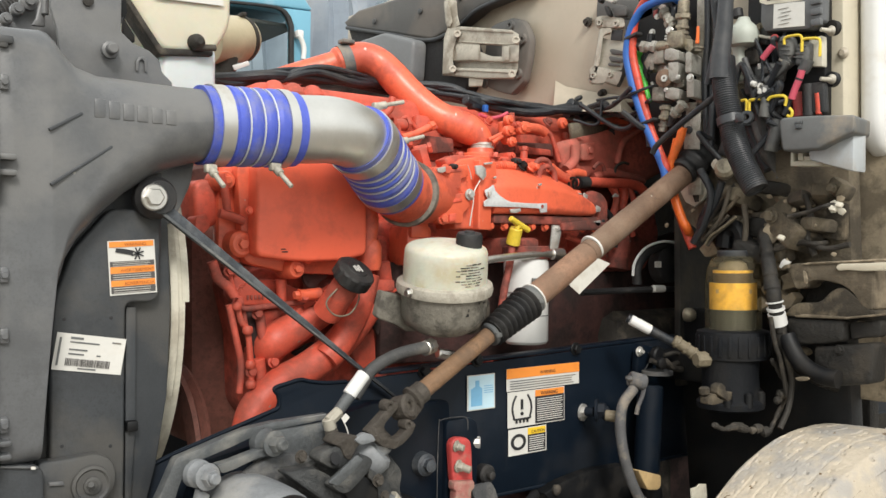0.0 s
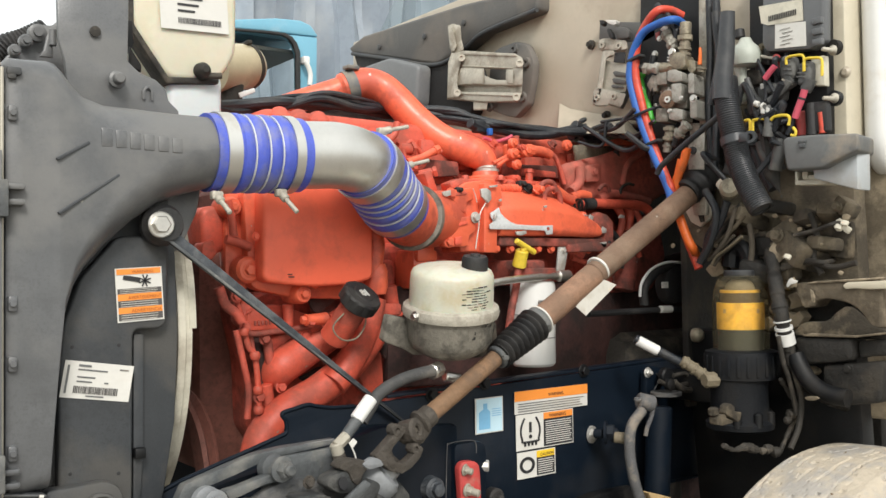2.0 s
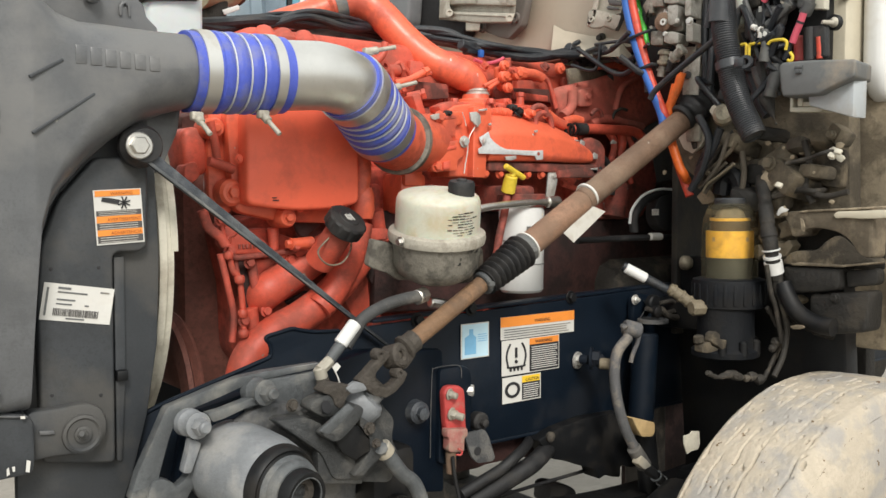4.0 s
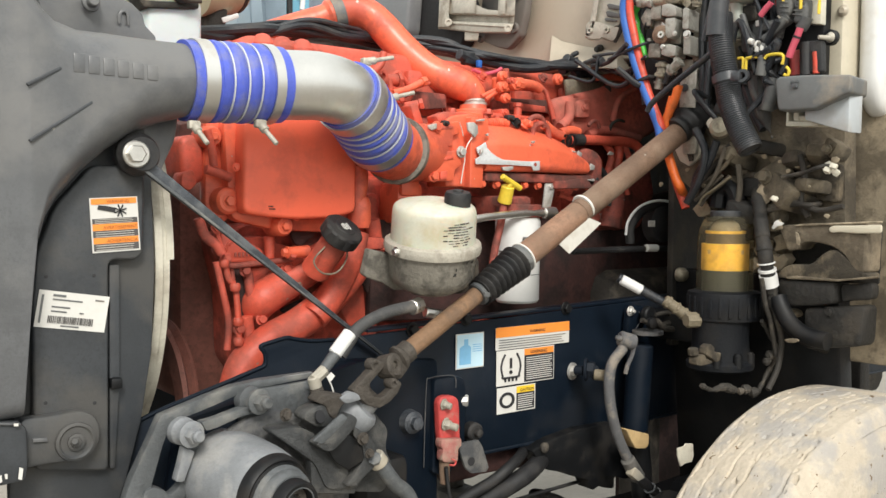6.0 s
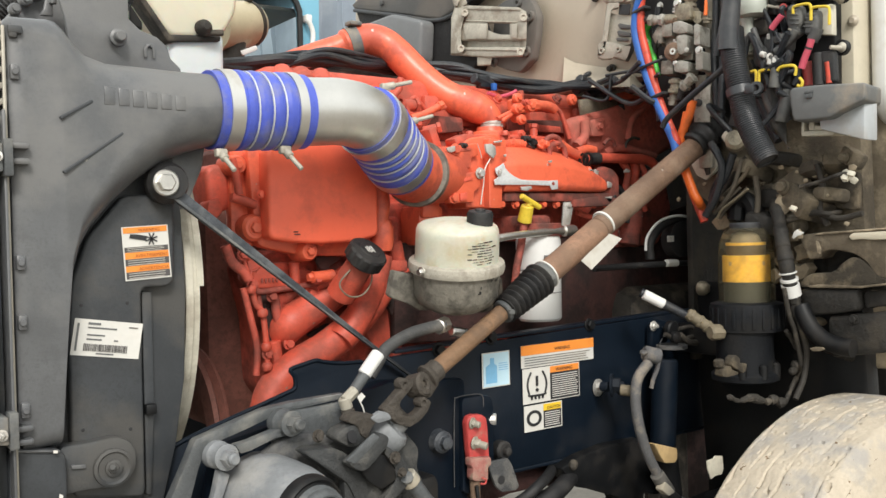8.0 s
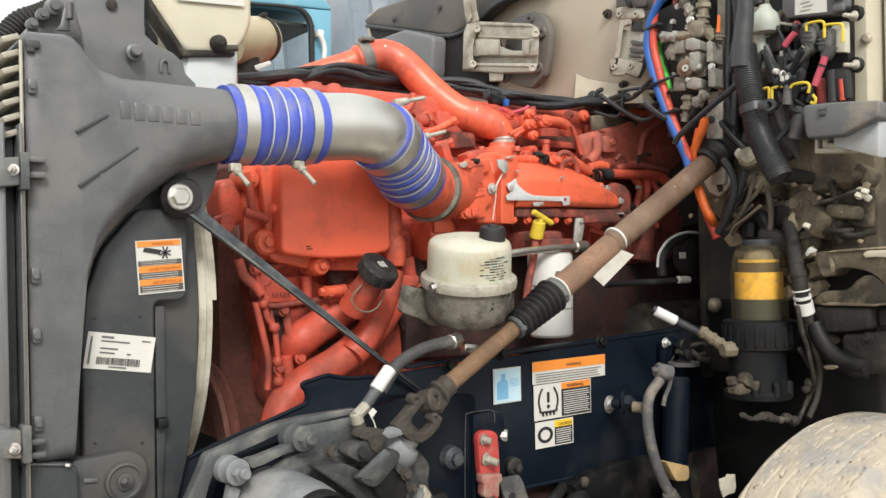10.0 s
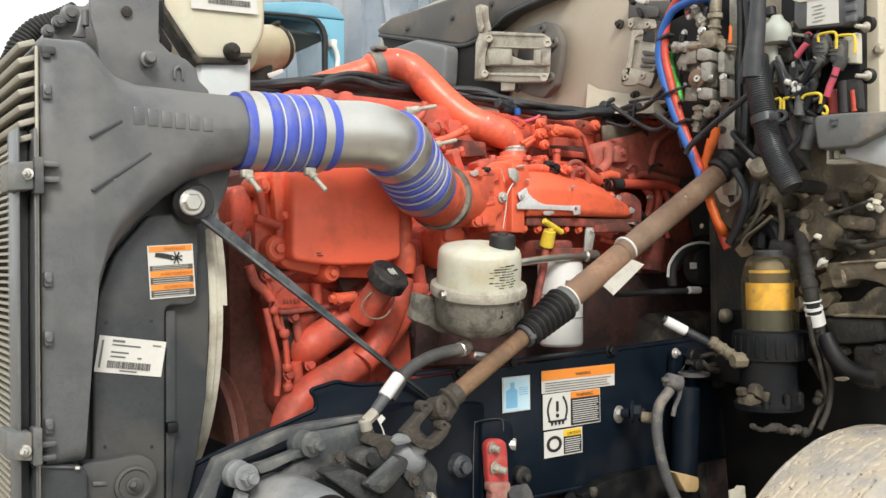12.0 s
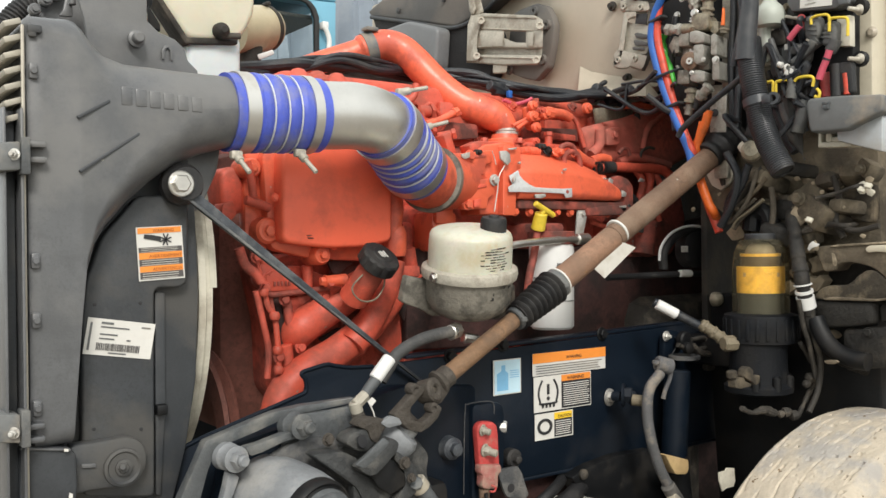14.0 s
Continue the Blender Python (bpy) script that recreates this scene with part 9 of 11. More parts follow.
        lathe(bm, p, (-0.7, -0.7, 0), [(0, 0.011), (0.008, 0.011), (0.008, 0.006), (0.004, 0.005)], 14)
        part("boss", bm, DULLCAST, t)
    bm = mesh()
    slab(bm, [(1.8, 2.075, 2.038), (1.8, 2.031, 2.049), (1.8, 1.963, 2.051), (1.8, 1.914, 2.033), (1.8, 1.891, 1.997), (1.8, 1.882, 1.97), (1.8, 1.891, 1.915), (1.8, 1.911, 1.854), (1.8, 1.966, 1.824), (1.8, 2.018, 1.839), (1.8, 2.078, 1.863), (1.8, 2.096, 1.89)], (0.03, 0, 0), 0.01, 2, 0.01)
    for p in ((1.8, 1.962, 2.027), (1.8, 1.909, 1.976), (1.8, 1.929, 1.879), (1.8, 2.078, 1.874)):
        lathe(bm, p, FWD, [(0, 0.016), (0.008, 0.014), (0.008, 0.006), (0.002, 0.005)], 14)
    part("back_web", bm, COWL, t, "dark backing web")
    bm = mesh()
    slab(bm, [(1.78, 2.135, 1.895), (1.78, 2.066, 1.884), (1.78, 2.072, 1.859), (1.78, 2.135, 1.869)], n, 0.003)
    part("foot", bm, CREAM, t)


cast_bracket_large()


def cast_bracket_small():
    t = thing("cast_bracket", (1.8, 1.593, 1.801), "narrow cast aluminium bracket with ribs on the firewall", "bracket", "firewall brackets")
    n = Vector((-0.012, -0.014, 0))
    def add_bracket_piece(name, q):
        bm = mesh()
        slab(bm, q, n * (0.7 if name == "web" else 1.2), 0.003, 2, 0.004)
        part(name, bm, DULLCAST, t)
    add_bracket_piece("top_lug", [(1.8, 1.63, 1.976), (1.8, 1.616, 1.977), (1.8, 1.583, 1.971), (1.8, 1.57, 1.964), (1.8, 1.537, 1.955), (1.8, 1.531, 1.935), (1.8, 1.539, 1.932), (1.8, 1.577, 1.939), (1.8, 1.619, 1.949), (1.8, 1.628, 1.958)])
    add_bracket_piece("spine", [(1.8, 1.616, 1.945), (1.8, 1.578, 1.938), (1.8, 1.576, 1.926), (1.8, 1.597, 1.927), (1.8, 1.606, 1.922), (1.8, 1.617, 1.865), (1.8, 1.624, 1.845), (1.8, 1.632, 1.823), (1.8, 1.638, 1.814), (1.8, 1.652, 1.813), (1.8, 1.656, 1.822), (1.8, 1.646, 1.849), (1.8, 1.637, 1.853), (1.8, 1.625, 1.906)])
    add_bracket_piece("foot", [(1.8, 1.652, 1.846), (1.8, 1.639, 1.851), (1.8, 1.612, 1.843), (1.8, 1.566, 1.826), (1.8, 1.541, 1.819), (1.8, 1.553, 1.794), (1.8, 1.562, 1.788), (1.8, 1.599, 1.804), (1.8, 1.605, 1.8), (1.8, 1.64, 1.805), (1.8, 1.655, 1.814)])
    add_bracket_piece("web", [(1.806, 1.612, 1.922), (1.806, 1.582, 1.91), (1.806, 1.539, 1.896), (1.806, 1.526, 1.887), (1.806, 1.546, 1.828), (1.806, 1.578, 1.828), (1.806, 1.623, 1.843), (1.806, 1.619, 1.871)])
    bm = mesh()
    slab(bm, [(1.79, 1.564, 1.934), (1.79, 1.528, 1.928), (1.79, 1.531, 1.899), (1.79, 1.569, 1.909)], (0.004, 0, 0), 0.002)
    part("slot", bm, INK, t)
    for q in ([(1.795, 1.575, 1.883), (1.795, 1.567, 1.886), (1.795, 1.529, 1.873), (1.795, 1.527, 1.863), (1.795, 1.567, 1.872)], [(1.795, 1.578, 1.866), (1.795, 1.57, 1.868), (1.795, 1.532, 1.855), (1.795, 1.53, 1.844), (1.795, 1.572, 1.854)], [(1.795, 1.582, 1.85), (1.795, 1.574, 1.851), (1.795, 1.539, 1.84), (1.795, 1.538, 1.835), (1.795, 1.578, 1.843)]):
        bm = mesh()
        slab(bm, q, (-0.006, -0.004, 0), 0.002)
        part("rib", bm, COWL, t)
    for p in ((1.785, 1.599, 1.959), (1.785, 1.542, 1.945), (1.785, 1.622, 1.825), (1.785, 1.563, 1.818)):
        bm = mesh()
        hoop(bm, p, FWD, [(0, 0.004), (0, 0.009), (0.005, 0.008), (0.005, 0.004)], 14)
        part("boss", bm, DULLCAST, t)
    bm = mesh()
    slab(bm, [(1.83, 1.652, 2.041), (1.83, 1.656, 1.992), (1.83, 1.559, 1.968), (1.83, 1.509, 1.949), (1.83, 1.461, 1.957), (1.83, 1.46, 1.995)], (0.02, 0, 0), 0.004)
    slab(bm, [(1.83, 1.559, 1.968), (1.83, 1.521, 1.957), (1.83, 1.535, 1.887), (1.83, 1.568, 1.825), (1.83, 1.588, 1.794), (1.83, 1.574, 1.836), (1.83, 1.547, 1.894)], (0.02, 0, 0), 0.004)
    part("back_plate", bm, COWL, t)
    for q, m in (([(1.8, 1.592, 2.022), (1.8, 1.582, 2.011), (1.8, 1.557, 2), (1.8, 1.55, 2.012)], PAPER), ([(1.8, 1.563, 1.986), (1.8, 1.553, 1.995), (1.8, 1.519, 1.986), (1.8, 1.51, 1.974), (1.8, 1.514, 1.957), (1.8, 1.551, 1.964)], COWL), ([(1.8, 1.613, 2.027), (1.8, 1.595, 2.023), (1.8, 1.596, 2.011), (1.8, 1.608, 2.011)], RUBBER), ([(1.79, 1.579, 1.992), (1.79, 1.571, 1.996), (1.79, 1.561, 1.981), (1.79, 1.556, 1.965), (1.79, 1.567, 1.966)], RUBBER)):
        bm = mesh()
        slab(bm, q, (-0.02, -0.006, 0), 0.004, 2, 0.005)
        part("relay", bm, m, t)


cast_bracket_small()
for p in ((1.845, 1.696, 1.989), (1.845, 1.643, 1.786)):
    bm = mesh()
    lathe(bm, p, FWD, [(0, 0.013), (0.006, 0.013), (0.008, 0.008), (0.016, 0.007)], 14)
    solid("firewall_stud", bm, MUD, "dull steel stud standing out of the firewall", "stud", "firewall studs")

# ---- air valve block ----
vb = thing("air_valve_block", (1.78, 1.371, 1.641), "cluster of tarnished air valves and brass fittings", "air valves")
bm = mesh()
slab(bm, [(1.83, 1.509, 2.094), (1.83, 1.281, 2.032), (1.83, 1.281, 1.62), (1.83, 1.323, 1.518), (1.83, 1.38, 1.522), (1.83, 1.463, 1.655), (1.83, 1.524, 1.793)], (0.025, 0, 0), 0.006)
part("base_plate", bm, BLACKM, vb)
bm = mesh()
slab(bm, [(1.81, 1.349, 1.721), (1.81, 1.304, 1.715), (1.81, 1.305, 1.496), (1.81, 1.343, 1.498)], (0.012, 0, 0), 0.003)
slab(bm, [(1.81, 1.313, 2.037), (1.81, 1.285, 2.029), (1.81, 1.292, 1.686), (1.81, 1.32, 1.69)], (0.012, 0, 0), 0.003)
part("mount_strip", bm, DULLCAST, vb)
n_ = Vector((-1, -0.25, 0)).normalized()


def valve(q, depth, mat, name="valve", bev=0.004, rounded=0.004):
    bm = mesh()
    slab(bm, q, n_ * depth, bev, 2, rounded)
    return part(name, bm, mat, vb)


def pipe_fitting(p, q, r, mat, hexes=(0.15, 0.7), name="fitting"):
    """A turned fitting with hex nuts at shares of its length."""
    p, q = Vector(p), Vector(q)
    d = q - p
    L = d.length
    bm = mesh()
    lathe(bm, p, d, [(0, r * 0.7), (L * 0.04, r * 0.85), (L * 0.5, r * 0.85), (L * 0.52, r * 0.78), (L * 0.96, r * 0.78), (L, r * 0.6)], 14)
    for f in hexes:
        hexbolt(bm, p.lerp(q, f), d, r * 1.15, L * 0.28, False)
    part(name, bm, mat, vb)


valve([(1.8, 1.409, 1.849), (1.8, 1.378, 1.845), (1.8, 1.377, 1.811), (1.8, 1.409, 1.814)], 0.05, VALVE)
valve([(1.8, 1.368, 1.839), (1.8, 1.347, 1.839), (1.8, 1.325, 1.828), (1.8, 1.326, 1.807), (1.8, 1.348, 1.809), (1.8, 1.369, 1.815)], 0.065, PALEVALVE)
valve([(1.8, 1.311, 1.821), (1.8, 1.303, 1.824), (1.8, 1.293, 1.818), (1.8, 1.293, 1.773), (1.8, 1.311, 1.776)], 0.06, PALEVALVE)
valve([(1.8, 1.443, 1.823), (1.8, 1.425, 1.845), (1.8, 1.408, 1.838), (1.8, 1.41, 1.801), (1.8, 1.432, 1.802)], 0.045, VALVE)
valve([(1.81, 1.412, 1.818), (1.81, 1.367, 1.815), (1.81, 1.333, 1.806), (1.81, 1.332, 1.75), (1.81, 1.363, 1.75), (1.81, 1.413, 1.761)], 0.04, VALVE)
valve([(1.8, 1.359, 1.807), (1.8, 1.331, 1.805), (1.8, 1.328, 1.789), (1.8, 1.333, 1.763), (1.8, 1.349, 1.76), (1.8, 1.359, 1.767)], 0.062, PALEVALVE)
valve([(1.79, 1.372, 1.805), (1.79, 1.348, 1.784), (1.79, 1.356, 1.775), (1.79, 1.372, 1.763), (1.79, 1.387, 1.765)], 0.040, BARE, "rocker", 0.002, 0.003)
valve([(1.8, 1.413, 1.759), (1.8, 1.378, 1.754), (1.8, 1.377, 1.721), (1.8, 1.415, 1.726)], 0.05, VALVE)
valve([(1.8, 1.369, 1.748), (1.8, 1.349, 1.748), (1.8, 1.327, 1.741), (1.8, 1.329, 1.718), (1.8, 1.35, 1.718), (1.8, 1.371, 1.726)], 0.06, PALEVALVE)
valve([(1.8, 1.312, 1.764), (1.8, 1.292, 1.761), (1.8, 1.292, 1.718), (1.8, 1.313, 1.72)], 0.05, PALEVALVE)
valve([(1.8, 1.369, 1.882), (1.8, 1.347, 1.882), (1.8, 1.32, 1.872), (1.8, 1.319, 1.84), (1.8, 1.347, 1.839), (1.8, 1.369, 1.85)], 0.055, BRASS, "tee", 0.006, 0.008)
valve([(1.8, 1.323, 1.861), (1.8, 1.3, 1.855), (1.8, 1.298, 1.832), (1.8, 1.31, 1.825), (1.8, 1.323, 1.837)], 0.04, BRASS)
valve([(1.815, 1.433, 1.767), (1.815, 1.438, 1.776), (1.815, 1.43, 1.778), (1.815, 1.423, 1.765)], 0.04, BARE, "tab", 0.001, 0)
valve([(1.8, 1.401, 1.976), (1.8, 1.367, 1.968), (1.8, 1.365, 1.94), (1.8, 1.379, 1.93), (1.8, 1.401, 1.949)], 0.03, COWL, "bracket")
pipe_fitting((1.765, 1.317, 1.951), (1.765, 1.321, 1.894), 0.0165, BRASS, (0.55,))
pipe_fitting((1.765, 1.32, 1.898), (1.765, 1.325, 1.868), 0.0150, BRASS, (0.2, 0.62))
pipe_fitting((1.765, 1.378, 1.943), (1.765, 1.347, 1.893), 0.0140, VALVE, (0.1, 0.6))
pipe_fitting((1.755, 1.455, 1.867), (1.755, 1.432, 1.862), 0.0095, RUBBER, (0.2,))
pipe_fitting((1.755, 1.434, 1.862), (1.755, 1.386, 1.854), 0.0130, PALEVALVE, (0.02, 0.72))
pipe_fitting((1.755, 1.386, 1.854), (1.765, 1.337, 1.849), 0.0150, BRASS, (0.55, 0.8))
pipe_fitting((1.76, 1.355, 1.863), (1.76, 1.352, 1.879), 0.0120, BARE, (0.1, 0.5))
pipe_fitting((1.76, 1.369, 1.675), (1.76, 1.365, 1.712), 0.0145, BRASS, (0.1, 0.68))
pipe_fitting((1.765, 1.381, 1.65), (1.765, 1.376, 1.676), 0.0120, VALVE, (0.5,))
pipe_fitting((1.75, 1.305, 1.707), (1.75, 1.339, 1.682), 0.0130, VALVE, (0.05, 0.62))
pipe_fitting((1.755, 1.34, 1.683), (1.755, 1.353, 1.66), 0.0090, RUBBER, (0.1,))
pipe_fitting((1.77, 1.413, 1.804), (1.76, 1.421, 1.809), 0.0120, RUBBER, (0.3,))
pipe_fitting((1.76, 1.271, 1.835), (1.76, 1.273, 1.823), 0.0120, BRASS, (0.2,))
bm = mesh()
lathe(bm, (1.745, 1.357, 1.772), n_, [(0, 0.0215), (0.005, 0.0215), (0.008, 0.017), (0.008, 0.012), (0.011, 0.010)], 28)
part("exhaust_cap", bm, RUST, vb, "round brown exhaust cap")
bm = mesh()
hoop(bm, (1.732, 1.347, 1.769), n_, [(0, 0.003), (0, 0.0085), (0.005, 0.0075), (0.005, 0.003)], 18)
part("cap_screw", bm, STEEL, vb)
for p, r in (((1.738, 1.279, 1.761), 0.0065), ((1.738, 1.314, 1.768), 0.004), ((1.738, 1.348, 1.743), 0.004), ((1.75, 1.347, 1.884), 0.007), ((1.78, 1.423, 1.899), 0.006), ((1.77, 1.4, 1.931), 0.005)):
    bm = mesh()
    hexbolt(bm, p, n_, r, r)
    part("bolt", bm, STEEL, vb)
for q, m in (([(1.76, 1.389, 1.949), (1.76, 1.377, 1.954), (1.76, 1.364, 1.949), (1.76, 1.369, 1.942), (1.76, 1.382, 1.943)], PAPER), ([(1.77, 1.462, 1.819), (1.77, 1.455, 1.824), (1.77, 1.452, 1.816), (1.77, 1.459, 1.812)], PAPER), ([(1.79, 1.427, 1.953), (1.79, 1.413, 1.955), (1.79, 1.416, 1.944), (1.79, 1.426, 1.936)], DULLRED)):
    bm = mesh()
    slab(bm, q, n_ * 0.004, 0.001)
    part("tag", bm, m, vb)
bm = mesh()
slab(bm, [(1.79, 1.335, 1.673), (1.79, 1.316, 1.688), (1.79, 1.288, 1.702), (1.79, 1.291, 1.601), (1.79, 1.336, 1.606)], n_ * 0.004, 0.001)
part("mount_leg", bm, PALEVALVE, vb, "pale grey mounting leg")
bm = mesh()
lathe(bm, (1.783, 1.318, 1.649), n_, [(0, 0.009), (0.003, 0.009)], 16)
part("leg_hole", bm, INK, vb)


def air_line(pts, r, mat, label):
    bm = mesh()
    tube(bm, pts, r, 12, 10)
    return solid("air_line", bm, mat, label, "air line", "nylon air lines")


air_line([(1.8, 1.337, 1.942), (1.77, 1.339, 1.959), (1.74, 1.341, 1.958), (1.74, 1.383, 1.957), (1.74, 1.426, 1.945), (1.74, 1.458, 1.904), (1.74, 1.47, 1.851), (1.74, 1.46, 1.798), (1.74, 1.437, 1.728), (1.74, 1.407, 1.659), (1.74, 1.378, 1.601), (1.74, 1.355, 1.55), (1.74, 1.35, 1.503)], 0.0098, LINE_BLUE, "bright blue nylon air line hanging on the firewall")
air_line([(1.81, 1.36, 1.984), (1.78, 1.373, 1.996), (1.745, 1.384, 1.991), (1.745, 1.419, 1.967), (1.745, 1.448, 1.924), (1.745, 1.455, 1.849), (1.745, 1.44, 1.784), (1.745, 1.419, 1.712), (1.745, 1.396, 1.648), (1.745, 1.372, 1.598), (1.745, 1.353, 1.557), (1.775, 1.361, 1.512), (1.785, 1.344, 1.444), (1.79, 1.314, 1.37)], 0.0098, LINE_RED, "bright red nylon air line hanging on the firewall")
air_line([(1.76, 1.317, 1.653), (1.76, 1.328, 1.621), (1.76, 1.345, 1.59), (1.76, 1.358, 1.558), (1.76, 1.346, 1.503), (1.76, 1.322, 1.442), (1.765, 1.312, 1.42), (1.79, 1.322, 1.405)], 0.0105, LINE_ORANGE, "orange nylon air line looping below the valves")
air_line([(1.76, 1.334, 1.628), (1.76, 1.344, 1.596), (1.76, 1.355, 1.557)], 0.0095, LINE_ORANGE, "second short orange air line below the valves")
air_line([(1.76, 1.274, 1.881), (1.76, 1.274, 1.866), (1.76, 1.276, 1.842)], lambda s_: 0.003 + 0.045 * min(s_, 0.09), LINE_ORANGE, "short orange air line end beside the valves")
air_line([(1.775, 1.456, 1.86), (1.775, 1.466, 1.843), (1.775, 1.457, 1.814), (1.775, 1.446, 1.784), (1.775, 1.438, 1.75), (1.775, 1.431, 1.73)], 0.0085, LINE_GREEN, "green nylon air line behind the blue one")
ties = thing("cable_tie", (1.735, 1.454, 1.888), "black cable tie round the air lines", "cable tie", "cable ties")
bm = mesh()
box(bm, (1.742, 1.451, 1.888), (0.025, 0.044, 0.008), 0.003, pose(0, 0, 0, -12, 0, 0))
part("band", bm, CABLE, ties)
copy_thing(ties, pose(*[a + b for a, b in zip((1.735, 1.404, 1.674), (0, 0, 0))]))
bm = mesh()
tube(bm, [(1.7, 1.18, 1.705), (1.7, 1.221, 1.682), (1.7, 1.267, 1.657), (1.7, 1.315, 1.629), (1.7, 1.345, 1.609), (1.7, 1.358, 1.592)], 0.0068, 12)
solid("black_air_line", bm, CABLE, "black air line crossing below the valves", "air line", "nylon air lines")
for i, pts in enumerate(([(1.78, 1.426, 1.896), (1.78, 1.441, 1.816), (1.78, 1.446, 1.733), (1.78, 1.431, 1.62)], [(1.8, 1.275, 1.999), (1.8, 1.275, 1.867), (1.8, 1.283, 1.763), (1.8, 1.279, 1.631)], [(1.79, 1.249, 1.99), (1.79, 1.246, 1.86), (1.79, 1.254, 1.731), (1.79, 1.263, 1.603)], [(1.77, 1.406, 2.014), (1.77, 1.373, 1.978), (1.77, 1.349, 1.932), (1.77, 1.363, 1.908)], [(1.76, 1.269, 1.55), (1.76, 1.24, 1.496), (1.76, 1.256, 1.433), (1.76, 1.288, 1.382)], [(1.77, 1.217, 1.52), (1.77, 1.24, 1.471), (1.77, 1.279, 1.421)], [(1.78, 1.202, 1.507), (1.78, 1.226, 1.445), (1.78, 1.256, 1.408), (1.78, 1.28, 1.389)])):
    bm = mesh()
    tube(bm, pts, 0.009 if i != 6 else 0.005, 10)
    solid("loose_cable", bm, CABLE if i != 6 else GRIME2, "thin loose cable hanging on the firewall", "cable", "loose cables")

# big conduit
cond = thing("conduit", (1.66, 1.052, 1.474), "black corrugated conduit with smooth wrapped upper end", "conduit")
bm = mesh()
line = [(1.69, 1.158, 1.779), (1.685, 1.151, 1.737), (1.68, 1.142, 1.695), (1.68, 1.132, 1.645), (1.68, 1.121, 1.596), (1.68, 1.104, 1.553), (1.68, 1.089, 1.524), (1.68, 1.071, 1.492)]
ripple_tube(bm, line, 0.0262, 0.0048, 0.0028, 26)
part("corrugated_tube", bm, COND, cond)
bm = mesh()
tube(bm, [(1.675, 1.137, 1.917), (1.675, 1.14, 1.878), (1.675, 1.144, 1.831), (1.672, 1.149, 1.783), (1.672, 1.152, 1.732)], lambda s_: 0.0155 + 0.008 * min(1.0, s_ / 0.22), 20)
part("wrapped_sleeve", bm, COND, cond)
bm = mesh()
tube(bm, [(1.69, 1.179, 1.93), (1.69, 1.175, 1.88), (1.69, 1.17, 1.83), (1.69, 1.183, 1.772), (1.69, 1.194, 1.728)], 0.009, 12)
part("side_cable", bm, CABLE, cond)
bm = mesh()
p = Vector((1.68, 1.132, 1.641))
d = (Vector((1.68, 1.121, 1.596)) - Vector((1.68, 1.142, 1.695))).normalized()
hoop(bm, p - d * 0.008, d, [(0, 0.0262), (0, 0.0285), (0.017, 0.0285), (0.017, 0.0262)], 26)
box(bm, (1.655, 1.089, 1.638), (0.014, 0.022, 0.018), 0.003)
hoop(bm, (1.66, 1.077, 1.639), n_, [(0, 0.007), (0, 0.014), (0.008, 0.013), (0.008, 0.007)], 18)
part("clip", bm, COND, cond)
bm = mesh()
p, q = Vector((1.68, 1.077, 1.503)), Vector((1.68, 1.069, 1.489))
hoop(bm, p, q - p, [(0, 0.018), (0, 0.0245), ((q - p).length, 0.0245), ((q - p).length, 0.020)], 26)
part("cut_end", bm, RUBBER, cond)

# washer cup
cup = thing("pump_cup", (1.8, 1.19, 1.76), "milky white plastic cup with a stem", "cup")
bm = mesh()
a, b = Vector((1.77, 1.16, 1.815)), Vector((1.77, 1.16, 1.879))
H = (b - a).length
lathe(bm, a, b - a, [(0, 0.020), (H * 0.05, 0.031), (H * 0.25, 0.0345), (H * 0.5, 0.0335), (H * 0.65, 0.029), (H * 0.85, 0.016), (H, 0.012)], 30)
part("cup", bm, CUP, cup)
bm = mesh()
a, b = Vector((1.77, 1.164, 1.74)), Vector((1.77, 1.174, 1.818))
H = (b - a).length
lathe(bm, a, b - a, [(0, 0.006), (H * 0.1, 0.009), (H * 0.6, 0.0105), (H * 0.8, 0.0125), (H, 0.015)], 20)
part("stem", bm, CUP, cup)
bm = mesh()
cyl(bm, (1.765, 1.17, 1.88), (1.765, 1.172, 1.901), 0.012, 0.011, 16)
part("black_cap", bm, RUBBER, cup)

# ---- electrical panel ----
ep = thing("electrical_panel", (1.82, 1.067, 1.656), "black electrical panel with labelled module and yellow connectors", "electrical panel")
bm = mesh()
slab(bm, [(1.845, 1.179, 2.032), (1.845, 0.992, 1.98), (1.845, 0.996, 1.642), (1.845, 1.082, 1.654), (1.845, 1.186, 1.655)], (-0.03, 0, 0), 0.006)
part("panel", bm, BLACKM, ep)
bm = mesh()
slab(bm, [(1.8, 1.11, 1.98), (1.8, 0.972, 1.942), (1.8, 0.976, 1.833), (1.8, 1.003, 1.822), (1.8, 1.104, 1.837), (1.8, 1.115, 1.858)], (-0.035, 0, 0), 0.008, 2, 0.006)
mod = part("module", bm, PLASTIC, ep, "black control module")
for k in range(3):
    bm = mesh()
    box(bm, Vector((1.765, 0.984, 1.876)) - Z * 0.022 * k, (0.012, 0.022, 0.014), 0.002)
    part("module_clip", bm, PLASTIC, mod)
bm = mesh()
slab(bm, [(1.764, 1.081, 1.894), (1.764, 1.01, 1.881), (1.764, 1.01, 1.83), (1.764, 1.083, 1.839)], (-0.001, 0, 0), 0)
lab = part("white_label", bm, PAPER, mod, "white label with faint print")
bm = mesh()
for k in range(5):
    box(bm, Vector((1.762, 1.058, 1.876)) - Y * 0.006 * (k % 2) - Z * 0.008 * k, (0.001, 0.024, 0.0009), 0)
part("small_print", bm, GREYP, lab)
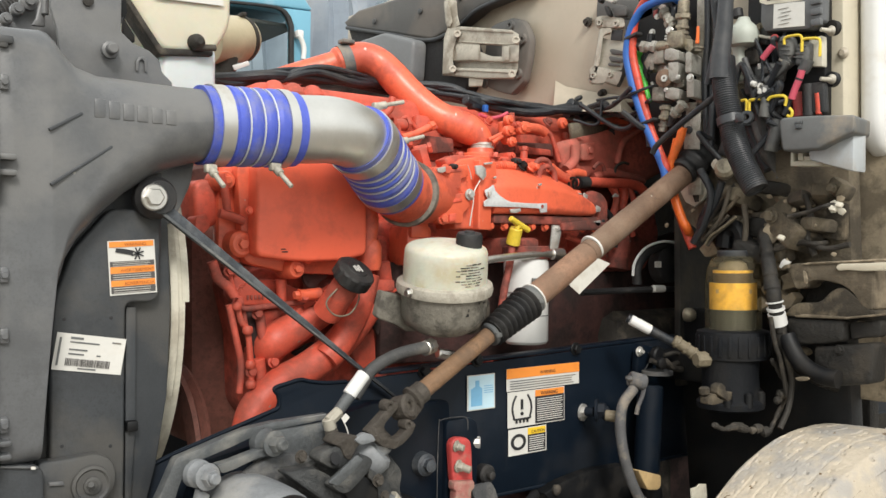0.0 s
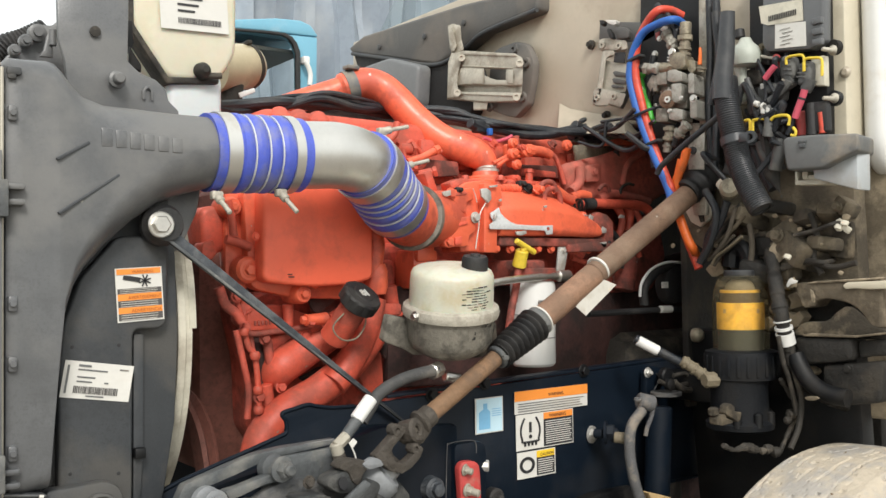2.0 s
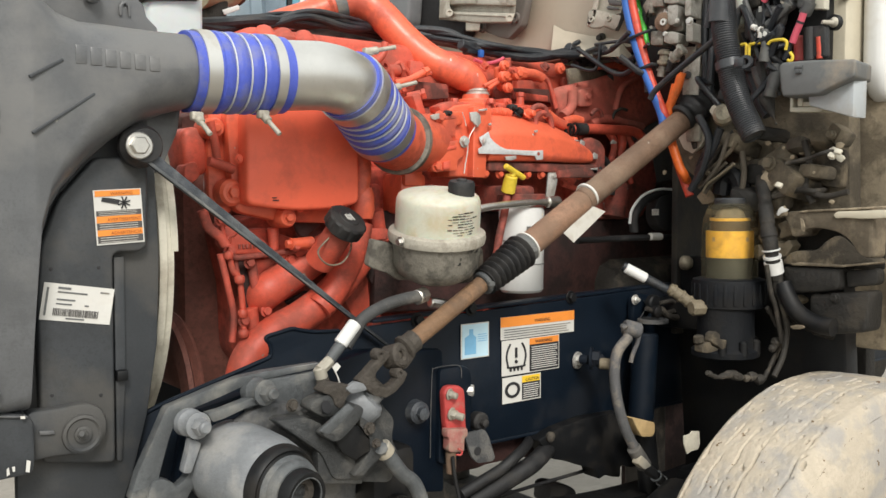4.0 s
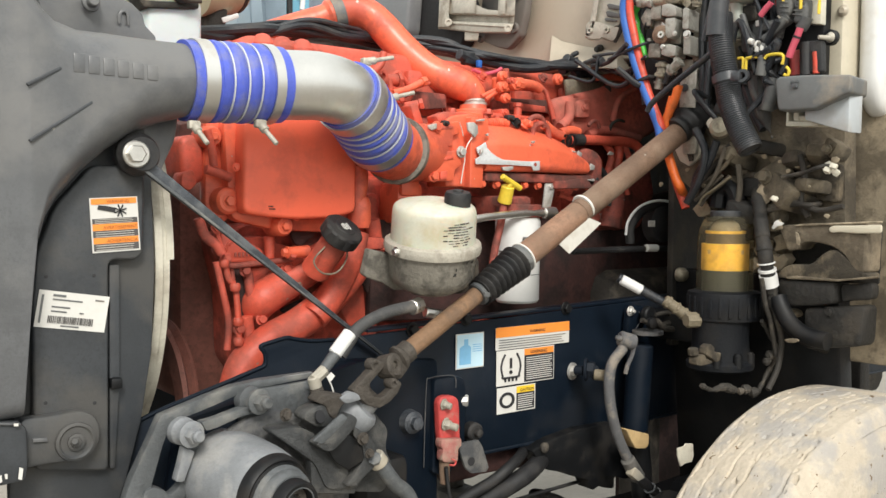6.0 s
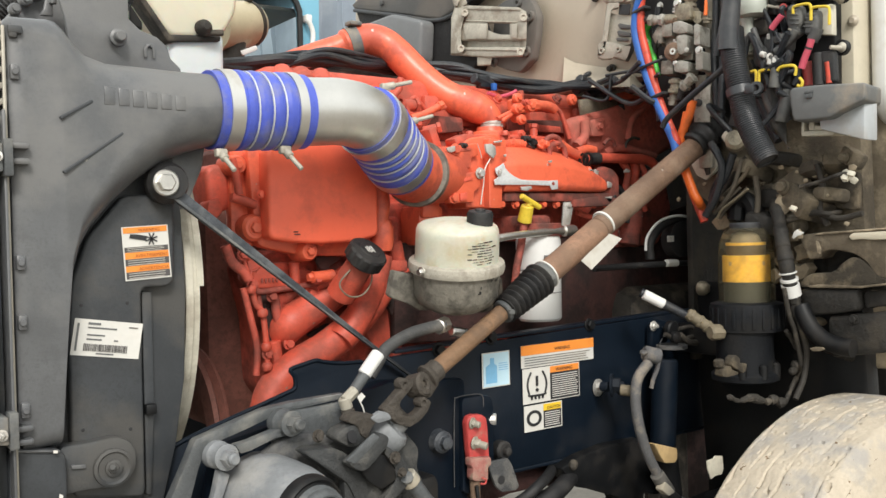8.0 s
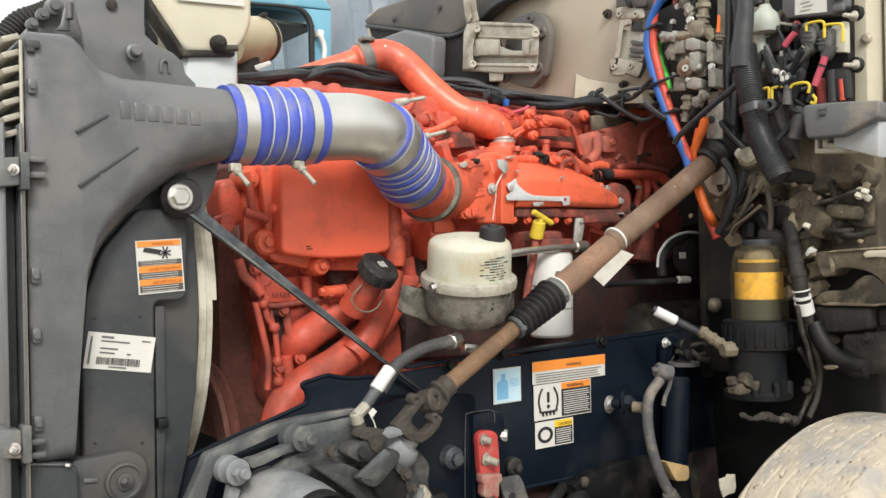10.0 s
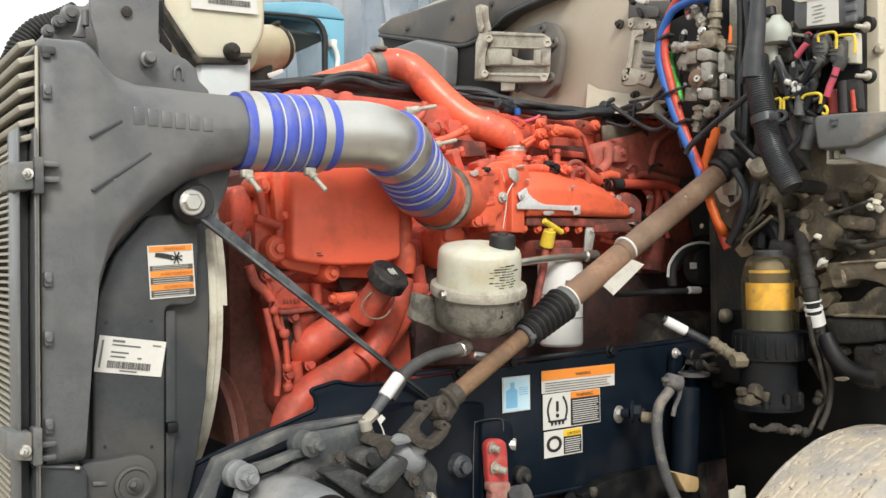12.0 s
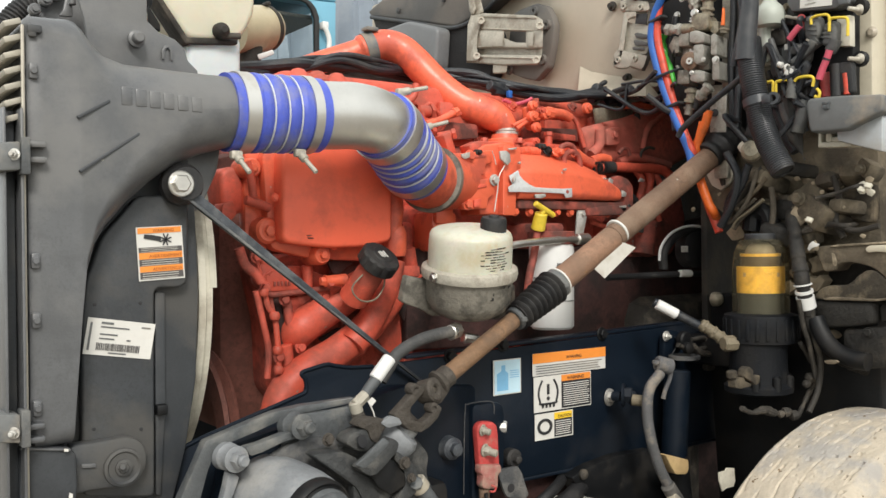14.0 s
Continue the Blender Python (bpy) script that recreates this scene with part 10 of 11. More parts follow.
bm = mesh()
slab(bm, [(1.763, 1.119, 1.939), (1.763, 1.016, 1.93), (1.763, 1.015, 1.884), (1.763, 1.098, 1.893), (1.763, 1.114, 1.901)], (-0.001, 0, 0), 0)
lab2 = part("cream_label", bm, CREAM, mod, "cream barcode label")
bm = mesh()
for k in range(16):
    box(bm, Vector((1.761, 1.094, 1.906)) - Y * 0.0042 * k, (0.001, 0.002, 0.012), 0)
part("barcode", bm, INK, lab2)


def add_latched_plug(body, latch, neck):
    bm = mesh()
    slab(bm, body, (-0.026, 0, 0), 0.008, 3, 0.008)
    for k in range(4):
        q = Vector(body[1]).lerp(Vector(body[6]), 0.25 + 0.16 * k)
        box(bm, q + Vector((-0.026, -0.006, 0.002)), (0.004, 0.020, 0.003), 0.001, pose(0, 0, 0, 12, 0, 0))
    plug = part("plug", bm, GREYPLUG, ep)
    bm = mesh()
    tube(bm, neck, lambda s_: 0.0135 - 0.05 * min(s_, 0.07), 14)
    part("plug_neck", bm, GREYPLUG, plug)
    bm = mesh()
    tube(bm, latch, 0.0030, 8)
    box(bm, Vector(latch[-1]).lerp(Vector(latch[-2]), 0.4), (0.004, 0.007, 0.020), 0.002)
    part("yellow_latch", bm, YELLOW, plug, "yellow connector latch")


add_latched_plug([(1.785, 1.073, 1.812), (1.785, 1.063, 1.82), (1.785, 1.047, 1.819), (1.785, 1.037, 1.811), (1.785, 1.034, 1.787), (1.785, 1.037, 1.771), (1.785, 1.052, 1.758), (1.785, 1.068, 1.769), (1.785, 1.074, 1.781)], [(1.757, 1.053, 1.798), (1.757, 1.051, 1.812), (1.757, 1.029, 1.813), (1.757, 1.016, 1.81), (1.757, 1.012, 1.8), (1.757, 1.013, 1.776)], [(1.77, 1.043, 1.767), (1.77, 1.058, 1.758), (1.77, 1.075, 1.752), (1.77, 1.095, 1.749)])
add_latched_plug([(1.785, 1.027, 1.795), (1.785, 1.015, 1.799), (1.785, 1, 1.796), (1.785, 0.999, 1.775), (1.785, 1.002, 1.749), (1.785, 1.014, 1.745), (1.785, 1.033, 1.751), (1.785, 1.03, 1.774)], [(1.757, 1.013, 1.79), (1.757, 1.009, 1.801), (1.757, 0.992, 1.8), (1.757, 0.976, 1.796), (1.757, 0.972, 1.787), (1.757, 0.973, 1.759)], [(1.77, 1.007, 1.76), (1.77, 1.013, 1.746), (1.77, 1.019, 1.738)])
bm = mesh()
hoop(bm, (1.765, 1.056, 1.761), (0.1, -0.5, 0.85), [(0, 0.011), (0, 0.015), (0.004, 0.015), (0.004, 0.011)], 18)
part("tie_ring", bm, DULLCAST, ep)
bm = mesh()
slab(bm, [(1.8, 1.011, 1.807), (1.8, 0.981, 1.807), (1.8, 0.981, 1.743), (1.8, 1.01, 1.748)], (-0.02, 0, 0), 0.003)
part("cream_block", bm, CREAM, ep)
for q in ([(1.742, 1.147, 1.691), (1.742, 1.135, 1.689), (1.742, 1.135, 1.665)], [(1.742, 1.128, 1.664), (1.742, 1.127, 1.686), (1.742, 1.121, 1.689), (1.742, 1.1, 1.689)], [(1.742, 1.083, 1.683), (1.742, 1.074, 1.689), (1.742, 1.048, 1.688), (1.742, 1.039, 1.68), (1.742, 1.042, 1.666)], [(1.742, 1.032, 1.66), (1.742, 1.026, 1.651), (1.742, 1.029, 1.642), (1.742, 1.037, 1.645)]):
    bm = mesh()
    tube(bm, q, 0.0034, 8, 5)
    part("yellow_frame", bm, YELLOW, ep, "yellow wire frame clip")
# grey-black connectors and cable ends between the plugs


def add_relay_block(q, dp, m):
    bm = mesh()
    slab(bm, q, (-dp, 0, 0), 0.006, 2, 0.008)
    part("relay_block", bm, m, ep)


add_relay_block([(1.795, 1.13, 1.767), (1.795, 1.107, 1.771), (1.795, 1.076, 1.765), (1.795, 1.067, 1.753), (1.795, 1.071, 1.727), (1.795, 1.09, 1.717), (1.795, 1.121, 1.727), (1.795, 1.132, 1.745)], 0.030, GREYPLUG)
add_relay_block([(1.78, 1.113, 1.76), (1.78, 1.092, 1.765), (1.78, 1.071, 1.758), (1.78, 1.073, 1.745), (1.78, 1.106, 1.743)], 0.024, GREYPLUG)
add_relay_block([(1.785, 1.16, 1.749), (1.785, 1.123, 1.747), (1.785, 1.106, 1.723), (1.785, 1.111, 1.7), (1.785, 1.157, 1.707)], 0.020, GREYPLUG)
add_relay_block([(1.79, 1.165, 1.692), (1.79, 1.137, 1.692), (1.79, 1.135, 1.663), (1.79, 1.166, 1.659)], 0.02, RUBBER)
add_relay_block([(1.79, 1.103, 1.691), (1.79, 1.07, 1.689), (1.79, 1.071, 1.654), (1.79, 1.104, 1.655)], 0.02, RUBBER)
add_relay_block([(1.785, 1.005, 1.711), (1.785, 0.97, 1.709), (1.785, 0.967, 1.643), (1.785, 1.004, 1.648)], 0.02, RUBBER)
add_relay_block([(1.79, 1.172, 1.81), (1.79, 1.13, 1.806), (1.79, 1.128, 1.773), (1.79, 1.168, 1.772)], 0.015, MUD)


def add_panel_cable(pts, r, m, nm):
    bm = mesh()
    tube(bm, pts, r, 12)
    part(nm, bm, m, ep)


add_panel_cable([(1.745, 1.071, 1.798), (1.745, 1.084, 1.787), (1.745, 1.097, 1.774)], 0.0066, PINK, "pink_cable")
add_panel_cable([(1.745, 1.005, 1.735), (1.745, 1.012, 1.717), (1.745, 1.021, 1.699), (1.745, 1.029, 1.679)], 0.0072, PINK, "pink_cable")
add_panel_cable([(1.745, 1.011, 1.72), (1.745, 1.013, 1.716)], 0.0080, CABLE, "tape_ring")
add_panel_cable([(1.78, 1.113, 1.781), (1.78, 1.116, 1.757), (1.78, 1.116, 1.729)], 0.0075, GREYPLUG, "black_cable")
add_panel_cable([(1.75, 1.037, 1.681), (1.75, 1.042, 1.662), (1.75, 1.049, 1.648)], 0.006, CABLE, "black_cable")
add_panel_cable([(1.785, 1.04, 1.697), (1.785, 1.037, 1.672), (1.785, 1.036, 1.647)], 0.0125, DULLRED, "red_cable")
add_panel_cable([(1.77, 0.985, 1.687), (1.77, 0.983, 1.667), (1.77, 0.982, 1.644)], 0.0072, LINE_RED, "red_cable")
add_panel_cable([(1.775, 1.08, 1.815), (1.775, 1.079, 1.802), (1.775, 1.074, 1.784)], 0.0085, DULLRED, "red_cable")
add_panel_cable([(1.755, 1.046, 1.762), (1.755, 1.059, 1.747), (1.755, 1.076, 1.735), (1.755, 1.094, 1.726)], 0.0085, GREYPLUG, "black_cable")
add_panel_cable([(1.77, 1.007, 1.709), (1.77, 1.006, 1.674), (1.77, 1.005, 1.643)], 0.0120, RUBBER, "black_cable")
add_panel_cable([(1.76, 1.106, 1.774), (1.76, 1.104, 1.753), (1.76, 1.107, 1.729)], 0.0050, CABLE, "black_cable")
add_panel_cable([(1.77, 1.159, 1.789), (1.77, 1.145, 1.753), (1.77, 1.127, 1.73)], 0.0070, GREYPLUG, "black_cable")
add_panel_cable([(1.775, 1.124, 1.832), (1.775, 1.106, 1.826), (1.775, 1.087, 1.82)], 0.0038, DULLCAST, "cable_end")
add_panel_cable([(1.775, 1.132, 1.645), (1.775, 1.124, 1.619), (1.775, 1.106, 1.581)], 0.012, GREYPLUG, "black_cable")
add_panel_cable([(1.765, 1.072, 1.644), (1.765, 1.081, 1.613), (1.765, 1.091, 1.578)], 0.014, GREYPLUG, "black_cable")
bm = mesh()
tube(bm, [(1.75, 1.097, 1.715), (1.75, 1.094, 1.698), (1.75, 1.093, 1.678), (1.75, 1.097, 1.65)], lambda s_: 0.0095 + 0.04 * min(s_, 0.06), 16)
part("taped_cable", bm, GREYPLUG, ep)
bm = mesh()
for a_ in range(7):
    t = 2 * math.pi * a_ / 7
    slab(bm, [Vector((1.75, 1.094, 1.706)) + Vector((math.cos(t) * 0.0135, math.sin(t) * 0.0135, 0.0)) + Vector(v) for v in ((0, -0.005, -0.008), (0, 0.005, -0.004), (0.001, 0.003, 0.006 + 0.003 * math.sin(a_ * 2.3)), (0.001, -0.004, 0.002))], (0.001, 0.0004, 0), 0)
part("torn_tape", bm, PAPER, ep, "torn white tape end")
bm = mesh()
cyl(bm, (1.745, 1.124, 1.726), (1.745, 1.113, 1.721), 0.0065, n=12)
hoop(bm, (1.745, 1.101, 1.714), (0, 1, 0.3), [(0, 0.006), (0, 0.009), (0.004, 0.009), (0.004, 0.006)], 14)
part("tape_end", bm, PAPER, ep)
bm = mesh()
hoop(bm, (1.755, 1.074, 1.815), (-1, 0, 0.2), [(0, 0.004), (0, 0.0085), (0.004, 0.0085), (0.004, 0.004)], 14)
part("ring_terminal", bm, DULLRED, ep)
bm = mesh()
box(bm, (1.765, 1.116, 1.764), (0.004, 0.010, 0.012), 0.001)
part("white_tag", bm, PAPER, ep)
bm = mesh()
lathe(bm, (1.79, 1.129, 1.852), FWD, [(0, 0.012), (0.006, 0.012), (0.008, 0.007), (0.014, 0.006)], 16)
part("panel_nut", bm, TANFIT, ep)
for a_, b_, c_ in (((1.76, 0.973, 1.815), (1.78, 0.963, 1.813), (1.8, 0.97, 1.817)), ((1.76, 0.974, 1.714), (1.78, 0.963, 1.713), (1.8, 0.969, 1.717))):
    bm = mesh()
    cyl(bm, a_, b_, 0.0042, 0.0052, n=14)
    lathe(bm, c_, (-0.8, 0.4, 0), [(0, 0.011), (0.004, 0.011), (0.010, 0.007)], 18)
    part("mount_stud", bm, DULLCAST, ep)
for p in ((1.81, 0.971, 1.824), (1.81, 0.973, 1.718)):
    bm = mesh()
    lathe(bm, p, FWD, [(0, 0.016), (0.012, 0.016), (0.014, 0.014)], 20)
    part("panel_ear", bm, BLACKM, ep)

# grey cover below the panel
gc = thing("battery_cover", (1.78, 1.007, 1.539), "dusty grey plastic cover with folded grey sheet", "cover")
bm = mesh()
slab(bm, [(1.7, 1.031, 1.624), (1.7, 1.029, 1.63), (1.7, 1.022, 1.635), (1.7, 0.989, 1.634), (1.7, 0.957, 1.632), (1.7, 0.87, 1.623), (1.7, 0.871, 1.59), (1.7, 0.92, 1.574), (1.7, 0.943, 1.564), (1.7, 0.991, 1.565), (1.7, 1.021, 1.567), (1.7, 1.025, 1.579)], (0.10, 0.02, 0), 0.008, 3, 0.006)
part("lid", bm, GREYP, gc)
bm = mesh()
box(bm, (1.698, 0.985, 1.621), (0.006, 0.016, 0.006), 0.001)
box(bm, (1.698, 0.985, 1.613), (0.006, 0.013, 0.009), 0.001)
part("latch", bm, CAST_L, gc)
bm = mesh()
slab(bm, [(1.78, 0.984, 1.574), (1.78, 0.933, 1.602), (1.78, 0.888, 1.6), (1.78, 0.889, 1.517), (1.78, 0.935, 1.532), (1.78, 0.982, 1.548)], (-0.05, 0, 0), 0.004)
part("folded_sheet", bm, surf("pale_grey_sheet", (0.42, 0.45, 0.47), 0.5, vary=0.1, scale=9, bump=0.05, dirt=DUST, amount=0.25), gc, "pale grey folded sheet")
bm = mesh()
for q in ([(1.75, 1.035, 1.572), (1.75, 1.029, 1.571), (1.75, 1.029, 1.547), (1.75, 1.036, 1.542)], [(1.75, 1.019, 1.574), (1.75, 1.006, 1.572), (1.75, 1.007, 1.549), (1.75, 1.019, 1.55)], [(1.75, 0.987, 1.572), (1.75, 0.974, 1.57), (1.75, 0.975, 1.546), (1.75, 0.987, 1.547)], [(1.75, 1.036, 1.55), (1.75, 0.963, 1.546), (1.75, 0.963, 1.535), (1.75, 1.036, 1.54)], [(1.75, 1.006, 1.559), (1.75, 0.987, 1.557), (1.75, 0.987, 1.547), (1.75, 1.007, 1.549)], [(1.75, 1.035, 1.581), (1.75, 0.962, 1.577), (1.75, 0.963, 1.564), (1.75, 1.035, 1.57)]):
    slab(bm, q, (0.04, 0, 0), 0.002)
part("clip_block", bm, CREAM, gc, "cream plastic clip block")

# ---- muddy cab mount and brackets low on the firewall ----
cm = thing("cab_mount", (1.9, 1.05, 1.05), "mud-splashed beige cab mount casting", "cab mount")
def cab_part(name, pts, depth, mat=CABM, bev=0.008, rounded=0.008):
    bm = mesh()
    slab(bm, pts, (-depth, 0, 0), bev, 2, rounded)
    part(name, bm, mat, cm)


cab_part("beam", [(1.86, 1.078, 1.331), (1.86, 1.064, 1.336), (1.86, 0.986, 1.341), (1.86, 0.882, 1.345), (1.86, 0.885, 1.243), (1.86, 0.908, 1.248), (1.86, 0.93, 1.279), (1.86, 0.954, 1.294), (1.86, 0.987, 1.301), (1.86, 1.012, 1.302), (1.86, 1.027, 1.296), (1.86, 1.032, 1.285), (1.86, 1.057, 1.281), (1.86, 1.063, 1.298), (1.86, 1.072, 1.315)], 0.06, CABM, 0.008, 0.010)
cab_part("beam_edge", [(1.8, 1.042, 1.335), (1.8, 1.024, 1.339), (1.8, 0.852, 1.348), (1.8, 0.852, 1.344), (1.8, 1.024, 1.334)], 0.004, CABL, 0.002, 0)
# pale plate that paints the highlight on the beam
cab_part("highlight_patch", [(1.8, 0.963, 1.33), (1.8, 0.954, 1.337), (1.8, 0.913, 1.338), (1.8, 0.852, 1.341), (1.8, 0.852, 1.324), (1.8, 0.905, 1.322), (1.8, 0.937, 1.324), (1.8, 0.957, 1.322)], 0.006, CABY, 0.003, 0.006)
# dark plate painting the shade in the opening under the beam
cab_part("beam_back", [(1.885, 1.088, 1.327), (1.885, 0.894, 1.334), (1.885, 0.898, 1.218), (1.885, 1.101, 1.209)], 0.006, MUD_SHADE, 0.003, 0)
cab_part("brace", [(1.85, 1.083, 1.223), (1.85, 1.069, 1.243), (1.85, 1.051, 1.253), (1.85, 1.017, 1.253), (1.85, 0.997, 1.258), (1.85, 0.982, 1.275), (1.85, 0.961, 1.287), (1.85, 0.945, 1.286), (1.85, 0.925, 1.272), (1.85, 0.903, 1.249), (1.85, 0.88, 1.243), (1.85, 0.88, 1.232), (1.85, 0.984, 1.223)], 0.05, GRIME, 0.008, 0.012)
# lighter strip painting the highlight on the brace's top edge
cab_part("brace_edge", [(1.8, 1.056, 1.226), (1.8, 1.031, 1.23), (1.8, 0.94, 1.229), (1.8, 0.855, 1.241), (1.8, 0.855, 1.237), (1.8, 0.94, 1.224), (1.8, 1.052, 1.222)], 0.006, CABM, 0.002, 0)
cab_part("step_front", [(1.84, 1.079, 1.219), (1.84, 1.012, 1.221), (1.84, 0.949, 1.222), (1.84, 0.949, 1.177), (1.84, 0.996, 1.169), (1.84, 1.068, 1.162), (1.84, 1.078, 1.191)], 0.04, MUD_SHADE, 0.008, 0.012)
cab_part("step_side", [(1.85, 0.949, 1.216), (1.85, 0.88, 1.224), (1.85, 0.881, 1.19), (1.85, 0.928, 1.185), (1.85, 0.944, 1.179)], 0.03, MUD_SHADE, 0.008, 0.012)
cab_part("lower_block", [(1.87, 1.022, 1.164), (1.87, 0.955, 1.17), (1.87, 0.891, 1.179), (1.87, 0.894, 1.096), (1.87, 0.957, 1.085), (1.87, 1.02, 1.074), (1.87, 1.021, 1.124)], 0.06, MUD_SHADE, 0.010, 0.014)
cab_part("upper_plate", [(1.87, 1.096, 1.474), (1.87, 1.07, 1.484), (1.87, 1.024, 1.479), (1.87, 0.995, 1.463), (1.87, 0.97, 1.465), (1.87, 0.972, 1.382), (1.87, 1.016, 1.388), (1.87, 1.046, 1.403), (1.87, 1.087, 1.414), (1.87, 1.108, 1.44)], 0.02, GRIME, 0.006, 0.012)
cab_part("brown_plate", [(1.86, 1.202, 1.444), (1.86, 1.173, 1.453), (1.86, 1.123, 1.445), (1.86, 1.1, 1.454), (1.86, 1.097, 1.424), (1.86, 1.113, 1.395), (1.86, 1.135, 1.376), (1.86, 1.169, 1.372), (1.86, 1.203, 1.367), (1.86, 1.22, 1.398)], 0.03, GRIME2, 0.006, 0.010)
cab_part("pale_plate", [(1.8, 1.131, 1.411), (1.8, 1.12, 1.425), (1.8, 1.111, 1.417), (1.8, 1.103, 1.403), (1.8, 1.091, 1.395), (1.8, 1.099, 1.386), (1.8, 1.109, 1.378), (1.8, 1.121, 1.384), (1.8, 1.133, 1.392)], 0.004, CABL, 0.002, 0.002)
cab_part("upper_bracket", [(1.84, 1.383, 1.517), (1.84, 1.363, 1.529), (1.84, 1.331, 1.537), (1.84, 1.312, 1.549), (1.84, 1.304, 1.528), (1.84, 1.302, 1.503), (1.84, 1.313, 1.486), (1.84, 1.338, 1.47), (1.84, 1.364, 1.483)], 0.012, CREAM, 0.003, 0.004)
cab_part("bracket_gap", [(1.82, 1.341, 1.516), (1.82, 1.327, 1.527), (1.82, 1.319, 1.518), (1.82, 1.317, 1.482), (1.82, 1.328, 1.48)], 0.003, MUD, 0.001, 0)
cab_part("pale_bush", [(1.8, 1.259, 1.562), (1.8, 1.249, 1.575), (1.8, 1.232, 1.579), (1.8, 1.217, 1.57), (1.8, 1.216, 1.556), (1.8, 1.228, 1.547), (1.8, 1.249, 1.549)], 0.02, CREAM, 0.006, 0.006)
cab_part("cream_tab", [(1.79, 1.03, 1.322), (1.79, 1.024, 1.319), (1.79, 1.019, 1.304), (1.79, 1.021, 1.294), (1.79, 1.027, 1.297)], 0.004, CABL, 0.001, 0)
cab_part("white_scrap", [(1.78, 1.08, 1.33), (1.78, 1.074, 1.342), (1.78, 1.067, 1.347), (1.78, 1.062, 1.343), (1.78, 1.051, 1.34), (1.78, 1.057, 1.335), (1.78, 1.067, 1.333), (1.78, 1.076, 1.326)], 0.003, PAPER, 0.001, 0)
cab_part("pale_disc", [(1.77, 1.037, 1.097), (1.77, 1.025, 1.101), (1.77, 1.008, 1.102), (1.77, 1.003, 1.098), (1.77, 1.013, 1.093), (1.77, 1.029, 1.092)], 0.006, CABM, 0.002, 0.003)
bm = mesh()
tube(bm, [(1.79, 1.071, 1.183), (1.79, 1.058, 1.155), (1.79, 1.04, 1.13), (1.79, 1.015, 1.113), (1.79, 0.986, 1.104), (1.79, 0.954, 1.101)], 0.0185, 18)
part("drain_elbow", bm, BLACKM, cm, "mud-caked rubber elbow")
for p in ((1.81, 1.034, 1.196), (1.82, 1.026, 1.116), (1.81, 0.963, 1.159)):
    bm = mesh()
    hexbolt(bm, p, FWD, 0.008, 0.008)
    part("bolt", bm, MUD_SHADE, cm)
for pts, r, m in (([(1.8, 1.2, 1.513), (1.8, 1.232, 1.481), (1.8, 1.267, 1.441), (1.8, 1.296, 1.396)], 0.014, MUD), ([(1.8, 1.221, 1.503), (1.8, 1.255, 1.466), (1.8, 1.283, 1.422)], 0.010, MUD), ([(1.79, 1.195, 1.441), (1.79, 1.221, 1.422), (1.79, 1.252, 1.401), (1.79, 1.273, 1.377)], 0.009, TANFIT), ([(1.79, 1.215, 1.444), (1.79, 1.241, 1.423), (1.79, 1.267, 1.4)], 0.007, GRIME2),
                  ([(1.8, 1.1, 1.366), (1.8, 1.047, 1.379), (1.8, 1.003, 1.378), (1.9, 1.036, 1.384)], 0.010, MUD), ([(1.81, 1.038, 1.484), (1.81, 1.026, 1.436), (1.81, 1.034, 1.389), (1.81, 1.016, 1.353)], 0.012, MUD), ([(1.8, 1.181, 1.468), (1.8, 1.176, 1.418), (1.8, 1.183, 1.368)], 0.012, GRIME2)):
    bm = mesh()
    tube(bm, pts, r * 0.55, 12)
    solid("muddy_hose", bm, MUD if m is MUD else GRIME2, "mud-covered hose along the lower firewall", "hose", "muddy hoses")
rnd = random.Random(31)
plan = [(1.84, 1.261, 1.421), (1.84, 1.209, 1.426), (1.84, 1.152, 1.417), (1.84, 1.11, 1.44), (1.84, 1.057, 1.474), (1.84, 1.006, 1.483), (1.84, 0.969, 1.492), (1.84, 1.181, 1.367), (1.84, 1.112, 1.366), (1.84, 1.268, 1.474), (1.84, 1.071, 1.402), (1.84, 1.019, 1.418), (1.84, 1.136, 1.504), (1.84, 1.208, 1.484)]
for i, p in enumerate(plan):
    p = Vector(p)
    bm = mesh()
    s = rnd.uniform(0.025, 0.055)
    box(bm, p + FWD * 0.01, (rnd.uniform(0.03, 0.09), s * 1.5, s), 0.010, pose(0, 0, 0, rnd.uniform(-35, 35), rnd.uniform(-20, 20), rnd.uniform(-30, 30)))
    if i % 3 == 0:
        hexbolt(bm, p + FWD * 0.045, FWD, s * 0.22, 0.012)
    solid("pedal_bracket", bm, (GRIME, FWMUD, MUD_SHADE, FWMUD, GRIME2)[i % 5], "grimy pressed bracket fixed low on the firewall", "bracket", "grimy firewall brackets")
for pts, r in (([(1.75, 1.041, 1.435), (1.75, 0.991, 1.444), (1.75, 0.948, 1.456), (1.89, 1.002, 1.458)], 0.006),):
    bm = mesh()
    tube(bm, pts, r * 0.7, 10)
    solid("muddy_hose", bm, MUD, "mud-covered hose along the lower firewall", "hose", "muddy hoses")
for p in ((1.74, 0.936, 1.447), (1.74, 0.923, 1.454), (1.99, 1.2, 1.331), (1.75, 1.057, 1.391)):
    bm = mesh()
    box(bm, p, (0.008, 0.014, 0.011), 0.002, pose(0, 0, 0, 20, 30, 10))
    solid("white_connector", bm, CREAM, "small white connector among the muddy hoses", "connector", "white connectors")
bm = mesh()
lathe(bm, (1.75, 1.195, 1.543), (-0.8, -0.5, 0.2), [(0, 0.022), (0.02, 0.022), (0.026, 0.015)], 20)
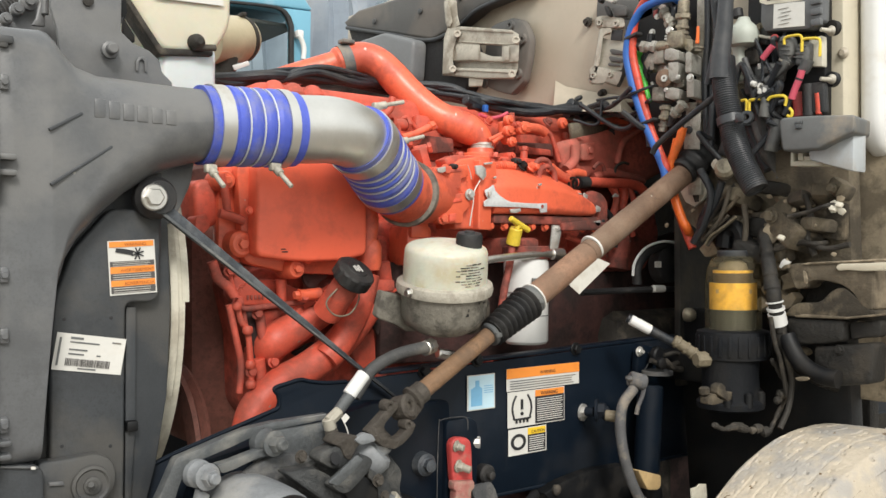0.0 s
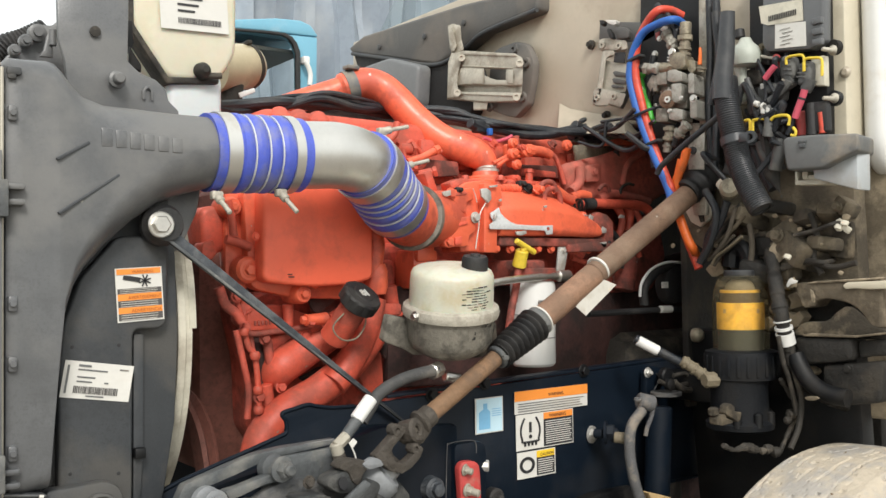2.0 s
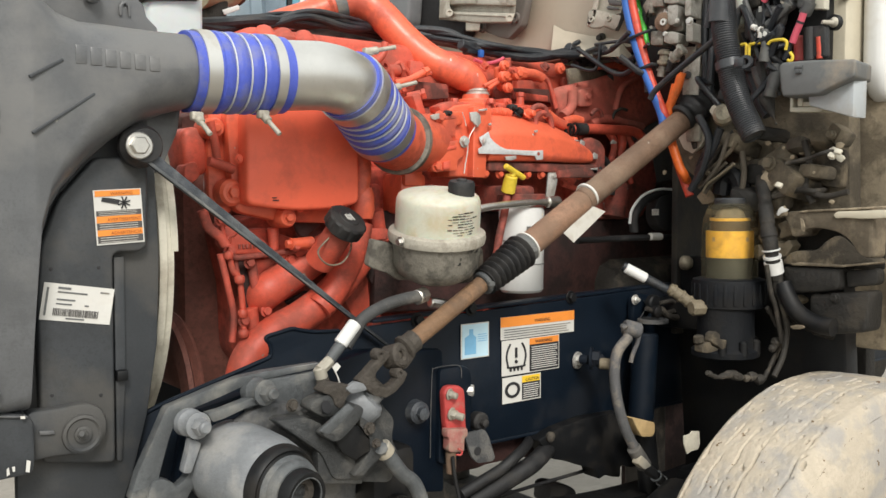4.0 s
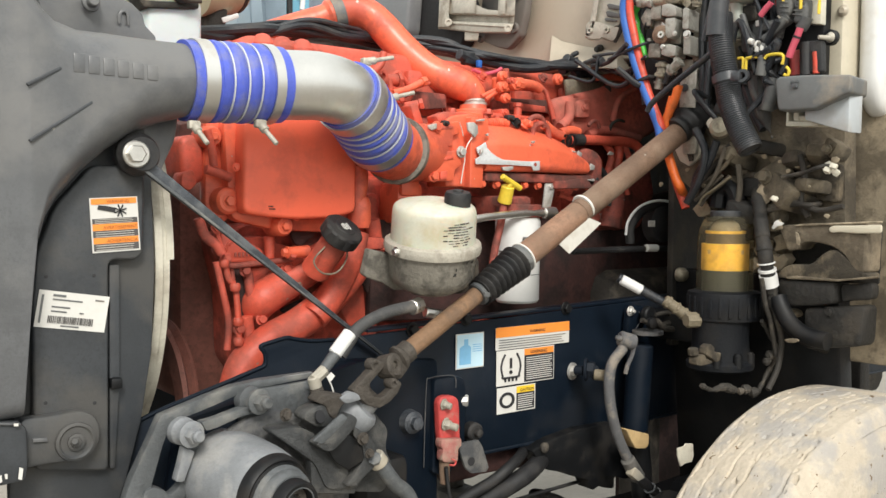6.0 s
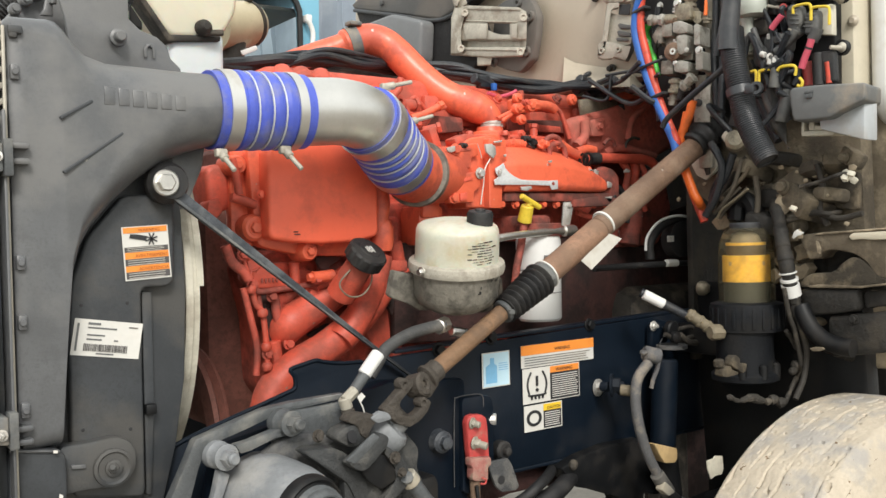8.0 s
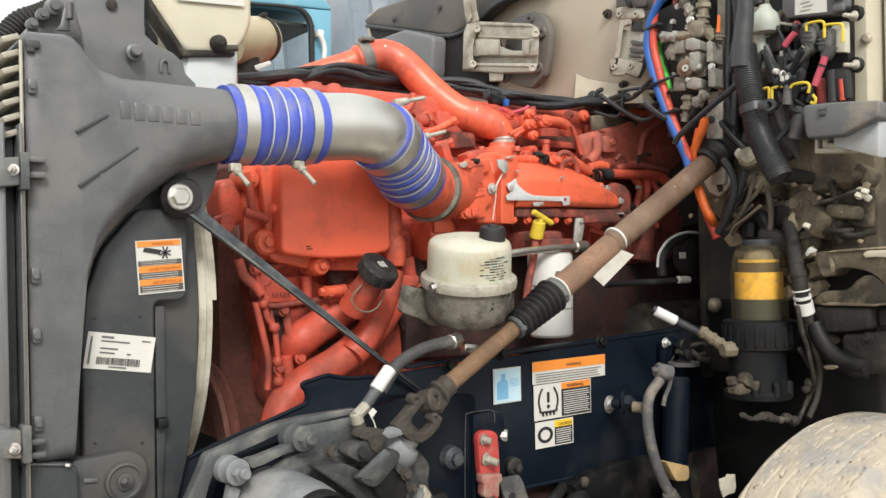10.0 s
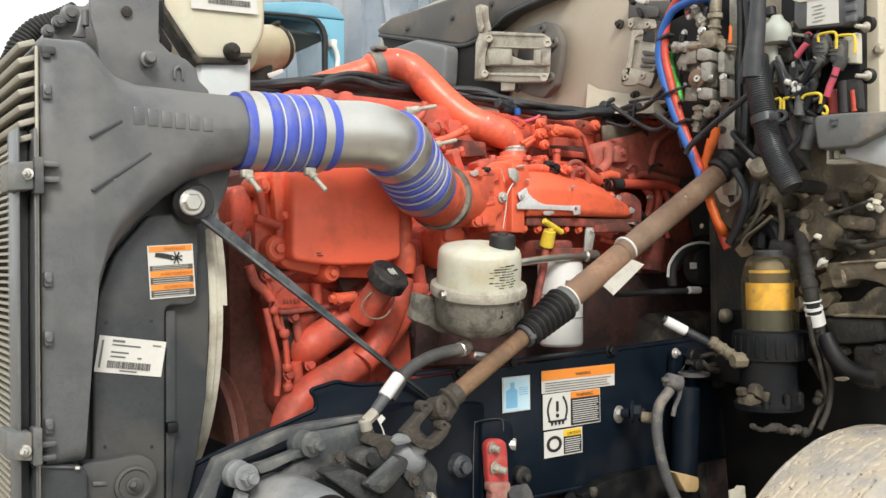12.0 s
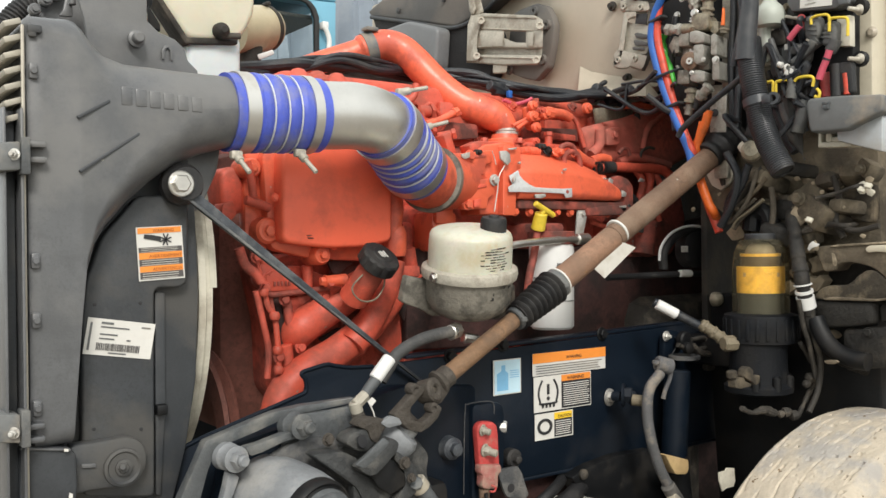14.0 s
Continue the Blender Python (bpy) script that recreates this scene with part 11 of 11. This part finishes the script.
solid("grommet", bm, BRASS, "round dull brass grommet beside the steering boot", "grommet")
bm = mesh()
lathe(bm, (1.88, 1.4, 1.206), OUT, [(0, 0.018), (0.012, 0.018), (0.02, 0.013), (0.024, 0.005)], 18)
cyl(bm, (1.88, 1.4, 1.206), (2.139, 1.6, 1.186), 0.01)
solid("brass_plug", bm, BRASS, "dull brass plug behind the fuel filter", "plug")

rnd = random.Random(64)
for p, w_, m in (((1.78, 0.956, 1.452), 0.022, CREAM), ((1.78, 0.939, 1.445), 0.018, CREAM), ((1.79, 0.947, 1.468), 0.020, CABL), ((1.79, 1.086, 1.392), 0.012, CABL), ((1.79, 1.07, 1.334), 0.024, CABL), ((1.8, 1.077, 1.471), 0.007, CABL), ((1.8, 1.008, 1.417), 0.007, CABL), ((1.8, 1.056, 1.451), 0.010, CABL), ((1.82, 1.175, 1.403), 0.010, CABL), ((1.83, 1.341, 1.462), 0.012, CABL), ((1.83, 1.29, 1.467), 0.012, CABL), ((1.84, 1.428, 1.43), 0.012, CABL), ((1.8, 0.967, 1.356), 0.010, CABL), ((1.82, 1.129, 1.484), 0.016, CABL)):
    bm = mesh()
    n = 7
    slab(bm, [Vector(p) + Y * math.cos(t) * w_ * rnd.uniform(0.35, 0.75) + Z * math.sin(t) * w_ * rnd.uniform(0.25, 0.7) for t in (2 * math.pi * k_ / n for k_ in range(n))], (-0.004, 0, 0), 0.001)
    solid("mud_scrap", bm, m, "flake of pale dried mud on the grimy firewall", "mud flake", "mud flakes")


def add_firewall_cable(q, r, m):
    bm = mesh()
    tube(bm, q, r, 10)
    solid("firewall_cable", bm, m, "grimy cable running along the lower firewall", "cable", "firewall cables")


add_firewall_cable([(1.8, 1.309, 1.401), (1.8, 1.285, 1.431), (1.8, 1.241, 1.475), (1.8, 1.199, 1.513)], 0.0075, GRIME)
add_firewall_cable([(1.79, 1.289, 1.395), (1.79, 1.265, 1.424), (1.79, 1.217, 1.459), (1.79, 1.187, 1.489)], 0.0050, GRIME)
add_firewall_cable([(1.78, 1.271, 1.378), (1.78, 1.257, 1.397), (1.78, 1.228, 1.414), (1.78, 1.187, 1.44)], 0.0030, TANFIT)
add_firewall_cable([(1.8, 1.304, 1.411), (1.8, 1.297, 1.442), (1.8, 1.278, 1.472)], 0.006, CABLE)
add_firewall_cable([(1.78, 1.122, 1.668), (1.78, 1.118, 1.623), (1.78, 1.112, 1.586), (1.78, 1.099, 1.552), (1.78, 1.085, 1.52)], lambda s_: 0.016 - 0.35 * max(0.0, s_ - 0.10), DUSTHOSE)
add_firewall_cable([(1.79, 1.16, 1.646), (1.79, 1.143, 1.606), (1.79, 1.13, 1.572), (1.79, 1.111, 1.541)], 0.013, CABLE)
add_firewall_cable([(1.8, 1.135, 1.346), (1.8, 1.097, 1.37), (1.8, 1.045, 1.383), (1.8, 0.986, 1.368), (1.8, 0.934, 1.376)], 0.006, MUD)
add_firewall_cable([(1.82, 1.246, 1.373), (1.82, 1.239, 1.409), (1.82, 1.215, 1.418), (1.82, 1.198, 1.397), (1.82, 1.201, 1.367)], 0.022, BLACKM)

# crusts of dried mud, flat and ragged, on the lower firewall
rnd = random.Random(52)
bm = mesh()
for p in [(1.862, 1.279, 1.329), (1.862, 1.237, 1.353), (1.862, 1.168, 1.348), (1.862, 1.129, 1.329), (1.862, 1.109, 1.366), (1.862, 1.207, 1.394), (1.862, 1.1, 1.292), (1.862, 1.194, 1.455), (1.862, 1.121, 1.479), (1.862, 1.084, 1.435), (1.862, 1.05, 1.472), (1.862, 1.302, 1.369), (1.862, 1.141, 1.278), (1.862, 1.094, 1.255), (1.862, 1.205, 1.29), (1.862, 1.17, 1.24), (1.862, 1.042, 1.22), (1.862, 1.269, 1.429), (1.862, 1.063, 1.146), (1.862, 1.006, 1.495)]:
    p = Vector(p)
    n = rnd.randint(7, 11)
    r0 = rnd.uniform(0.010, 0.026)
    ring = [p + Y * math.cos(t) * r0 * rnd.uniform(0.5, 1.4) + Z * math.sin(t) * r0 * rnd.uniform(0.4, 1.1) for t in (2 * math.pi * i / n for i in range(n))]
    slab(bm, ring, (-rnd.uniform(0.012, 0.04), 0, 0), 0.003)
solid("dried_mud", bm, CABL, "ragged crusts of dried beige mud on the firewall", "mud", kind="stuff")

# tangle of thin wires where the harness meets the firewall
rnd = random.Random(77)
hub_a, hub_b = Vector((1.796, 1.66, 1.737)), Vector((1.72, 1.421, 1.744))
for i in range(9):
    p = hub_a.lerp(hub_b, rnd.random()) + Vector((rnd.uniform(-0.05, 0.05), rnd.uniform(-0.05, 0.03), rnd.uniform(-0.05, 0.03)))
    q = hub_a.lerp(hub_b, rnd.random()) + Vector((rnd.uniform(-0.05, 0.06), rnd.uniform(-0.06, 0.02), rnd.uniform(-0.07, 0.04)))
    m = (p + q) / 2 + Vector((rnd.uniform(-0.03, 0.03), rnd.uniform(-0.05, 0.0), rnd.uniform(-0.06, 0.02)))
    bm = mesh()
    tube(bm, [p, m, q], rnd.choice((0.004, 0.006, 0.008)), 8)
    part("wire", bm, CABLE, harness)
rnd = random.Random(78)
spots = [(1.77, 1.106, 1.785), (1.77, 1.13, 1.746), (1.77, 1.148, 1.713), (1.77, 1.102, 1.638), (1.77, 1.109, 1.816), (1.77, 1.087, 1.727), (1.77, 1.185, 1.668), (1.77, 1.23, 1.623), (1.77, 1.108, 1.682), (1.77, 1.075, 1.629), (1.77, 1.128, 1.673), (1.77, 1.114, 1.719)]
for i, p in enumerate(spots):
    p = Vector(p)
    pts = [p + Vector((rnd.uniform(-0.03, 0.03), rnd.uniform(-0.05, 0.05), rnd.uniform(-0.08, 0.08))) for _ in range(4)]
    bm = mesh()
    tube(bm, pts, rnd.choice((0.004, 0.006, 0.008)), 8)
    part("panel_wire", bm, CABLE, ep)
for i, p in enumerate([(1.79, 1.161, 1.792), (1.79, 1.133, 1.749), (1.79, 1.145, 1.677), (1.79, 1.086, 1.753), (1.79, 1.178, 1.65), (1.79, 1.111, 1.831), (1.79, 1.215, 1.597)]):
    bm = mesh()
    box(bm, p, (0.03, 0.03, 0.036), 0.005, pose(0, 0, 0, rnd.uniform(-25, 25), 0, rnd.uniform(-25, 25)))
    part("wire_plug", bm, RUBBER, ep)

# ---- front tyre ----
tyre = thing("wheel", (1.864, 0.95, 0.0), "mud-caked front truck wheel under the cab", "wheel")
axis = Vector((-0.075, -0.997, 0)).normalized()
hub = Vector((1.864, 1.072, 0.490))
ru, rv = axis.cross(Z).normalized(), Z
N, M, W = 720, 150, 0.246
bm = mesh()
rings = []
for j in range(M):
    f = j / (M - 1)
    h = W * f
    edge = min(f, 1 - f)
    base = 0.502 - 0.008 * (2 * f - 1) ** 2 - (0.028 * (1 - edge / 0.10) ** 2 if edge < 0.10 else 0)
    ring = []
    for i in range(N):
        t = 2 * math.pi * i / N
        co, si = math.cos(t), math.sin(t)
        zig = 0.0016 * (abs(i % 16 - 8) / 4 - 1) + 0.003 * noise.noise(Vector((co * 22, si * 22, 3)))
        g = sum(math.exp(-(((h - gc_ - zig) / 0.0021) ** 2)) for gc_ in (0.028, 0.064, 0.100, 0.138, 0.176, 0.214))
        g *= 0.0078 * max(0.0, min(1.0, 0.16 + 1.9 * noise.noise(Vector((co * 11, si * 11, h * 22)))))
        pit = max(0.0, noise.noise(Vector((co * 46, si * 46, h * 95))) - 0.42) * 0.022
        lump = 0.0020 * noise.noise(Vector((co * 9, si * 9, h * 25))) + 0.0007 * noise.noise(Vector((co * 34, si * 34, h * 70))) + 0.0005 * noise.noise(Vector((co * 110, si * 110, h * 220)))
        ring.append(hub + axis * h + (ru * co + rv * si) * (base - g - pit + lump))
    rings.append(ring)
loft(bm, rings, caps=False)
part("tread", bm, TYRE, tyre, "grooved tread caked with dried mud")
for h, s in ((0.0, -1), (W, 1)):
    bm = mesh()
    c = hub + axis * h
    loft(bm, [circle(c + axis * s * o_, ru, rv, r, 90) for o_, r in ((0, 0.466), (0.012, 0.43), (0.014, 0.36), (0.0, 0.29), (-0.03, 0.285))], caps=False)
    part("sidewall", bm, TYRE, tyre)
bm = mesh()
lathe(bm, hub + axis * 0.03, axis, [(0, 0.1), (0, 0.29), (0.23, 0.29), (0.23, 0.27), (0.12, 0.25), (0.10, 0.1)], 48)
part("rim", bm, CAST, tyre)
bm = mesh()
cyl(bm, hub - axis * 0.08, hub + axis * 0.16, 0.09)
part("hub", bm, MUD, tyre)
bm = mesh()
lathe(bm, hub + axis * 0.06, -axis, [(0, 0.1), (0, 0.205), (0.17, 0.205), (0.18, 0.215), (0.21, 0.215), (0.22, 0.1)], 40)
part("brake_drum", bm, MUD, tyre)
